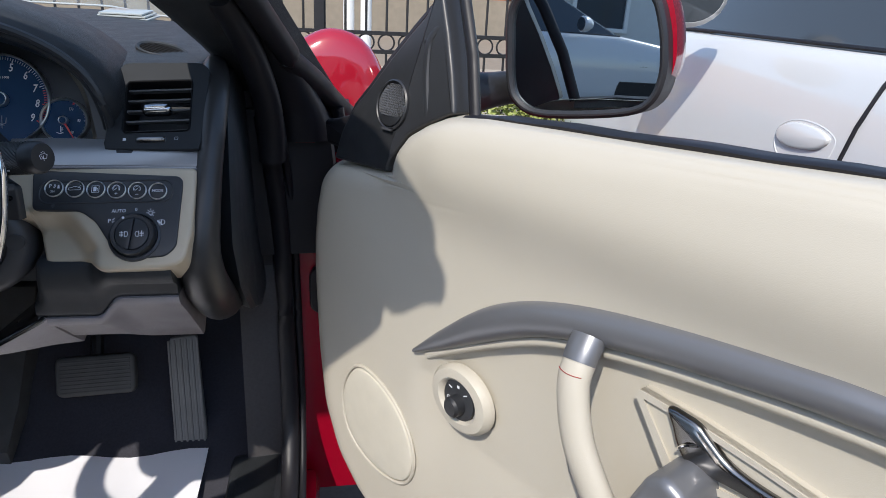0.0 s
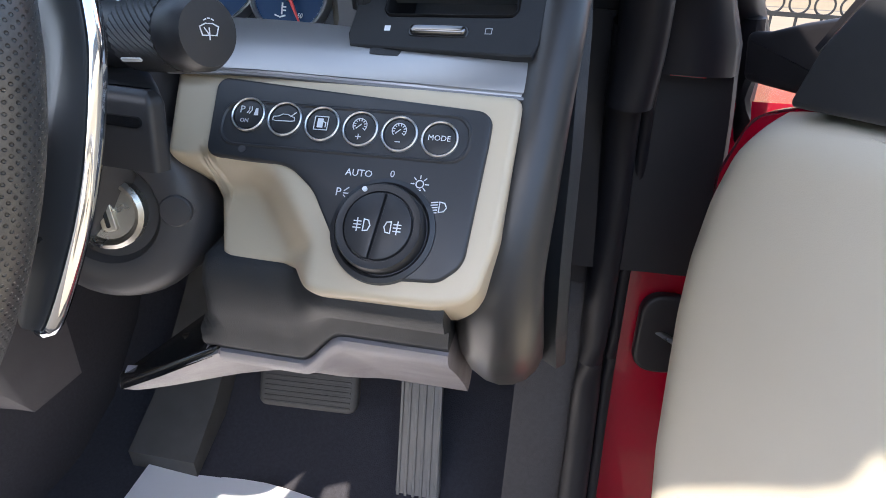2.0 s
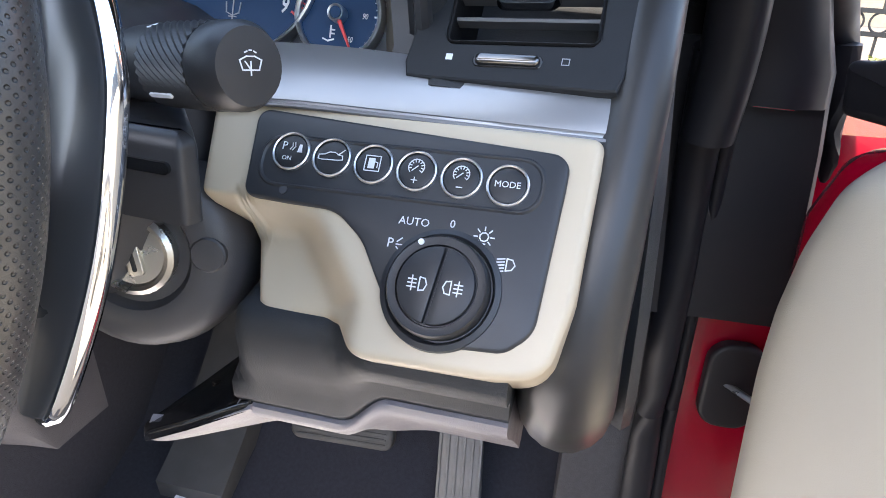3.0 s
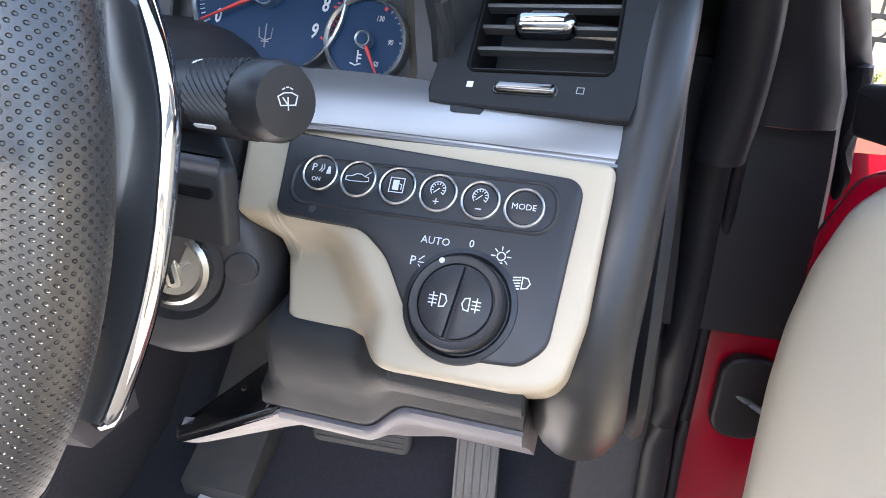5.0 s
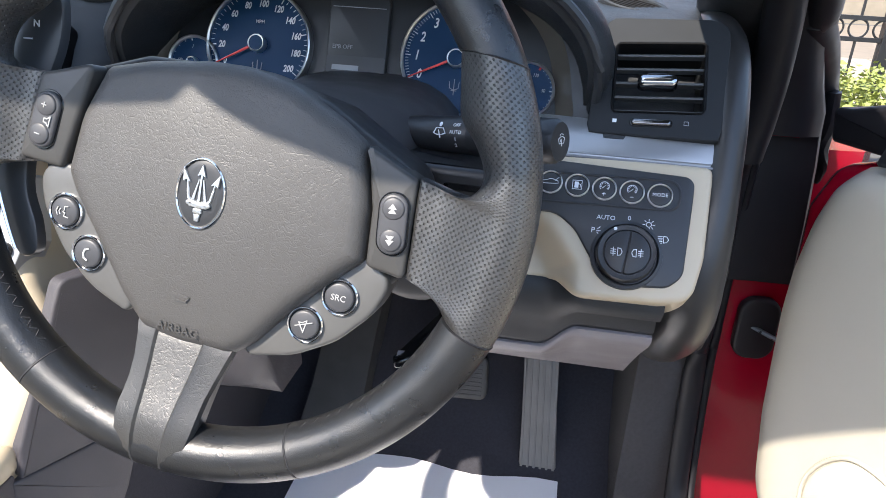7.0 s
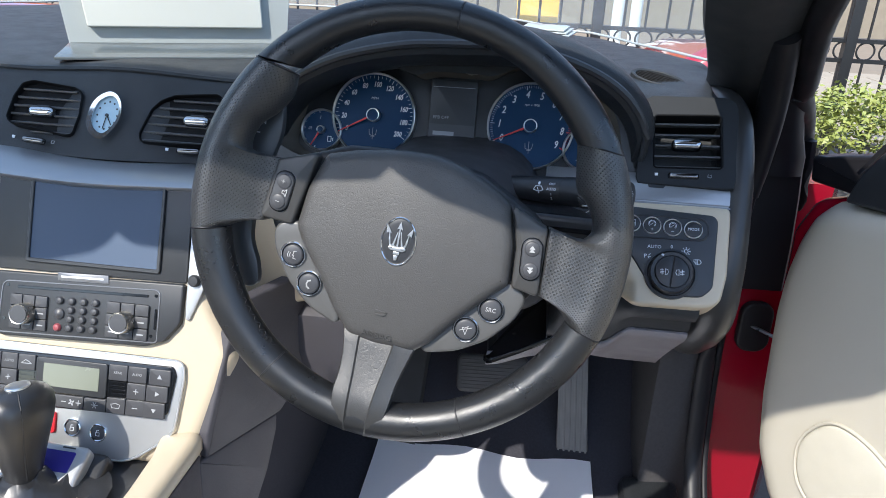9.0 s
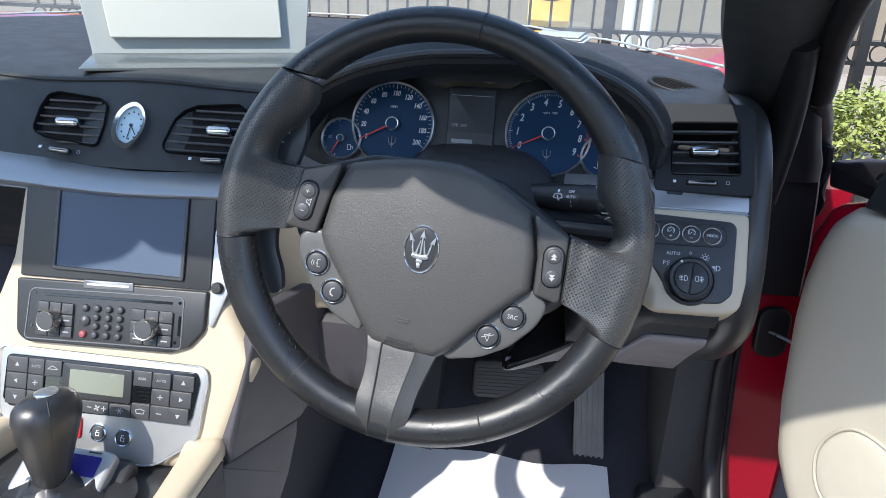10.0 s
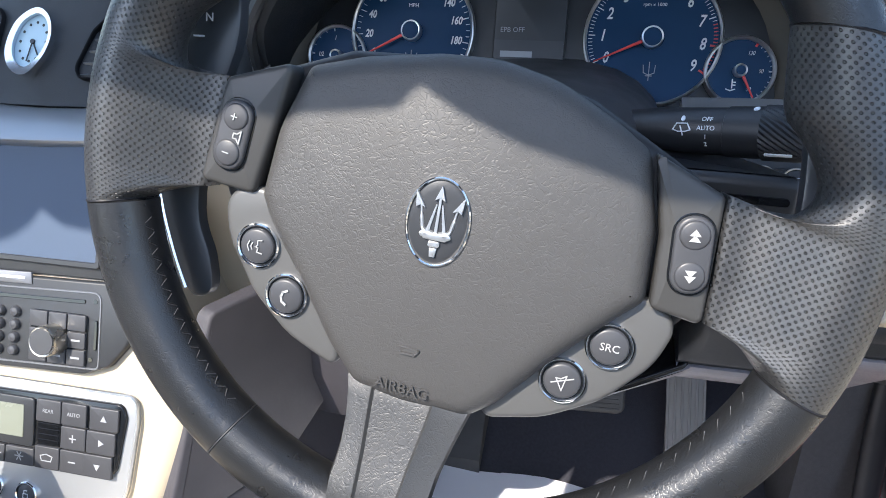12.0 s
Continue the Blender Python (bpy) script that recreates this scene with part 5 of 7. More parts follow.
def clock():
    c = thing("dashboard_clock", "oval chrome-rimmed analogue clock with pale blue face", "clock", CLOCK @ Matrix.Translation((.0, 0, .002)))
    out = curve_loop([(0, .0275), (.0125, .0215), (.0185, .006), (.0155, -.012), (.003, -.0275), (-.0115, -.022), (-.0185, -.006), (-.0145, .016)], 5)
    inn = [Vector((p.x * .88 + .0016, p.y * .86 + .001)) for p in out]
    part("bezel", ring_plate(out, inn, -.006, .0065, .0010), CHROME, c, "polished chrome rim")
    part("face", plate(inn, -.004, .0025, .0004, 1), CLOCKFACE, c, "pale blue clock face")
    marks = bmesh.new()
    for k in range(12):
        a = radians(30 * k)
        slab(marks, oval(.0015 + .0118 * math.cos(a), .001 + .0165 * math.sin(a), .0010, .0012, 8), .002, .003, 0)
    part("hour_scale", marks, PANEL, c)
    part("hour_pointer", strokes([[(.0015, .001), (.0085, -.010)]], .0010, .0028, .0034), PANEL, c, "dark clock pointer")
    part("minute_pointer", join(strokes([[(.0015, .001), (.0, -.0155)]], .0008, .0032, .0038), plate(oval(.0015, .001, .0020, n=12), .0028, .0040, 0)), PANEL, c, "dark clock pointer")


clock()


# ---- centre stack ----
def stack():
    t = thing("centre_stack", "cream centre stack with silver lower panel", "centre stack", STACK)
    cream = fillet([(-.118, .004), (.122, .004), (.134, -.08), (.150, -.125), (.177, -.170), (.166, -.21), (.148, -.262), (.10, -.30), (-.10, -.30), (-.14, -.262), (-.155, -.21), (-.165, -.17), (-.14, -.125), (-.125, -.08)], [.01, .01, .05, .05, .02, .04, .02, .04, .04, .03, .04, .02, .05, .05], 5)
    part("cream_surround", plate(cream, -.10, -.003, .017, 6), CREAM_TRIM, t, "cream stack surround")
    part("screen_surround", plate(fillet([(-.106, .006), (.119, .006), (.1195, -.098), (-.106, -.101)], [.003, .003, .003, .003]), -.01, .0, .0012), PANEL, t, "dark grey screen surround")
    part("silver_wedge", plate(fillet([(.1205, -.03), (.138, -.03), (.146, -.085), (.122, -.148), (.1205, -.12)], .004), -.030, .0005, .001), SILVER, t, "silver side wedge")
    part("silver_panel", plate(fillet([(-.125, -.181), (.124, -.181), (.126, -.20), (.119, -.262), (.070, -.297), (-.07, -.297), (-.12, -.262)], [.01, .012, .03, .03, .05, .05, .03]), -.01, .0, .003), SILVER, t, "brushed silver lower panel")
    part("trim_bead", tube([(p.x, p.y, .0010) for p in fillet([(-.125, -.181), (.124, -.181), (.126, -.20), (.119, -.262), (.070, -.297), (-.07, -.297), (-.12, -.262)], [.01, .012, .03, .03, .05, .05, .03])], .0013, 6, closed=True), RING, t, "bright bead round the panel")
    for x, y in ((.0035, -.2665), (.0335, -.269)):
        m = Matrix.Translation((x, y, .0))
        part("lock_button_ring", ring_plate(oval(0, 0, .0098, n=28), oval(0, 0, .008, n=28), -.001, .0028, .0006), CHROME, t, at=m)
        b = part("lock_button", plate(oval(0, 0, .0079), -.001, .0020, .001, 2, .0004), BUTTON, t, "dark round lock button", at=m)
        part("symbol", strokes([[(-.002, -.003), (.002, -.003), (.002, .0005), (-.002, .0005), (-.002, -.003)], [(-.0012, .0005), (-.0012, .003), (.0012, .003)]], .0005, .0022, .0026), WHITE, b)
    part("hazard_button", plate(rect(-.030, -.275, -.0165, -.252, .003), -.001, .003, .001), mat("red_plastic", (.6, .02, .03), .35, var=.1, scale=30), t, "red hazard button")
    part("side_knob", lathe([(.0065, -.002), (.0065, .004), (.005, .006), (0, .0062)], 24), DARK, t, at=Matrix.Translation((.129, -.094, .0)))


stack()


def screen():
    s = thing("navigation_screen", "blank blue-grey navigation screen in a dark frame", "screen", STACK @ Matrix.Translation((0, 0, .001)))
    part("frame", ring_plate(rect(-.0665, -.0905, .0895, .0035, .003), rect(-.0625, -.0860, .0855, .0, .0015), -.002, .0022, .0008), PANEL, s)
    part("panel", plate(rect(-.064, -.0875, .087, .001, .001), -.004, .0, .0002, 1), SCREEN, s, "blue-grey display")


screen()


def radio():
    r = thing("car_radio", "dark grey radio with round keys, two knobs and a disc slot", "car radio", STACK)
    body = fillet([(-.107, -.1035), (.119, -.099), (.1175, -.142), (.101, -.1615), (.080, -.1695), (-.090, -.1740), (-.103, -.1660)], [.003, .003, .015, .01, .02, .02, .015])
    part("fascia", plate(body, -.01, .0035, .002), PANEL, r, "dark grey fascia")
    part("fascia_line", tube([(p.x, p.y, .0036) for p in fillet([(-.089, -.1135), (.093, -.1075), (.093, -.1640), (-.092, -.170)], [.008, .006, .004, .004])], .0008, 6, closed=True), GREYMETAL, r)
    part("disc_slot", plate(fillet([(-.072, -.1175), (.080, -.1135), (.080, -.1165), (-.072, -.1205)], .001), .003, .0042, .0003, 1), GLOSS, r)
    part("badge_plate", plate(fillet([(-.026, -.0990), (.033, -.0975), (.034, -.1065), (-.025, -.108)], .0005), .003, .0045, .0005), GREYMETAL, r, "brushed badge plate")
    part("badge_bar", strokes([[(-.020, -.1032), (.027, -.1020)]], .0020, .0045, .0050), WHITE, r)

    def block(x0, y0, x1, y1, name):
        b = part(name, plate(rect(x0, y0, x1, y1, .004), .002, .0042, .0006), GLOSS, r)
        for i in range(3):
            for j in range(3):
                if i == 1 and j == 1:
                    continue
                w, h = (x1 - x0) / 3, (y1 - y0) / 3
                part("key", plate(rect(x0 + w * i + .0005, y0 + h * j + .0005, x0 + w * (i + 1) - .0005, y0 + h * (j + 1) - .0005, .001), .004, .0062, .0006), BUTTON, b)
                if j == 0 or (i != 1 and j == 1):
                    cx, cy = x0 + w * (i + .5), y0 + h * (j + .5)
                    part("key_mark", strokes([[(cx - .003, cy), (cx + .003, cy)]], .0014, .0061, .0065), GREYPRINT, b)
        cx, cy = (x0 + x1) / 2, (y0 + y1) / 2
        part("knob", lathe([(.0118, .004), (.0116, .0165), (.0108, .0185), (.0095, .0180), (0, .0175)], 32), STEEL, b, "silver-rimmed dark knob", at=Matrix.Translation((cx - .002, cy - .001, 0)))
        part("knob_cap", lathe([(.0100, .016), (.0096, .0188), (0, .0190)], 28), BUTTON, b, at=Matrix.Translation((cx - .002, cy - .001, 0)))
    block(-.078, -.1650, -.034, -.1265, "left_key_block")
    block(.034, -.1635, .083, -.1245, "right_key_block")
    for i in range(4):
        for j in range(4):
            x, y = -.0205 + .0138 * i - .0004 * j, -.1295 - .0098 * j + .0004 * i
            if i == 0 and j == 2:
                continue
            rr = .0062 if (i == 0 and j == 1) else .0044
            y -= .0045 if (i == 0 and j == 1) else 0
            mt = BUTTON if not (i == 0 and j == 3) else mat("red_key", (.30, .07, .08), .4, var=.1, scale=40)
            part("round_key", lathe([(rr, .002), (rr * .98, .0052), (rr * .7, .0068), (0, .0074)], 18), mt, r, "", at=Matrix.Translation((x, y, 0)))
    part("card_slot", plate(rect(.0885, -.150, .0910, -.128, .001), .003, .0046, .0003, 1), GLOSS, r)
    for x, y in ((-.083, -.118), (-.085, -.155), (.0885, -.114), (.086, -.1575)):
        part("fixing_hole", plate(oval(x, y, .0018, n=10), .003, .0040, 0), GLOSS, r)


radio()


def climate():
    c = thing("climate_control", "dark grey climate control panel with a pale display", "climate control", STACK @ Matrix.Translation((0, 0, .001)))
    part("panel", plate(fillet([(-.112, -.190), (.114, -.188), (.1175, -.198), (.111, -.240), (.102, -.2445), (-.105, -.2485), (-.114, -.240)], [.006, .006, .006, .008, .006, .006, .006]), -.004, .002, .001), GLOSS, c, "dark panel")
    cols = [-.109, -.083, -.061, -.041]
    rows = [-.2455, -.2275, -.2095, -.1915]

    def key(x0, y0, x1, y1, glyph=None, label=""):
        k = part("key", plate(rect(x0 + .0004, y0 + .0004, x1 - .0004, y1 - .0004, .0012), .001, .0040, .0008), BUTTON, c)
        cx, cy = (x0 + x1) / 2, (y0 + y1) / 2
        g = None
        if glyph in ("up", "down", "left", "right"):
            a = {"up": 90, "down": 270, "left": 180, "right": 0}[glyph]
            g = plate([(cx + .003 * math.cos(radians(a + d)), cy + .003 * math.sin(radians(a + d))) for d in (0, 120, 240)], .004, .0043, 0)
        elif glyph in ("AUTO", "REAR"):
            g = text_bm(glyph, .0040, Matrix.Translation((cx, cy, .0042)), .0001)
        elif glyph == "plus":
            g = strokes([[(cx - .0025, cy), (cx + .0025, cy)], [(cx, cy - .0025), (cx, cy + .0025)]], .0009, .004, .0043)
        elif glyph == "minus":
            g = strokes([[(cx - .0025, cy), (cx + .0025, cy)]], .0009, .004, .0043)
        elif glyph == "star":
            g = strokes([[(cx + .0035 * math.cos(radians(a)), cy + .0035 * math.sin(radians(a))), (cx - .0035 * math.cos(radians(a)), cy - .0035 * math.sin(radians(a)))] for a in (0, 60, 120)], .0007, .004, .0043)
        elif glyph == "fan":
            g = strokes([[(.0078, cy), (.0128, cy)], [(.0103, cy - .0025), (.0103, cy + .0025)], [(-.0090, cy), (-.0046, cy)]], .0009, .004, .0043)
            g = join(g, *[plate(oval(.0022 + .0021 * math.cos(a), cy + .0021 * math.sin(a), .0017, .0010, 10, math.degrees(a)), .004, .0043, 0) for a in (.5, 2.07, 3.64, 5.21)])
        elif glyph == "car":
            g = strokes([[(cx - .006, cy - .001), (cx - .0035, cy + .001), (cx - .001, cy + .0028), (cx + .003, cy + .001), (cx + .006, cy - .001), (cx - .006, cy - .001)]], .0007, .004, .0043)
        elif glyph == "screen":
            g = strokes([[(cx - .004, cy - .0022), (cx + .004, cy - .0022), (cx + .0052, cy + .0015), (cx, cy + .003), (cx - .0052, cy + .0015), (cx - .004, cy - .0022)]], .0007, .004, .0043)
        if g:
            part("symbol", g, GREYPRINT, k)
    for x0, x1, names in ((-.110, -.084, ("down", "left", "up")), (.086, .111, ("down", "right", "up"))):
        for j, nm in enumerate(names):
            sh = .002 * (j - 1) if x0 > 0 else 0
            key(x0 + sh, rows[j], x1 + sh, rows[j + 1], nm)
    key(-.084, rows[2], -.064, rows[3], "AUTO")
    key(-.084, rows[1], -.064, rows[2], "plus")
    key(-.084, rows[0], -.064, rows[1], "minus")
    key(-.064, rows[2], -.043, rows[3], "car")
    key(-.064, rows[0], -.043, rows[1], "screen")
    key(.064, rows[2], .086, rows[3], "AUTO")
    key(.064, rows[1], .086, rows[2], "plus")
    key(.064, rows[0], .086, rows[1], "minus")
    key(.042, rows[2], .064, rows[3], "REAR")
    key(.042, rows[0], .064, rows[1], "screen")
    key(.016, rows[0], .042, -.231, "star")
    key(-.043, rows[0], .016, -.231, "fan")
    for x in (-.0625, .0435):
        for k in range(4):
            part("grille_slot", plate(rect(x, -.2255 + .0042 * k, x + .018, -.2233 + .0042 * k, .0006), .001, .0026, 0), GLOSS, c)
    part("display_frame", plate(rect(-.0425, -.2300, .0405, -.1925, .003), .001, .0038, .001), PANEL, c, "dark display frame")
    part("display", plate(rect(-.033, -.2235, .032, -.1985, .001), .003, .0044, .0003, 1), LCD, c, "pale green display")


climate()


# ---- centre console, gear lever, device ----
def console():
    c = thing("centre_console", "cream and grey centre console with a dark tray", "centre console")
    for s in (1, -1):
        rings = []
        for y, x0, x1, top, r in ((.064, .108, .139, .546, .009), (.0625, .103, .1445, .5525, .011), (.058, .101, .148, .556, .012), (.045, .103, .149, .5565, .012), (.02, .1085, .149, .556, .012), (-.03, .112, .149, .5555, .012), (-.12, .114, .150, .556, .012), (-.30, .114, .150, .560, .012), (-.70, .114, .150, .566, .012)):
            sec = [(x1 - .006, .500), (x1 - .004, .531), (x1, .537)]
            sec += [(x1 - r + r * math.cos(a), top - r + r * math.sin(a)) for a in (math.pi / 2 * k / 5 for k in range(6))]
            sec += [(x0 + r - r * math.sin(a), top - .003 - r + r * math.cos(a)) for a in (math.pi / 2 * k / 5 for k in range(6))]
            rings.append([(s * x, y, z) for x, z in sec + [(x0 - .002, .500)]])
        bm = bmesh.new()
        skin(bm, rings)
        part("side_rail", bm, CREAM_TRIM, c, "smooth cream console rail", angle=60)
    part("base", box(-.140, -.7, .22, .140, .12, .505), CARPET, c)
    part("tray", plate(rect(-.120, -.70, .120, .085, .02), .500, .5145, .003), PANEL, c, "dark tray floor")
    part("gear_surround", plate(rect(-.075, -.165, .115, .0 - .025, .03), .512, .528, .005), CREAM_TRIM, c, "cream gear surround")
    face = frame_of((.1505, .05, 0), (.4, .917, 0), (.917, -.4, 0))
    part("tunnel_side", plate(fillet([(.002, .527), (.006, .556), (.016, .580), (.042, .643), (.062, .690), (.22, .690), (.26, .62), (.115, .523)], [.002, .01, .02, .02, .01, .02, .03, .006]), -.012, .002, .003, 3), DASH_LOW, c, "dark grey leather tunnel side", at=face)
    part("tunnel_side", plate(fillet([(-.02, .30), (-.004, .5245), (.114, .5205), (.112, .500), (.094, .451), (.068, .405), (.01, .30)], [.004, .002, .006, .02, .05, .05, .02]), -.015, -.002, .003, 3), DASH_LOW, c, "dark grey leather lower tunnel side", at=face)
    part("rail_base", plate(rect(-.60, .30, .052, .531, .003), -.03, .0, .002, 2), DASH_LOW, c, "dark grey side below the rail", at=frame_of((.1465, 0, 0), (0, 1, 0), (1, 0, 0)))
    part("tunnel_carpet", box(.08, .10, .22, .160, .68, .62, .01), CARPET, c, "dark carpeted tunnel")


console()


def gear_lever():
    g = thing("gear_lever", "black leather gear lever with a badge and stitched seams", "gear lever")
    base, tip = Vector((.004, -.035, .516)), Vector((.004, -.012, .632))
    ax = tip - base
    m = frame_of(base, (1, 0, 0), ax)
    L = ax.length
    prof = [(.000, .012, .012), (.020, .0135, .014), (.034, .0150, .017), (.050, .0170, .022), (.070, .0205, .028), (.090, .0245, .034), (.104, .0262, .0365), (.114, .0248, .0355), (.1215, .0200, .030), (.1260, .013, .020), (.1275, .004, .006)]
    rings = []
    for h, rx, ry in prof:
        rings.append([(rx * math.copysign(abs(math.cos(a)) ** .8, math.cos(a)), ry * math.sin(a) - .004 * (h / .12), h) for a in (2 * math.pi * k / 28 for k in range(28))])
    bm = bmesh.new()
    skin(bm, rings)
    part("knob", bm, KNOB, g, "black leather knob", at=m)
    part("collar", lathe([(.0155, .022), (.0165, .026), (.0165, .032), (.0150, .036)], 24), GREYMETAL, g, "dark metal collar", at=m)
    part("badge", plate(oval(0, -.004, .0095, .013), .1225, .1288, .001, 2, .001), RING, g, "chrome oval badge", at=m)
    for s in (-1, 1):
        part("seam", tube([(s * (rx * .80), -ry * .62 - .004 * (h / .12), h) for h, rx, ry in prof[2:10]], .0008, 5), STITCH, g, at=m)
    bm = bmesh.new()
    rings = []
    for k, (r, z) in enumerate(((.075, .524), (.062, .531), (.050, .530), (.040, .538), (.030, .538), (.022, .547), (.016, .552))):
        rings.append([(base.x + r * math.cos(a) * (1 + .08 * math.sin(5 * a + k)), base.y + r * 1.1 * math.sin(a), z + .003 * math.sin(4 * a + 2 * k)) for a in (2 * math.pi * j / 36 for j in range(36))])
    skin(bm, rings)
    part("gaiter", bm, KNOB, g, "creased black leather gaiter")


gear_lever()


def device():
    m = frame_of((.000, -.004, .5265), (.97, .0, 0), facing(8, 62))
    d = thing("toll_tag_device", "small silver gadget with blue display and buttons in the tray", "electronic device", m)
    part("case", plate(rect(-.048, -.026, .046, .030, .006), .0, .018, .004, 3), SILVER, d, "silver front")
    part("case_back", plate(rect(-.049, -.027, .062, .031, .008), -.012, .004, .005, 3), DARK, d, "dark back shell")
    part("display", plate(rect(-.040, .000, .034, .022, .002), .017, .0188, .0004, 1), LCD_BLUE, d, "blue display")
    for k in range(4):
        part("button", lathe([(.0042, .017), (.0042, .0195), (.003, .0202), (0, .0204)], 16), STEEL, d, at=Matrix.Translation((-.028 + .017 * k, -.013, 0)))
    part("label_bar", strokes([[(.018, .026), (.030, .026)]], .0016, .0180, .0184), PANEL, d)


device()


# ---- door ----
def door():
    d = thing("drivers_door", "open car door with cream leather trim, grey handle strip and speaker", "car door", DOOR)
    crest = [(-.040, .2005), (.087, .2105), (.090, .226), (.099, .2405), (.112, .256), (.134, .270), (.170, .286), (.200, .2915), (.27, .296), (.356, .300), (.476, .307), (.565, .3135), (1.15, .325)]
    out = fillet(crest + [(1.15, -.33), (.23, -.33), (.090, -.252), (.020, -.238), (-.030, -.203), (-.061, -.148), (-.075, -.070), (-.080, -.010), (-.084, .045), (-.083, .090), (-.076, .135), (-.064, .170)],
                 [.008, .004, .02, .03, .03, .03, .05, .05, .1, .2, .3, .3, .05, .05, .1, .1, .06, .06, .08, .2, .2, .2, .1, .1, .05], 5)

    def bulge(x, y):
        b = .016 * math.exp(-((y - .245) / .05) ** 2) * min(1, max(0, (x - .08) / .12))
        sink = max(0.0, min(1.0, (arm_mid(x) - y) / .03)) * min(1, max(0, (x - .15) / .06))
        return b - .012 * sink * sink * (3 - 2 * sink) * math.exp(-max(0, -.05 - y) / .1)

    def arm_mid(x):
        keys = [(.10, .0), (.17, .034), (.25, .085), (.31, .121), (.38, .145), (.46, .162), (.55, .172), (.70, .180), (1.2, .17)]
        return lerp_keys(keys, x)[0]

    loop = [Vector((p.x, p.y)) for p in out]
    if area_sign(loop) < 0:
        loop = loop[::-1]
    # a grid of the face, cut to the outline: rows from edge to edge
    bm = bmesh.new()
    rows = []
    for i in range(131):
        y = -.3299 + (.3249 + .3299 - .002) * i / 130
        hit = []
        for a, b in zip(loop, loop[1:] + loop[:1]):
            if (a.y - y) * (b.y - y) < 0:
                hit.append(a.x + (b.x - a.x) * (y - a.y) / (b.y - a.y))
        if len(hit) < 2:
            continue
        x0, x1 = min(hit), max(hit)
        row = []
        for s in [k / 90 for k in range(91)]:
            x = x0 + (x1 - x0) * s
            e = min(x - x0, .042) / .042
            rnd = -.024 * (1 - math.sqrt(max(0, 1 - (1 - e) ** 2)))
            g = max(0.0, min(lerp_keys(crest, x)[0] - y, .026)) / .026
            rnd -= .017 * (1 - math.sqrt(max(0, 1 - (1 - g) ** 2)))
            row.append((x, y, bulge(x, y) + rnd))
        rows.append([(x0, y, -.05)] + row + [(x1, y, -.05)])
    skin(bm, rows, close=False)
    part("trim_panel", bm, CREAM, d, "cream leather door trim", angle=60)
    # painted shell behind the trim
    shell = fillet([(-.050, .200), (.20, .262), (1.18, .290), (1.18, -.36), (.22, -.36), (.03, -.24), (-.045, -.15), (-.080, -.02), (-.104, .07), (-.107, .14), (-.086, .187)], [.02, .02, .05, .05, .1, .1, .05, .1, .05, .03, .03])
    part("shell", plate(shell, -.15, -.035, .02), RED, d, "red painted door shell")
    part("edge_seal", tube([(p.x, p.y, -.034) for p in inset([Vector((q.x, q.y)) for q in (shell if area_sign(shell) > 0 else shell[::-1])], .034)], .007, 8, closed=True), RUBBER, d, "black rubber door seal")
    # belt seal along the window slot
    rings = []
    for i in range(40):
        x = .194 + .95 * i / 39
        y = lerp_keys([(.194, .2905), (.25, .2980), (.34, .3035), (.465, .3105), (.557, .3155), (1.15, .3262)], x)[0]
        rings.append([(x, y - .012, -.022), (x, y - .002, -.0185), (x, y, -.022), (x, y - .001, -.044), (x, y - .012, -.046)])
    bm = bmesh.new()
    skin(bm, rings)
    part("belt_seal", bm, RUBBER, d, "black window seal")
    # corner piece with tweeter
    def lean(v):
        """How far the corner cover falls back towards its top."""
        return -.006 - .2 * (v - .21)

    tri = fillet([(-.021, .206), (.0855, .2125), (.0885, .2265), (.0975, .2405), (.110, .2562), (.1316, .2690), (.1671, .2855), (.1772, .288), (.1729, .300), (.1623, .326), (.1449, .362), (.1276, .393), (.1185, .412), (.1130, .408), (.1090, .3813), (.0867, .3606), (.0562, .329), (.0242, .2919), (.0017, .2698), (-.014, .2411)],
                 [.004, .003, .01, .02, .03, .03, .02, .003, .03, .05, .1, .1, .003, .003, .05, .05, .1, .1, .05, .05])
    part("corner_cover", plate(tri, -.030, .0, .004, 3, lift=lambda x, y: lean(y)), COVER, d, "dark triangular corner cover")
    part("cover_ridge", tube(curve_loop([(x, y, lean(y) + h) for x, y, h in ((.136, .274, -.0030), (.1290, .300, -.0005), (.1220, .327, .0005), (.1190, .350, .0005), (.1240, .362, -.001), (.1310, .366, -.003))], 5, False), [.0045] * 26, 8, flat=.6), COVER, d, "soft moulded ridge")
    part("cover_screw", lathe([(.0034, -.002), (.0034, .0012), (.0026, .0020), (0, .0022)], 16), DARK, d, at=Matrix.Translation((.1150, .3520, lean(.352))))
    part("corner_edge", tube([(x, y, lean(y) - .016) for x, y in ((-.022, .235), (-.006, .268), (.019, .294), (.051, .332), (.082, .364), (.105, .386), (.114, .414))], .0075, 8), RUBBER, d, "black corner seal")
    part("quarter_post", tube([(x, y, lean(y) - .014) for x, y in ((.1930, .288), (.1725, .343), (.1450, .3935), (.1300, .416))], .0068, 10, flat=.8), RUBBER, d, "black window guide")
    # black end of the door's leading edge, above the painted shell
    part("edge_cap", plate(fillet([(-.098, .206), (-.045, .206), (.02, .206), (.02, .268), (-.020, .258), (-.060, .248), (-.085, .240), (-.104, .238)], [.006, .01, .004, .01, .02, .02, .01, .006]), -.100, -.040, .006), RUBBER, d, "black rubber cap of the door edge")
    m = Matrix.Translation((.0785, .2835, lean(.2835))) @ Matrix.Rotation(radians(-11.3), 4, "X")
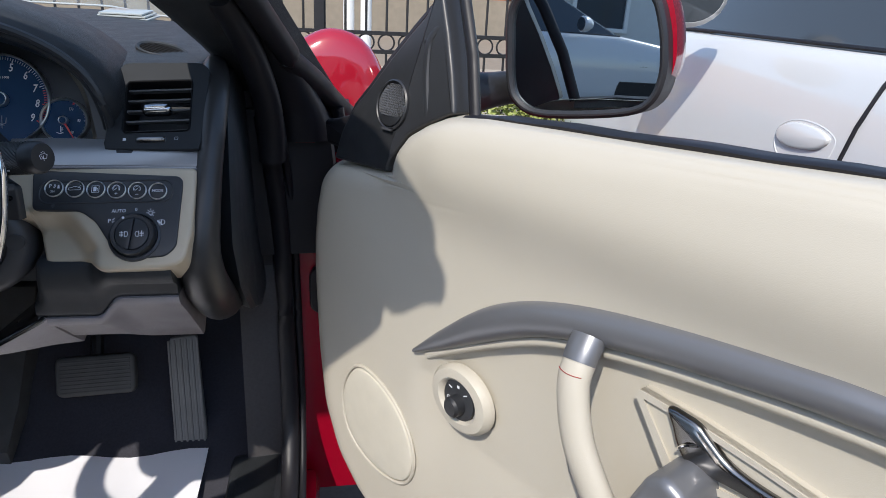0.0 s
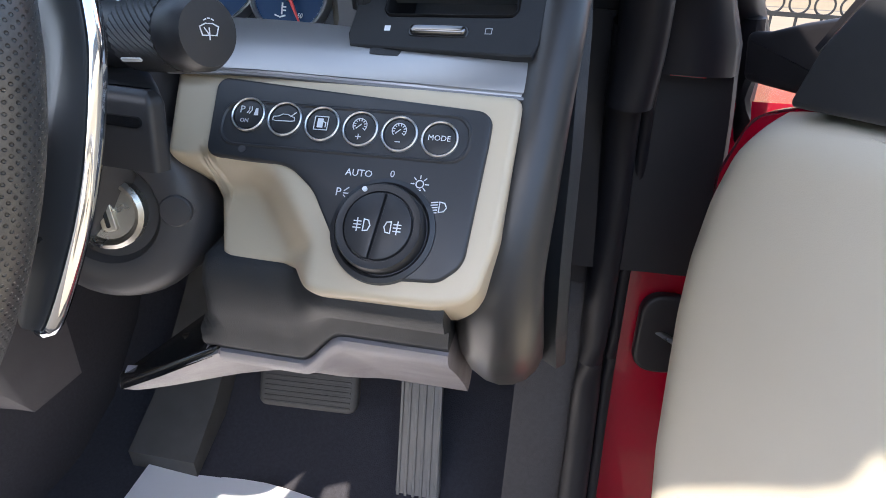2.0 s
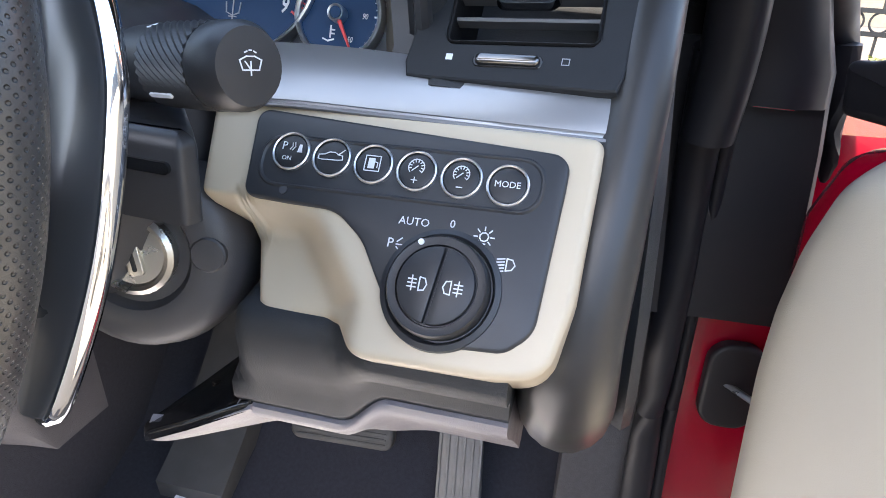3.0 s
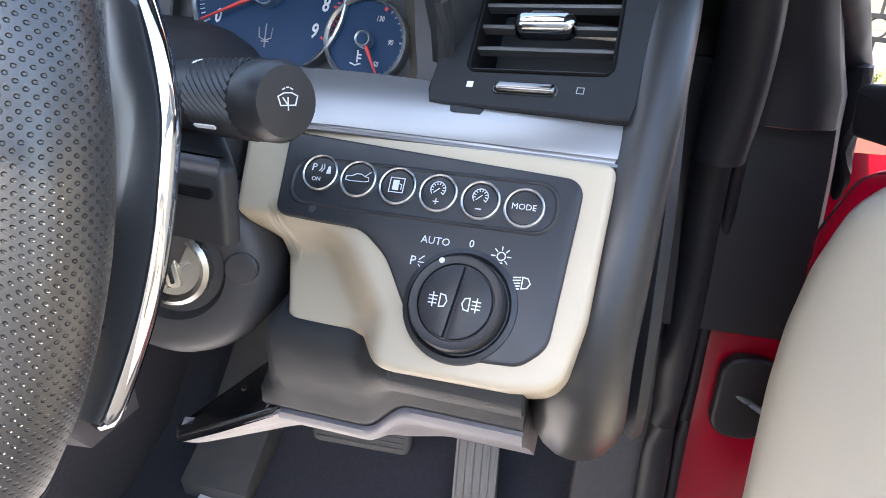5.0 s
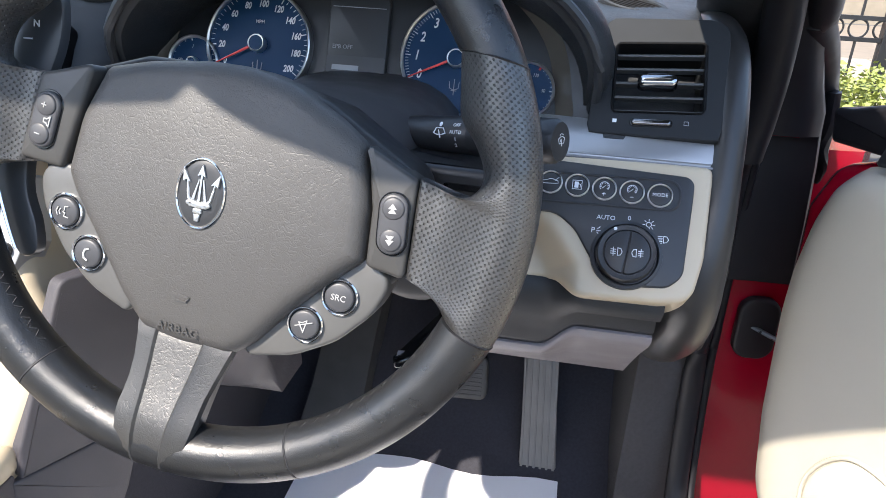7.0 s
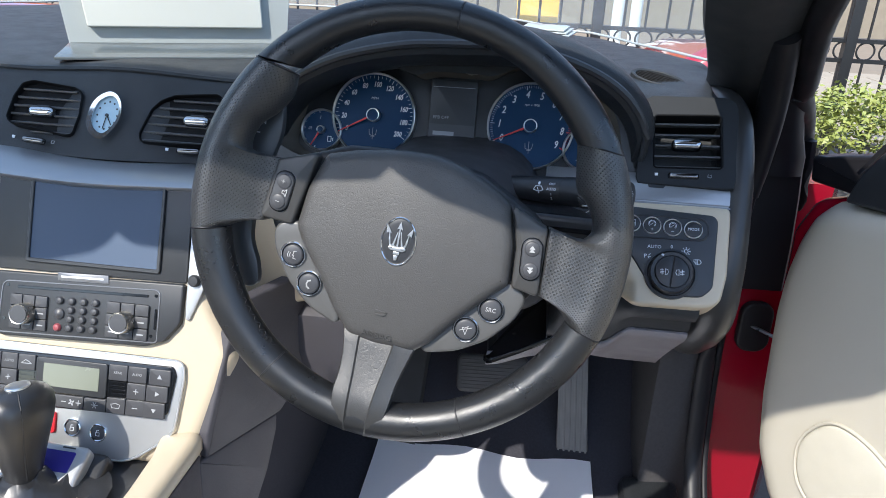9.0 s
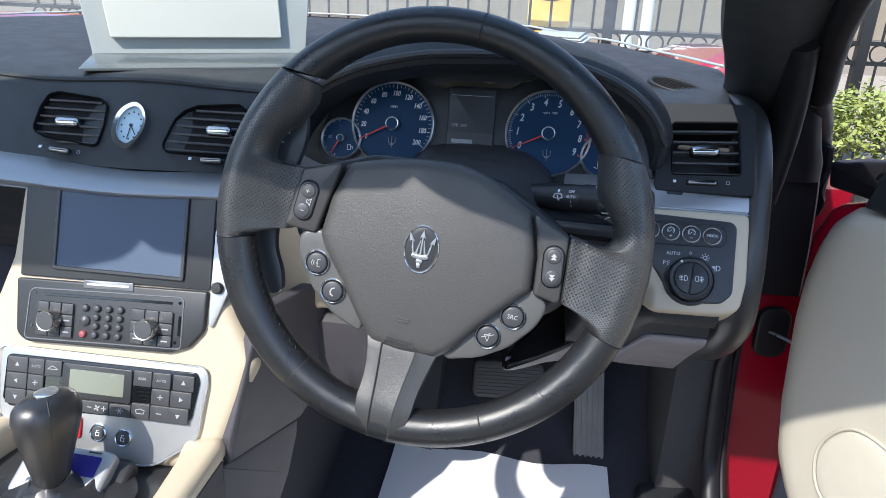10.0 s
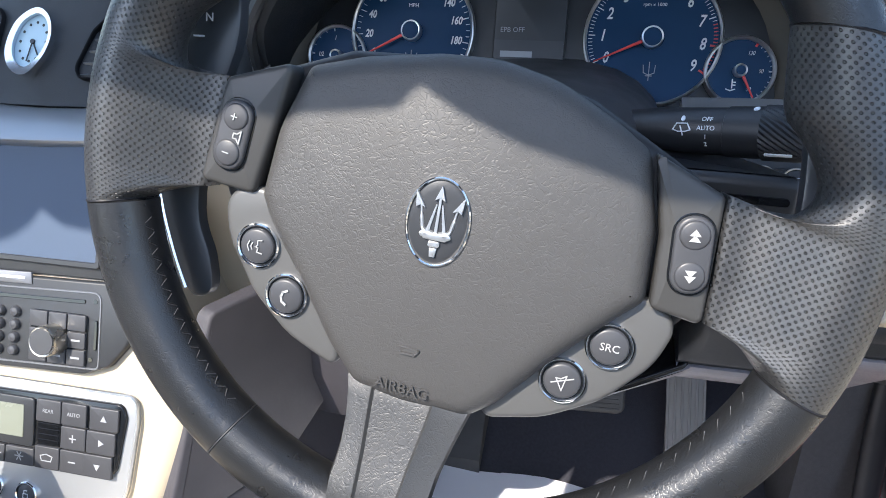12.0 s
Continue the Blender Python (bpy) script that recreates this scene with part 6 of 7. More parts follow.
    tw = part("tweeter", lathe([(.0275, -.002), (.0272, .003), (.0255, .0045), (.0245, .0035), (.0242, .0), (0, -.001)], 36), DARK, d, "round tweeter with a metal mesh", at=m)
    chord = [(.0235 * math.cos(radians(a)), .0235 * math.sin(radians(a))) for a in range(205, 336, 10)]
    part("chin", plate(chord, .0, .0046, .002, 2), DARK, tw, "smooth chin under the mesh")
    # domed mesh: a hexagonal web with a hole in each cell
    mesh = bmesh.new()
    grow = .0030
    for i in range(-9, 10):
        for j in range(-9, 10):
            x, y = grow * (i + .5 * (j % 2)), grow * .866 * j
            if math.hypot(x, y) < .0232 and y > -.0105:
                z = .0015 + .0062 * (1 - (math.hypot(x, y) / .0245) ** 2)
                ring = [[mesh.verts.new((x + r * math.cos(k * math.pi / 3 + .5236), y + r * math.sin(k * math.pi / 3 + .5236), z - dz)) for k in range(6)] for r, dz in ((.00174, 0), (.00112, 0), (.00105, .0008))]
                for a, b in zip(ring, ring[1:]):
                    for k in range(6):
                        mesh.faces.new((a[k], a[(k + 1) % 6], b[(k + 1) % 6], b[k]))
    part("mesh", mesh, GREYMETAL, tw, "perforated metal mesh", smooth=False)
    part("maker_bar", strokes([[(-.008, -.0265), (.008, -.0265)]], .0022, .003, .0050), BUTTON, tw)
    # speaker
    sp = curve_loop([(.040, -.052), (.014, -.097), (.027, -.148), (.080, -.170), (.140, -.160), (.163, -.128), (.156, -.091), (.125, -.060), (.078, -.044)], 5)
    lp = sp if area_sign(sp) > 0 else sp[::-1]
    s = part("speaker", plate(sp, -.006, .0035, .003, 3, .002), MESH_CREAM, d, "oval cream speaker grille")
    part("speaker_rim", tube([(p.x, p.y, .0015) for p in inset(lp, -.003)], .0022, 8, closed=True), CREAM, s)
    # mirror control
    m = Matrix.Translation((.238, .006, .0))
    k = part("mirror_control_surround", lathe([(1, -.5), (1, .05), (.9, .45), (.66, .55), (.58, .35), (.55, -.3), (0, -.3)], 44), CREAM, d, "raised cream surround", at=m @ Matrix.Diagonal((.045, .037, .012, 1)))
    part("mirror_control", lathe([(.0228, -.004), (.0226, .0035), (.021, .0045), (0, .0045)], 36), PANEL, d, "round black mirror control", at=m)
    part("mirror_knob", lathe([(.0115, .004), (.0110, .014), (.0085, .0165), (0, .017)], 28), DARK, d, "small black knob", at=m @ Matrix.Translation((.001, -.004, 0)))
    part("control_marking", join(plate(rect(-.0016, .0145, .0016, .0175), .0045, .0049, 0), strokes([[(-.0145 + .0018 * math.cos(a), -.002 + .0022 * math.sin(a)) for a in (0, 1.05, 2.1, 3.14, 4.2, 5.25, 6.29)]], .0006, .0045, .0049), strokes([[(.009, .010), (.013, .012)], [(-.010, .011), (-.014, .012)]], .001, .0045, .0049)), WHITE, d, at=m)
    # grey sweep above the armrest
    up = curve_loop([(.160, .032), (.205, .074), (.262, .120), (.318, .1487), (.384, .169), (.464, .184), (.542, .1940), (.60, .199), (.75, .201), (1.12, .188)], 6, False)
    lo = curve_loop([(.164, .028), (.215, .055), (.270, .087), (.325, .1165), (.37, .1335), (.430, .1480), (.500, .1600), (.602, .172), (.75, .175), (1.12, .162)], 6, False)
    rings = []
    n = len(up)
    for i, (p, q) in enumerate(zip(up, lo)):
        s2 = min(1, i / 12) * 1.0
        h = .007 + .008 * s2
        ring = []
        for a in range(0, 181, 15):
            f = (1 - math.cos(radians(a))) / 2
            w = p.lerp(q, f)
            ring.append((w.x, w.y, -.010 + h * math.sin(radians(a)) ** .8 + .010))
        ring += [(q.x, q.y, -.02), (p.x, p.y, -.02)]
        rings.append(ring)
    bm = bmesh.new()
    skin(bm, rings)
    part("grey_strip", bm, GREYMETAL, d, "satin grey trim sweep")
    # cream ledge under the sweep
    led = curve_loop([(.180, .028), (.225, .055), (.285, .088), (.335, .1120), (.385, .1275), (.450, .1410), (.530, .1530), (.62, .1605), (.75, .165), (1.12, .152)], 6, False)
    part("ledge", tube([(p.x, p.y + .004, -.003) for p in led], .006, 10), CREAM, d, "cream ledge")
    # pull strap
    path = curve_loop([(.395, .150, .012), (.3970, .132, .024), (.4000, .112, .031), (.4145, .075, .036), (.437, .04, .036), (.465, .0, .032), (.49, -.04, .02)], 5, False)
    part("pull_strap", tube(path[4:], [.0145] * len(path[4:]), 18, flat=.75, up=(0, 0, 1)), CREAM, d, "stitched cream leather pull handle")
    part("strap_ferrule", tube(path[:6], [.0148, .0150, .0152, .0152, .0150, .0147], 18, flat=.8, up=(0, 0, 1)), GREYMETAL, d, "satin metal ferrule")
    pm = path[7]
    part("strap_stitch", tube([pm + Vector((.0148 * math.cos(a), .002, .0112 * math.sin(a))) for a in (math.pi * (.22 + .56 * j / 14) for j in range(15))], .0004, 5), REDSTITCH, d, "red stitch line")
    # inner handle in its recess
    rec = fillet([(.437, .1215), (.489, .1190), (.538, .1130), (.61, .102), (.61, .086), (.53, .077), (.486, .069), (.478, .064)], [.002, .03, .04, .01, .01, .03, .006, .003])
    part("handle_recess", ring_plate(rec, [Vector(((p.x - .52) * .955 + .522, (p.y - .096) * .86 + .0965)) for p in rec], -.012, .0040, .0014), CREAM, d, "raised cream edge of the handle recess")
    part("recess_floor", plate(rec, -.006, .0006, 0), CREAM, d)
    blade = curve_loop([(.468, .122), (.482, .1225), (.4945, .1205), (.5035, .1145), (.522, .1034), (.551, .0984), (.600, .097), (.600, .089), (.534, .0868), (.506, .0858), (.490, .0868), (.4805, .0960), (.474, .1090)], 4)
    part("inner_handle", plate(blade, .002, .0085, .004, 3, .0035, rings=5), DARKCHROME, d, "dark chrome inner door handle")
    part("handle_fold", tube(curve_loop([(.4835, .0965, .0105), (.489, .1035, .0120), (.4985, .1080, .0115)], 5, False), [.0012] * 11, 6), CHROME, d, "bright fold across the handle")
    # armrest pocket
    rings = []
    for i in range(12):
        u = .535 + .565 * i / 11
        rings.append([(u, .02 - .03, -.01), (u, .028, .01), (u, .020, .05), (u, -.01, .065), (u, -.10, .06), (u, -.16, .02), (u, -.17, -.01)])
    bm = bmesh.new()
    skin(bm, rings)
    part("armrest", bm, CREAM, d, "cream door armrest")
    part("switch_plate", plate(fillet([(.466, .050), (.480, .084), (.496, .094), (.512, .086), (.53, .03), (.50, -.01), (.455, -.01)], .012), .0, .046, .008), GREYMETAL, d, "satin grey switch plate")


door()


def door_mirror():
    m = frame_of((1.025, .204, .892), (.7219, -.6919, 0), (-.69, -.72, .02))
    d = thing("door_mirror", "red door mirror with a black rim on the open door", "door mirror", m)
    loop = curve_loop([(-.010, .094), (-.009, .055), (-.005, .022), (.004, .003), (.027, -.0065), (.075, -.0025), (.128, .0075), (.1475, .0195), (.1543, .041), (.1520, .066), (.1460, .090), (.1350, .112), (.110, .124), (.06, .124), (.010, .118)], 5)
    lp = loop if area_sign(loop) > 0 else loop[::-1]
    part("rim", ring_plate(inset(lp, -.0085), inset(lp, -.0005), -.03, .007, .003), DARK, d, "black mirror rim")
    part("glass", plate(inset(lp, -.002), -.006, .0, .0005, 1), MIRROR, d, "dusty mirror glass")
    rings = []
    for z, s in ((-.012, 1.04), (-.030, 1.05), (-.06, .98), (-.085, .80), (-.10, .55), (-.105, .2)):
        rings.append([(.072 + (p.x - .072) * s * .99 + .008, .058 + (p.y - .058) * s * .95 + .012, z) for p in lp])
    bm = bmesh.new()
    skin(bm, rings)
    part("housing", bm, RED, d, "glossy red mirror shell")
    a = local_frame(m, [(.950, .228, .893), (.980, .226, .895), (1.010, .246, .897), (1.060, .246, .905)])
    part("arm", tube(a, [.024, .023, .020, .018], 14, flat=.95), DARK, d, "black mirror arm")


door_mirror()


# ---- car body ----
def body():
    b = thing("convertible", "red open-top car body with black screen pillars", "car")
    # inner pillar trim and outer seal, from the dash corner up to the header
    inner = [(.675, .47, .855), (.679, .395, .912), (.652, .30, .962), (.625, .22, 1.0), (.585, .06, 1.075), (.555, -.10, 1.15), (.525, -.28, 1.225)]
    outer = [(.86, .56, .80), (.835, .44, .845), (.795, .33, .92), (.755, .21, 1.002), (.725, .06, 1.085), (.697, -.10, 1.165), (.670, -.30, 1.245)]
    ci, co = curve_loop(inner, 4, False), curve_loop(outer, 4, False)
    inner_v, outer_v = [Vector(v) for v in inner], [Vector(v) for v in outer]
    rings = []
    for p, q in zip(ci, co):
        mid = p.lerp(q, .55)
        f = (q - p)
        nrm = Vector((-.55, -.75, -.35)).normalized()
        rings.append([p, p.lerp(q, .08) + nrm * .018, p.lerp(q, .3) + nrm * .034, p.lerp(q, .55) + nrm * .032, p.lerp(q, .66) + nrm * .018, p.lerp(q, .70) + nrm * .010, q.lerp(p, .14) - nrm * .002, q.lerp(p, .14) - nrm * .03, p.lerp(q, .4) - nrm * .06])
    bm = bmesh.new()
    skin(bm, rings)
    part("screen_pillar", bm, DASH, b, "black leather screen pillar trim")
    nrm = Vector((-.55, -.75, -.35)).normalized() * .006
    run = [p.lerp(q, .84) + nrm for p, q in zip(inner_v, outer_v)][:1:-1]
    run += [Vector(v) for v in ((.768, .330, .918), (.798, .386, .886), (.836, .470, .836), (.862, .530, .806))]
    part("pillar_seal", tube(curve_loop(run, 6, False), .015, 12), RUBBER, b, "black rubber pillar seal")
    # mirrored far pillar
    bm = bmesh.new()
    skin(bm, [[Vector((-v[0], v[1], v[2])) for v in r] for r in rings])
    part("screen_pillar", bm, DASH, b)
    # unseen header slab, its rear outline shaped to cast the shadows on hub and door
    rear = [(.0, -.300), (.15, -.298), (.175, -.296), (.190, -.284), (.205, -.298), (.225, -.310), (.28, -.326), (.36, -.328), (.44, -.326), (.49, -.327), (.535, -.332), (.57, -.338), (.590, -.337), (.601, -.326), (.608, -.319), (.615, -.335), (.630, -.346), (.656, -.353), (.667, -.361), (.676, -.369), (.685, -.366), (.686, -.350), (.685, -.330), (.693, -.318), (.698, -.303), (.695, -.275), (.690, -.235), (.688, -.20), (.68, -.13), (.66, -.07)]
    front = [(.45, -.055), (.0, -.02)]
    loop = rear + front + [(-x, y) for x, y in front[:1]] + [(-x, y) for x, y in rear[:0:-1]]
    part("header_rail", plate(loop, 1.235, 1.262, .004, 2), DASH, b, "black windscreen header, unseen slab shaped for its shadow")
    # door opening: seal, dark inner panel, red hinge post
    seal = curve_loop([(.738, .352, .84), (.742, .372, .79), (.746, .392, .74), (.750, .402, .68), (.752, .408, .60), (.754, .408, .50), (.756, .398, .42), (.757, .378, .35), (.757, .33, .300), (.757, .26, .280), (.757, .15, .275), (.757, -.7, .275)], 5, False)
    part("opening_seal", tube(seal, .0135, 14, flat=.8), RUBBER, b, "black rubber door-opening seal")
    part("opening_seal", tube([p + Vector((.0185, .010, 0)) for p in seal], .0055, 10), RUBBER, b, "narrow outer lip of the seal")
    bm = bmesh.new()
    skin(bm, [[(x, .425 + .02 * (x - .74), z) for x in (.772, .80, .83, .87)] + [(.87, .60, z), (.772, .60, z)] for z in (.20, .40, .635)])
    part("hinge_post", bm, RED, b, "red painted hinge post")
    bm = bmesh.new()
    skin(bm, [[(.80, .470, z), (.90, .485, z), (.925, .53, z), (.925, .72, z), (.80, .72, z)] for z in (.20, .60, .74, .772)])
    part("wing_jamb", bm, RED, b, "red painted rear edge of the front wing")
    bm = bmesh.new()
    skin(bm, [[(.79, .455, z), (.846, .462, z), (.858, .48, z), (.858, .72, z), (.79, .72, z)] for z in (.7725, .790, .806, .812)])
    part("cowl_seal", bm, RUBBER, b, "black seal between wing and screen pillar")
    part("hinge_slot", box(.774, .3945, .8000, .800, .402, .8016), RED, b, "red gap above the post cover")
    part("flap", tube(curve_loop([(.832, .436, .842), (.838, .440, .80), (.842, .440, .765), (.8445, .445, .742)], 4, False), [.012, .012, .012, .012, .011, .011, .010, .010, .008, .007, .005, .004, .002], 8, flat=.6), RUBBER, b, "black rubber flap beside the post")
    bm = bmesh.new()
    skin(bm, [[(.70, .398, z), (.745, .400, z), (.79, .404, z), (w - .004, .406, z), (w, .412, z), (w, .60, z), (.70, .60, z)] for z, w in ((.6355, .836), (.70, .834), (.77, .829), (.815, .824), (.838, .815), (.842, .800))])
    part("post_cover", bm, RUBBER, b, "black upper post cover")
    bm = bmesh.new()
    skin(bm, [[(.690, .405, z), (.745, .412, z), (.7715, .425, z), (.7715, .60, z), (.690, .60, z)] for z in (.615, .70, .80, .90)])
    part("post_lining", bm, RUBBER, b, "black lining beside the post")
    bm = bmesh.new()
    skin(bm, [[(.688, .405, z), (.716, .408, z), (.7715, .425, z), (.7715, .60, z), (.688, .60, z)] for z in (.20, .35, .50, .6145)])
    part("lower_lining", bm, KICK, b, "dark grey carpeted lining beside the footwell")
    rings = []
    for z, xl, xr, y in ((.8020, .742, .826, .394), (.825, .742, .823, .389), (.850, .738, .812, .378), (.885, .732, .796, .352), (.925, .720, .778, .314), (.965, .705, .764, .268)):
        w = xr - xl
        rings.append([(xl, y + .020, z), (xl + .10 * w, y + .002, z), (xl + .35 * w, y - .008, z), (xl + .65 * w, y - .008, z), (xl + .90 * w, y + .002, z), (xr, y + .020, z), (xr, y + .09, z), (xl, y + .09, z)])
    bm = bmesh.new()
    skin(bm, rings)
    part("pillar_foot", bm, RUBBER, b, "black cover at the foot of the screen pillar", angle=60)
    foot = curve_loop([(.708, .225, .985), (.729, .285, .930), (.742, .332, .870), (.746, .356, .820), (.7450, .366, .782)], 5, False)
    part("pillar_gaiter", tube(foot, [.015 + .0025 * min(1, k / 10) for k in range(len(foot))], 20, flat=.85), RUBBER, b, "thick rubber end of the pillar seal")
    m = frame_of((.809, .420, .572), (1, 0, 0), (.05, -1, .05))
    part("check_boot", plate(rect(-.020, -.038, .026, .038, .018, 6), -.002, .009, .004, 3), RUBBER, b, "black rubber door-check boot", at=m)
    part("door_check", tube([(.806, .415, .575), (.845, .385, .568)], .004, 8, flat=.5), STEEL, b, "steel door check strap")
    bm = box(.70, -.9, .12, .80, .42, .255, .02)
    part("sill", bm, RED, b, "red painted sill")
    bm = box(.66, -.9, .20, .752, .424, .285, .015)
    part("sill_trim", bm, DASH, b, "black sill trim")
    # wing and bonnet
    rings = []
    for y, xs in ((.60, .0), (.75, .0), (.95, .01), (1.15, .015), (1.4, .0), (1.6, -.04), (1.8, -.12)):
        prof = [(-.95 + xs, .45), (-.94 + xs, .74), (-.905 + xs, .885), (-.83 + xs, .922), (-.745, .88), (-.68, .815), (-.35, .78), (0, .785), (.35, .78), (.68, .815), (.745, .88), (.83 - xs, .922), (.912 - xs, .885), (.955 - xs, .76), (.965 - xs, .45)]
        drop = .07 * max(0.0, y - .65) + (.0 if y < 1.3 else .22 * (y - 1.3) ** 2 / .25)
        rings.append([(x, y + .34, z - drop * (1 if z > .5 else 0)) for x, z in curve_loop(prof, 4, False)])
    bm = bmesh.new()
    skin(bm, rings, close=False)
    end = [q for q in rings[0] if q[0] > .66] + [(.66, rings[0][0][1], .45)]
    for s in (1, -1):
        loops = []
        for k, dy in ((1, 0), (.985, -.010), (.95, -.020), (.87, -.030), (.70, -.038), (.40, -.044), (.1, -.046)):
            loops.append([(s * (.80 + (x - .80) * k), y + dy, .74 + (z - .74) * k) for x, y, z in end])
        skin(bm, loops)
    part("bonnet", bm, BONNET_RED, b, "glossy red bonnet and wings")
    for s in (1, -1):
        part("shut_line", tube([(s * (.795 + .012 * k), .94 + .075 * k, .9105 - .07 * max(0.0, .025 + .075 * k) + .0015 * k) for k in range(8)], .0025, 6), RUBBER, b, "dark bonnet shut line")
    # windscreen
    rings = []
    for i in range(21):
        x = -.62 + 1.24 * i / 20
        k = (x / .62) ** 2
        fy, fz = lerp_keys(SCREEN_FOOT, abs(x * 1.13))
        rings.append([(x * 1.13, fy, fz), (x * 1.0, .32 - .23 * k, 1.08 - .03 * k), (x * .92, -.215 - .03 * k, 1.262 - .03 * k)])
    bm = bmesh.new()
    skin(bm, rings, close=False)
    w = part("windscreen", bm, GLASS, b, "curved clear windscreen")
    w.visible_shadow = False
    edge = []
    for i in range(41):
        x = -.70 + 1.40 * i / 40
        fy, fz = lerp_keys(SCREEN_FOOT, abs(x))
        edge.append((x, fy - .006, fz + .002))
    part("screen_edge", tube(edge, .0020, 8), SYMBOL, b, "pale bead along the foot of the windscreen")
    part("scuttle", box(-.66, .98, .80, .66, 1.10, .875), DARK, b, "black scuttle panel")


body()


# ---- footwell ----
def footwell():
    f = thing("footwell_carpet", "dark carpet of the driver's footwell", "carpet", kind="structure")
    rings = []
    for y, z in ((-.9, .235), (-.2, .235), (.1, .24), (.30, .250), (.45, .262), (.53, .30), (.60, .38), (.66, .50), (.70, .66)):
        rings.append([(-.85, y, z - .05), (-.85, y, z), (.15, y, z), (.30, y, z), (.72, y, z), (.72, y, z - .05)])
    bm = bmesh.new()
    skin(bm, rings)
    part("floor_mat_carpet", bm, CARPET, f)
    rings = []
    for y, z0, z1, x0, x1 in ((.46, .262, .29, .232, .318), (.52, .29, .335, .236, .318), (.58, .37, .41, .24, .32), (.63, .48, .50, .25, .33)):
        rings.append([(x0, y, z0 - .03), (x1, y, z0 - .03), (x1, y - .012, z1), (x0, y - .012, z1)])
    bm = bmesh.new()
    skin(bm, rings)
    part("foot_rest", bm, PEDAL, f, "dark rubber footrest")


footwell()


def pedals():
    m = frame_of((.440, .512, .385), (1, .0, .05), (0, -.92, .39))
    b = thing("brake_pedal", "wide black rubber brake pedal with ribs", "pedal", m, group="pedals")
    part("pad", plate(rect(-.062, -.033, .062, .033, .012, 5), -.014, .0, .006, 3), PEDAL, b, "ribbed rubber pad")
    for k in range(9):
        part("rib", plate(rect(-.054, -.027 + .0062 * k, .054, -.0245 + .0062 * k, .0008), -.001, .0007, .0003, 1), PEDAL, b)
    part("arm", tube([(0, .01, -.01), (-.005, .10, -.05), (-.01, .25, -.03)], .010, 8), DARK, b)
    m = frame_of((.580, .500, .335), (1, 0, .12), (0, -.93, .36))
    g = thing("accelerator_pedal", "worn grey ribbed accelerator pedal", "pedal", m, group="pedals")
    part("pad", plate(fillet([(-.030, -.105), (.026, -.105), (.030, .11), (-.014, .11)], .006), -.012, .0, .003), ALU_PEDAL, g, "worn grey pad")
    for k in range(6):
        x = -.022 + .0092 * k
        part("rib", plate(fillet([(x - .0018 - .003, -.100), (x + .0018 - .003, -.100), (x + .0018 + .006, .105), (x - .0018 + .006, .105)], .0005), -.001, .0018, .0006, 1), ALU_PEDAL, g)


pedals()


def floor_paper():
    p = thing("paper_floor_mat", "white protective paper sheet lying on the carpet", "paper mat")
    rings = []
    for i in range(13):
        y = -.15 + (.455 + .15) * i / 12
        rings.append([(.255 + (.363) * k / 12, y + (.004 * math.sin(k * .6)), .262 + .004 * math.sin(k * 1.1 + i * .7) + (.006 if i == 12 else 0)) for k in range(13)])
    bm = bmesh.new()
    skin(bm, rings, close=False)
    ret = bmesh.ops.extrude_face_region(bm, geom=bm.faces[:])
    bmesh.ops.translate(bm, verts=[v for v in ret["geom"] if isinstance(v, bmesh.types.BMVert)], vec=(0, 0, .0008))
    part("sheet", bm, PAPER, p)


floor_paper()


def placard():
    m = frame_of((-.142, .348, .9195), (.912, .411, .008), (.018, -.06, .99))
    p = thing("display_stand", "grey acrylic leaflet stand on top of the dashboard", "leaflet stand", m)
    part("foot", plate(rect(.0, -.104, .28, .0, .002), -.002, .001, .0008), ACRYLIC, p, "smoky acrylic foot")
    lean = Matrix.Rotation(radians(78), 4, "X")
    part("back", plate(fillet([(.0, .0), (.28, .0), (.315, .30), (-.036, .30)], .003), -.002, .002, .001), PLACARD, p, "pale grey upright panel", at=lean)
    part("fold_line", tube([(.0, .0, .001), (.28, .0, .001)], .0016, 6), WHITE, p, "bright folded edge")
    part("front_pocket", plate(fillet([(.026, .020), (.248, .020), (.243, .20), (.006, .20)], .003), .004, .014, .002), LEAFLET, p, "pale leaflet in the pocket", at=lean)
    q = thing("display_card", "folded glossy card on the dash top", "card", frame_of((.480, .790, .9330), (.93, -.37, 0), (-.05, -.15, 1)))
    for k in range(3):
        part("sheet", plate(rect(-.05 + .004 * k, -.02, .05 - .006 * k, .02, .001), .004 * k, .004 * k + .0025, .0008), PLACARD, q, at=Matrix.Rotation(radians(2 * k), 4, "Z"))


placard()


def seat():
    s = thing("driver_seat", "cream leather driver's seat", "car seat", pose(.37, -.72, .30))
    part("cushion", plate(rect(-.24, -.02, .24, .42, .08), 0, .17, .05, 4, .01), CREAM, s, "cream seat cushion")
    part("backrest", plate(rect(-.24, 0, .24, .62, .10), -.06, .06, .05, 4, .01), CREAM, s, "cream backrest", at=Matrix.Translation((0, -.12, .12)) @ Matrix.Rotation(radians(112), 4, "X"))
    part("headrest", plate(rect(-.12, .62, .12, .78, .05), -.04, .04, .035, 4, .01), CREAM, s, "cream headrest", at=Matrix.Translation((0, -.12, .12)) @ Matrix.Rotation(radians(112), 4, "X"))


seat()


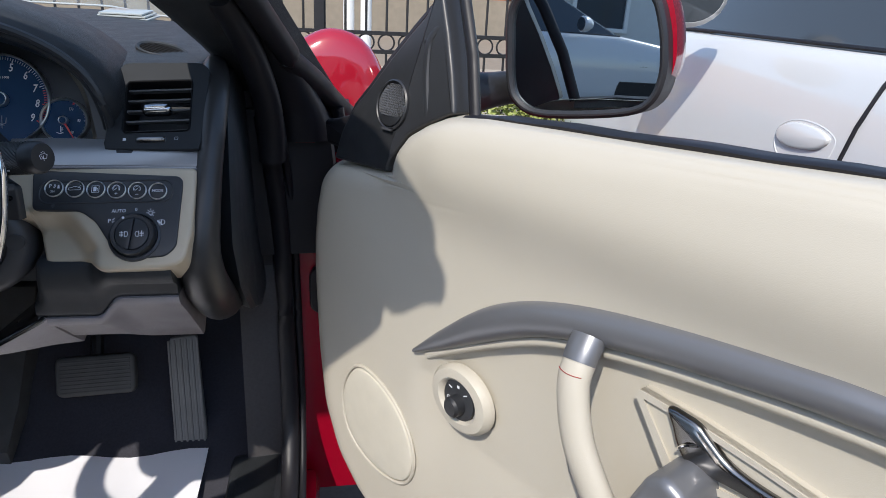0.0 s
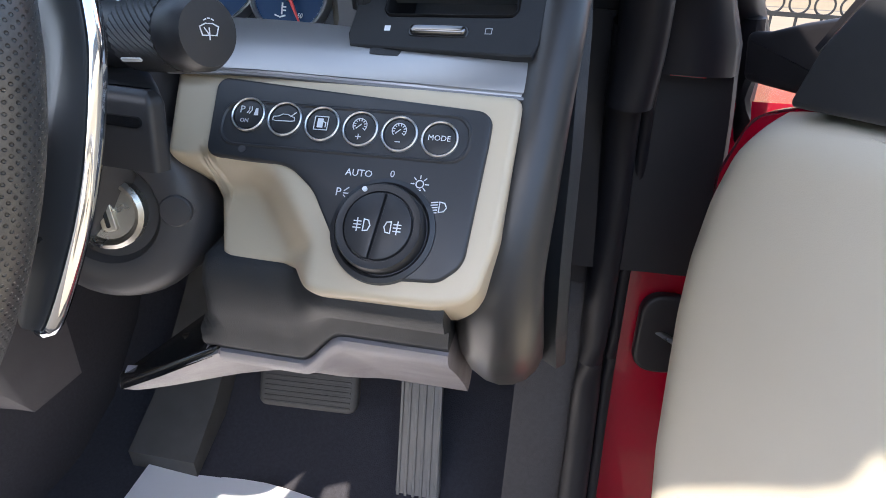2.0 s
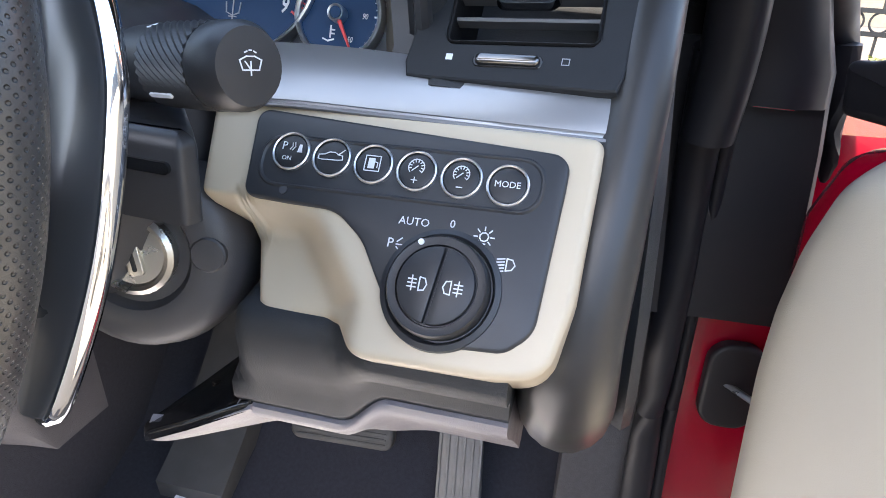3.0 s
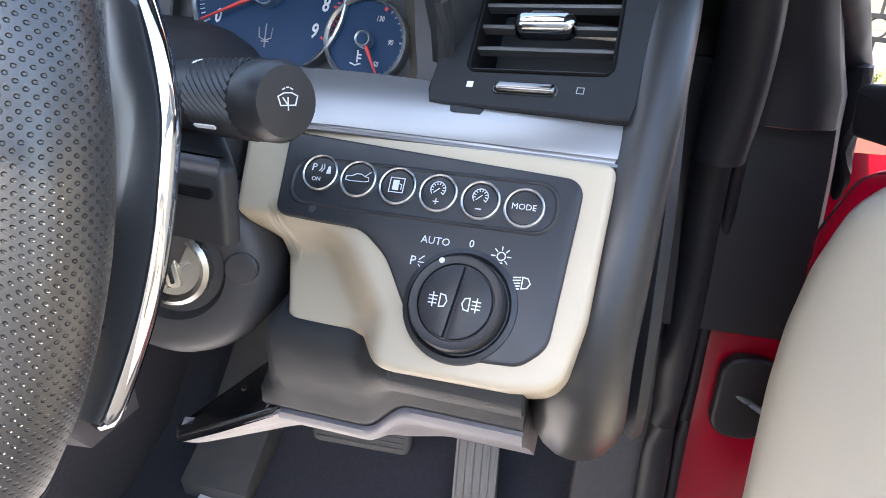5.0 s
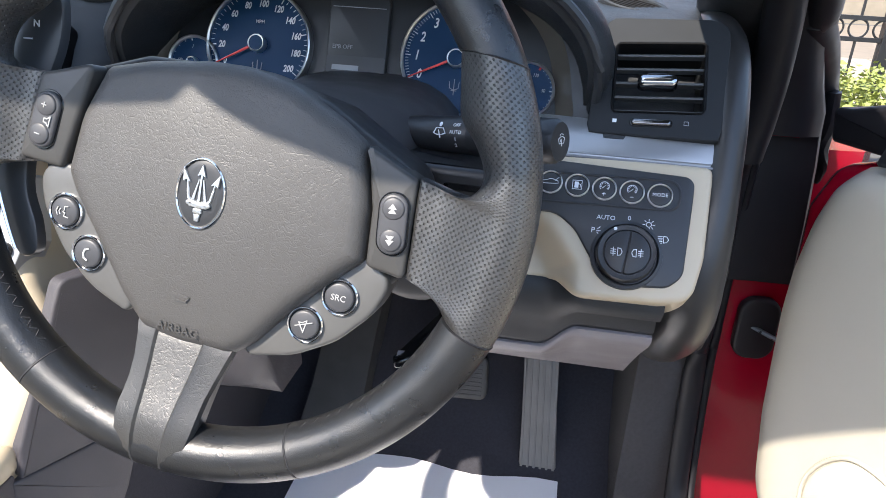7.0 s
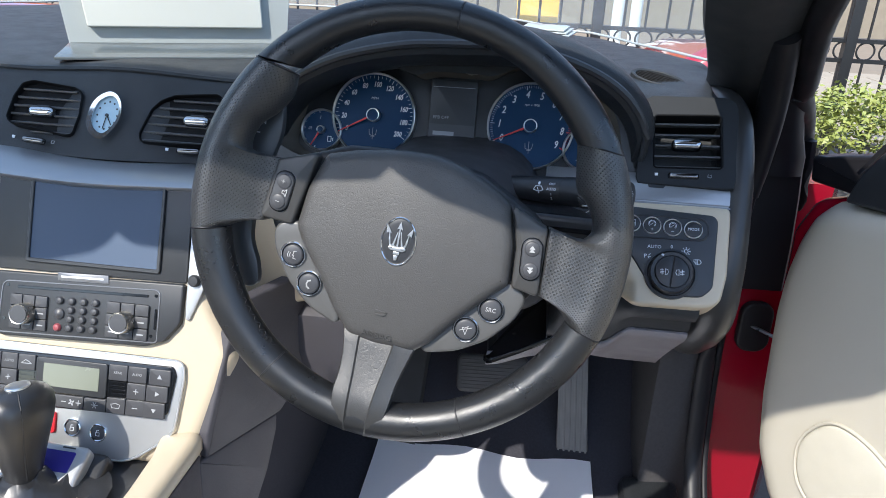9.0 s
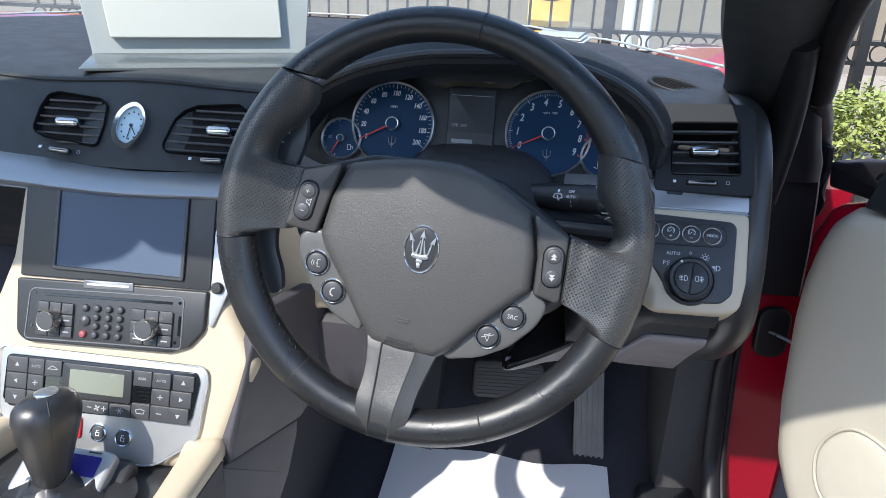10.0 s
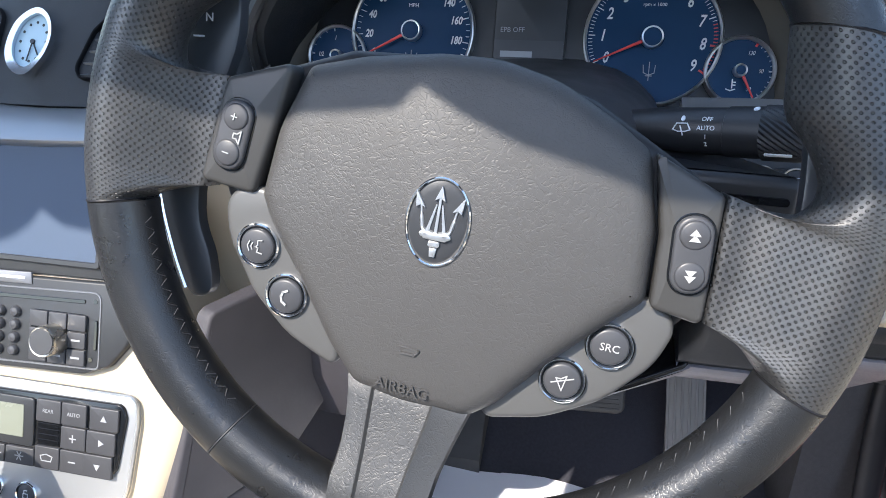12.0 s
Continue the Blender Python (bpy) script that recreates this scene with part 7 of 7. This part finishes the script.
# ---- outside ----
def ground():
    g = tagged(new("ground", mesh_of("ground", box(-60, -60, -.2, 60, 60, 0), TARMAC, False)), "grey forecourt tarmac", "ground", kind="structure")
    r = tagged(new("pavement", mesh_of("pavement", box(-40, 4.6, -.1, 40, 16, .03), PAVE, False)), "pale concrete pavement beyond the fence", "pavement", kind="structure")


ground()


def white_car():
    w = thing("parked_white_car", "white parked car with a flush door handle", "car", pose(1.86, .80, 0, 0, 0, 0))
    prof = [(.06, .18), (.015, .28), (.0, .45), (.0, .62), (.012, .74), (.035, .84), (.065, .905), (.10, .930)]
    rings = []
    for i in range(41):
        y = -2.3 + 4.3 * i / 40
        ex = .25 * max(0, (abs(y + .15) - 1.6) / .6) ** 2
        hood = max(0, (y - .95)) * .14
        rings.append([(x + ex * 1.0, y, z - (hood if z > .7 else 0)) for x, z in curve_loop([(a, c) for a, c in prof], 4, False)] + [(1.7, y, .93 - hood), (1.7, y, .18)])
    bm = bmesh.new()
    skin(bm, rings)
    part("side_body", bm, WHITECAR, w, "glossy white body side")
    # glasshouse
    rings = []
    for y, x, z in ((.95, .13, .94), (.60, .18, 1.12), (.2, .26, 1.34), (-.5, .30, 1.40), (-1.3, .28, 1.36), (-1.9, .18, 1.1), (-2.1, .14, .94)):
        rings.append([(.088, y, .925), (x - .02, y, z - .03), (x + .06, y, z), (1.5, y, z), (1.7, y, .925)])
    bm = bmesh.new()
    skin(bm, rings)
    part("side_glass", bm, CARGLASS, w, "dark tinted side glass")
    belt = [(.094, -2.1 + 3.05 * i / 20, .932) for i in range(21)]
    part("belt_trim", tube(belt, .006, 8), RUBBER, w, "black window trim")
    m = frame_of((.010, .030, .722), (0, -1, 0), (-1, 0, .16))
    cup = curve_loop([(-.098, .008), (-.080, .034), (-.030, .050), (.040, .048), (.092, .032), (.100, .008), (.088, -.030), (.060, -.048), (-.020, -.056), (-.080, -.030)], 4)
    cup = cup if area_sign(cup) > 0 else cup[::-1]
    bm = bmesh.new()
    skin(bm, [[(q.x, q.y, h) for q in inset(cup, d)] for d, h in ((-.003, -.006), (-.001, .0012), (.001, .0018), (.005, -.003), (.014, -.016), (.024, -.022))], caps=False)
    part("handle_cup", bm, WHITECAR, w, "recessed handle cup", at=m)
    part("handle_cup_floor", plate(inset(cup, .022), -.026, -.021, .001), WHITECAR, w, at=m)
    grip = [(-.090, .010), (-.076, .029), (-.030, .043), (.040, .041), (.084, .026), (.066, .004), (.030, -.008), (-.030, -.014), (-.074, -.008)]
    part("door_handle", plate(curve_loop(grip, 4), -.006, .010, .006, 3, .004), WHITECAR, w, "white grip flap", at=m)
    part("door_gap", tube([(-.002, -.098, .50), (.003, -.096, .69), (.0165, -.112, .785), (.043, -.126, .87), (.061, -.135, .905)], .0050, 6), RUBBER, w)
    part("mirror_shell", lathe([(.0, -.09), (.06, -.08), (.10, -.03), (.105, .02), (.09, .035)], 24), WHITECAR, w, "white mirror shell", at=frame_of((-.12, .42, 1.03), (1, 0, 0), (-.1, -1, 0)) @ Matrix.Diagonal((1, .8, 1, 1)))
    part("mirror_glass", plate(oval(0, 0, .088, .07), .03, .037, .002), CARGLASS, w, at=frame_of((-.12, .42, 1.03), (1, 0, 0), (-.1, -1, 0)))
    for y in (1.25, -1.6):
        t = part("tyre", lathe([(.20, -.1), (.30, -.1), (.325, -.07), (.325, .07), (.30, .1), (.20, .1)], 36), RUBBER, w, "black tyre", at=frame_of((.10, y, .325), (0, 1, 0), (-1, 0, 0)))
        part("rim", lathe([(.21, .06), (.19, .09), (.06, .07), (0, .08)], 24), SILVER, t)


white_car()


def fence():
    f = thing("railing_fence", "black iron railing with rings between the rails", "fence", pose(0, 4.0, 0))
    for z in (1.05, .745, .632, .12):
        part("rail", box(-8, -.012, z - .012, 8, .012, z + .012), FENCE, f)
    pick = bmesh.new()
    for z0, z1 in ((.03, .632), (.745, 1.05)):
        tube([(0, 0, z0), (0, 0, z1)], .008, 8, bm=pick)
    p0 = part("picket", pick, FENCE, f, at=Matrix.Translation((-3, 0, 0)))
    r0 = part("ring", tube([(.050 * math.cos(a), 0, .6885 + .050 * math.sin(a)) for a in (2 * math.pi * k / 20 for k in range(20))], .006, 6, up=(0, 1, 0), closed=True), FENCE, f, at=Matrix.Translation((-3, 0, 0)))
    for k in range(1, 52):
        for src in (p0, r0):
            o = new(src.name.split(".")[0], src.data)
            o.parent = f
            o.matrix_basis = Matrix.Translation((-3 + .128 * k - .006, 0, 0))
    for x in (.80, 2.27, -1.2, 4.2):
        part("post", box(x - .03, -.03, 0, x + .03, .03, 1.15), FENCE, f, "square black post")


fence()


def hedge():
    h = thing("shrub", "low yellow-green leafy hedge in front of the fence", "shrub", pose(2.3, 3.25, 0))
    rnd = random.Random(4)
    vs, fs = [], []
    for k in range(9000):
        x = rnd.uniform(-.85, 1.1)
        end = math.sqrt(max(0.0, 1 - max(0.0, (-.45 - x) / .42) ** 2))
        top = (.52 + .10 * smooth((x + .6) / .5) + .035 * math.sin(9 * x) + .025 * math.sin(23 * x + 1)) * (.45 + .55 * end)
        y = rnd.uniform(-1, 1)
        z = top * math.sqrt(max(.05, 1 - .55 * y * y)) * rnd.uniform(.12, 1.0) ** .35
        c = Vector((x + rnd.gauss(0, .015), y * .33 * (.5 + .5 * end) + rnd.gauss(0, .015), max(.03, z + rnd.gauss(0, .018))))
        q = Euler((rnd.uniform(-1.1, .7), rnd.uniform(-.9, .9), rnd.uniform(0, 6.3))).to_matrix()
        s = rnd.uniform(.014, .028)
        i = len(vs)
        for lx, ly, lz in ((-.45, 0, 0), (0, -.8, .12), (.45, 0, 0), (0, 1.0, -.1)):
            vs.append(c + q @ Vector((lx * s, ly * s, lz * s)))
        fs.append((i, i + 1, i + 2, i + 3))
    me = bpy.data.meshes.new("leaves")
    me.from_pydata([tuple(v) for v in vs], [], fs)
    me.materials.append(LEAF)
    o = new("leaves", me)
    o.parent = h
    o["kind"] = "stuff"
    for k in range(7):
        a, x = k * .9, -.6 + .25 * k
        part("stem", tube([(x, 0, 0), (x + .06 * math.cos(a), .08 * math.sin(a), .25), (x + .12 * math.cos(a), .15 * math.sin(a), .44)], [.012, .008, .004], 6), PEDAL, h)


hedge()


def street():
    b = thing("brick_building", "red brick building with a shop front across the street", "building", pose(0, 17, 0))
    part("wall", box(-25, 0, .9, 25, .4, 6), BRICK, b, "red brick wall")
    part("plinth", box(-25, -.05, 0, 25, .3, .9), PAVE, b, "stone plinth")
    for k in range(-6, 8):
        wd = part("window", box(k * 3.1 - .9, -.06, 1.0, k * 3.1 + .9, .1, 2.6), CARGLASS, b)
        part("window_frame", ring_plate(rect(-.95, -.85, .95, .85, .01), rect(-.85, -.75, .85, .75, .01), 0, .06, .004), WHITEPOST, wd, at=Matrix.Translation((k * 3.1, -.05, 1.8)) @ Matrix.Rotation(radians(90), 4, "X"))
    s = thing("yellow_notice", "yellow notice board on the fence", "sign", pose(.47, 4.25, 0))
    part("board", box(-.17, 0, .0, .10, .02, 1.15, .004), YELLOW, s)
    part("print_bar", plate(oval(-.03, .93, .08, .03), .0, .004, 0), PANEL, s, at=Matrix.Rotation(radians(90), 4, "X"))
    for x in (1.02, 1.15):
        p = thing("white_bollard", "white painted post behind the fence", "post", pose(x, 5.0, 0), group="white posts")
        part("shaft", tube([(0, 0, 0), (0, 0, 1.3)], .042, 14), WHITEPOST, p)


street()


def rear_house():
    b = thing("rendered_house", "pale rendered house behind the car", "house", pose(2.0, -14, 0))
    part("wall", box(-9, -4, 0, 9, 0, 6), RENDERWALL, b, "pale rendered wall")
    for x in (-5, -2, 2.0, 5.0):
        wd = part("window", box(x - .7, -.02, 1.0, x + .7, .05, 2.3), CARGLASS, b)
        part("window_frame", ring_plate(rect(-.75, -.7, .75, .7, .01), rect(-.65, -.6, .65, .6, .01), 0, .06, .004), WHITEPOST, wd, at=Matrix.Translation((x, .06, 1.65)) @ Matrix.Rotation(radians(-90), 4, "X"))


rear_house()
copy_thing(bpy.data.objects["rendered_house"], pose(-15, -5, 0, 0, 0, -90))
copy_thing(bpy.data.objects["parked_white_car"], pose(-5.6, -2.2, 0, 0, 0, 180))
copy_thing(bpy.data.objects["parked_white_car"], pose(-8.4, -2.6, 0, 0, 0, 172))
copy_thing(bpy.data.objects["driver_seat"], pose(-.37, -.72, .30))


def paving_slabs():
    """Single slabs on the stretch of pavement behind the railing."""
    base = bpy.data.objects["pavement"]
    rnd = random.Random(9)
    meshes = [mesh_of("slab", plate(rect(-.29, -.19, .29, .19, .006, 1), .0, .012 + .002 * k, .003, 1), SLAB, True) for k in range(3)]
    for j in range(11):
        for i in range(18):
            o = new("slab", meshes[rnd.randrange(3)])
            o.parent = base
            o.matrix_basis = Matrix.Translation((-1.6 + .6 * i + (.3 if j % 2 else 0), 4.85 + .4 * j, .03))


paving_slabs()
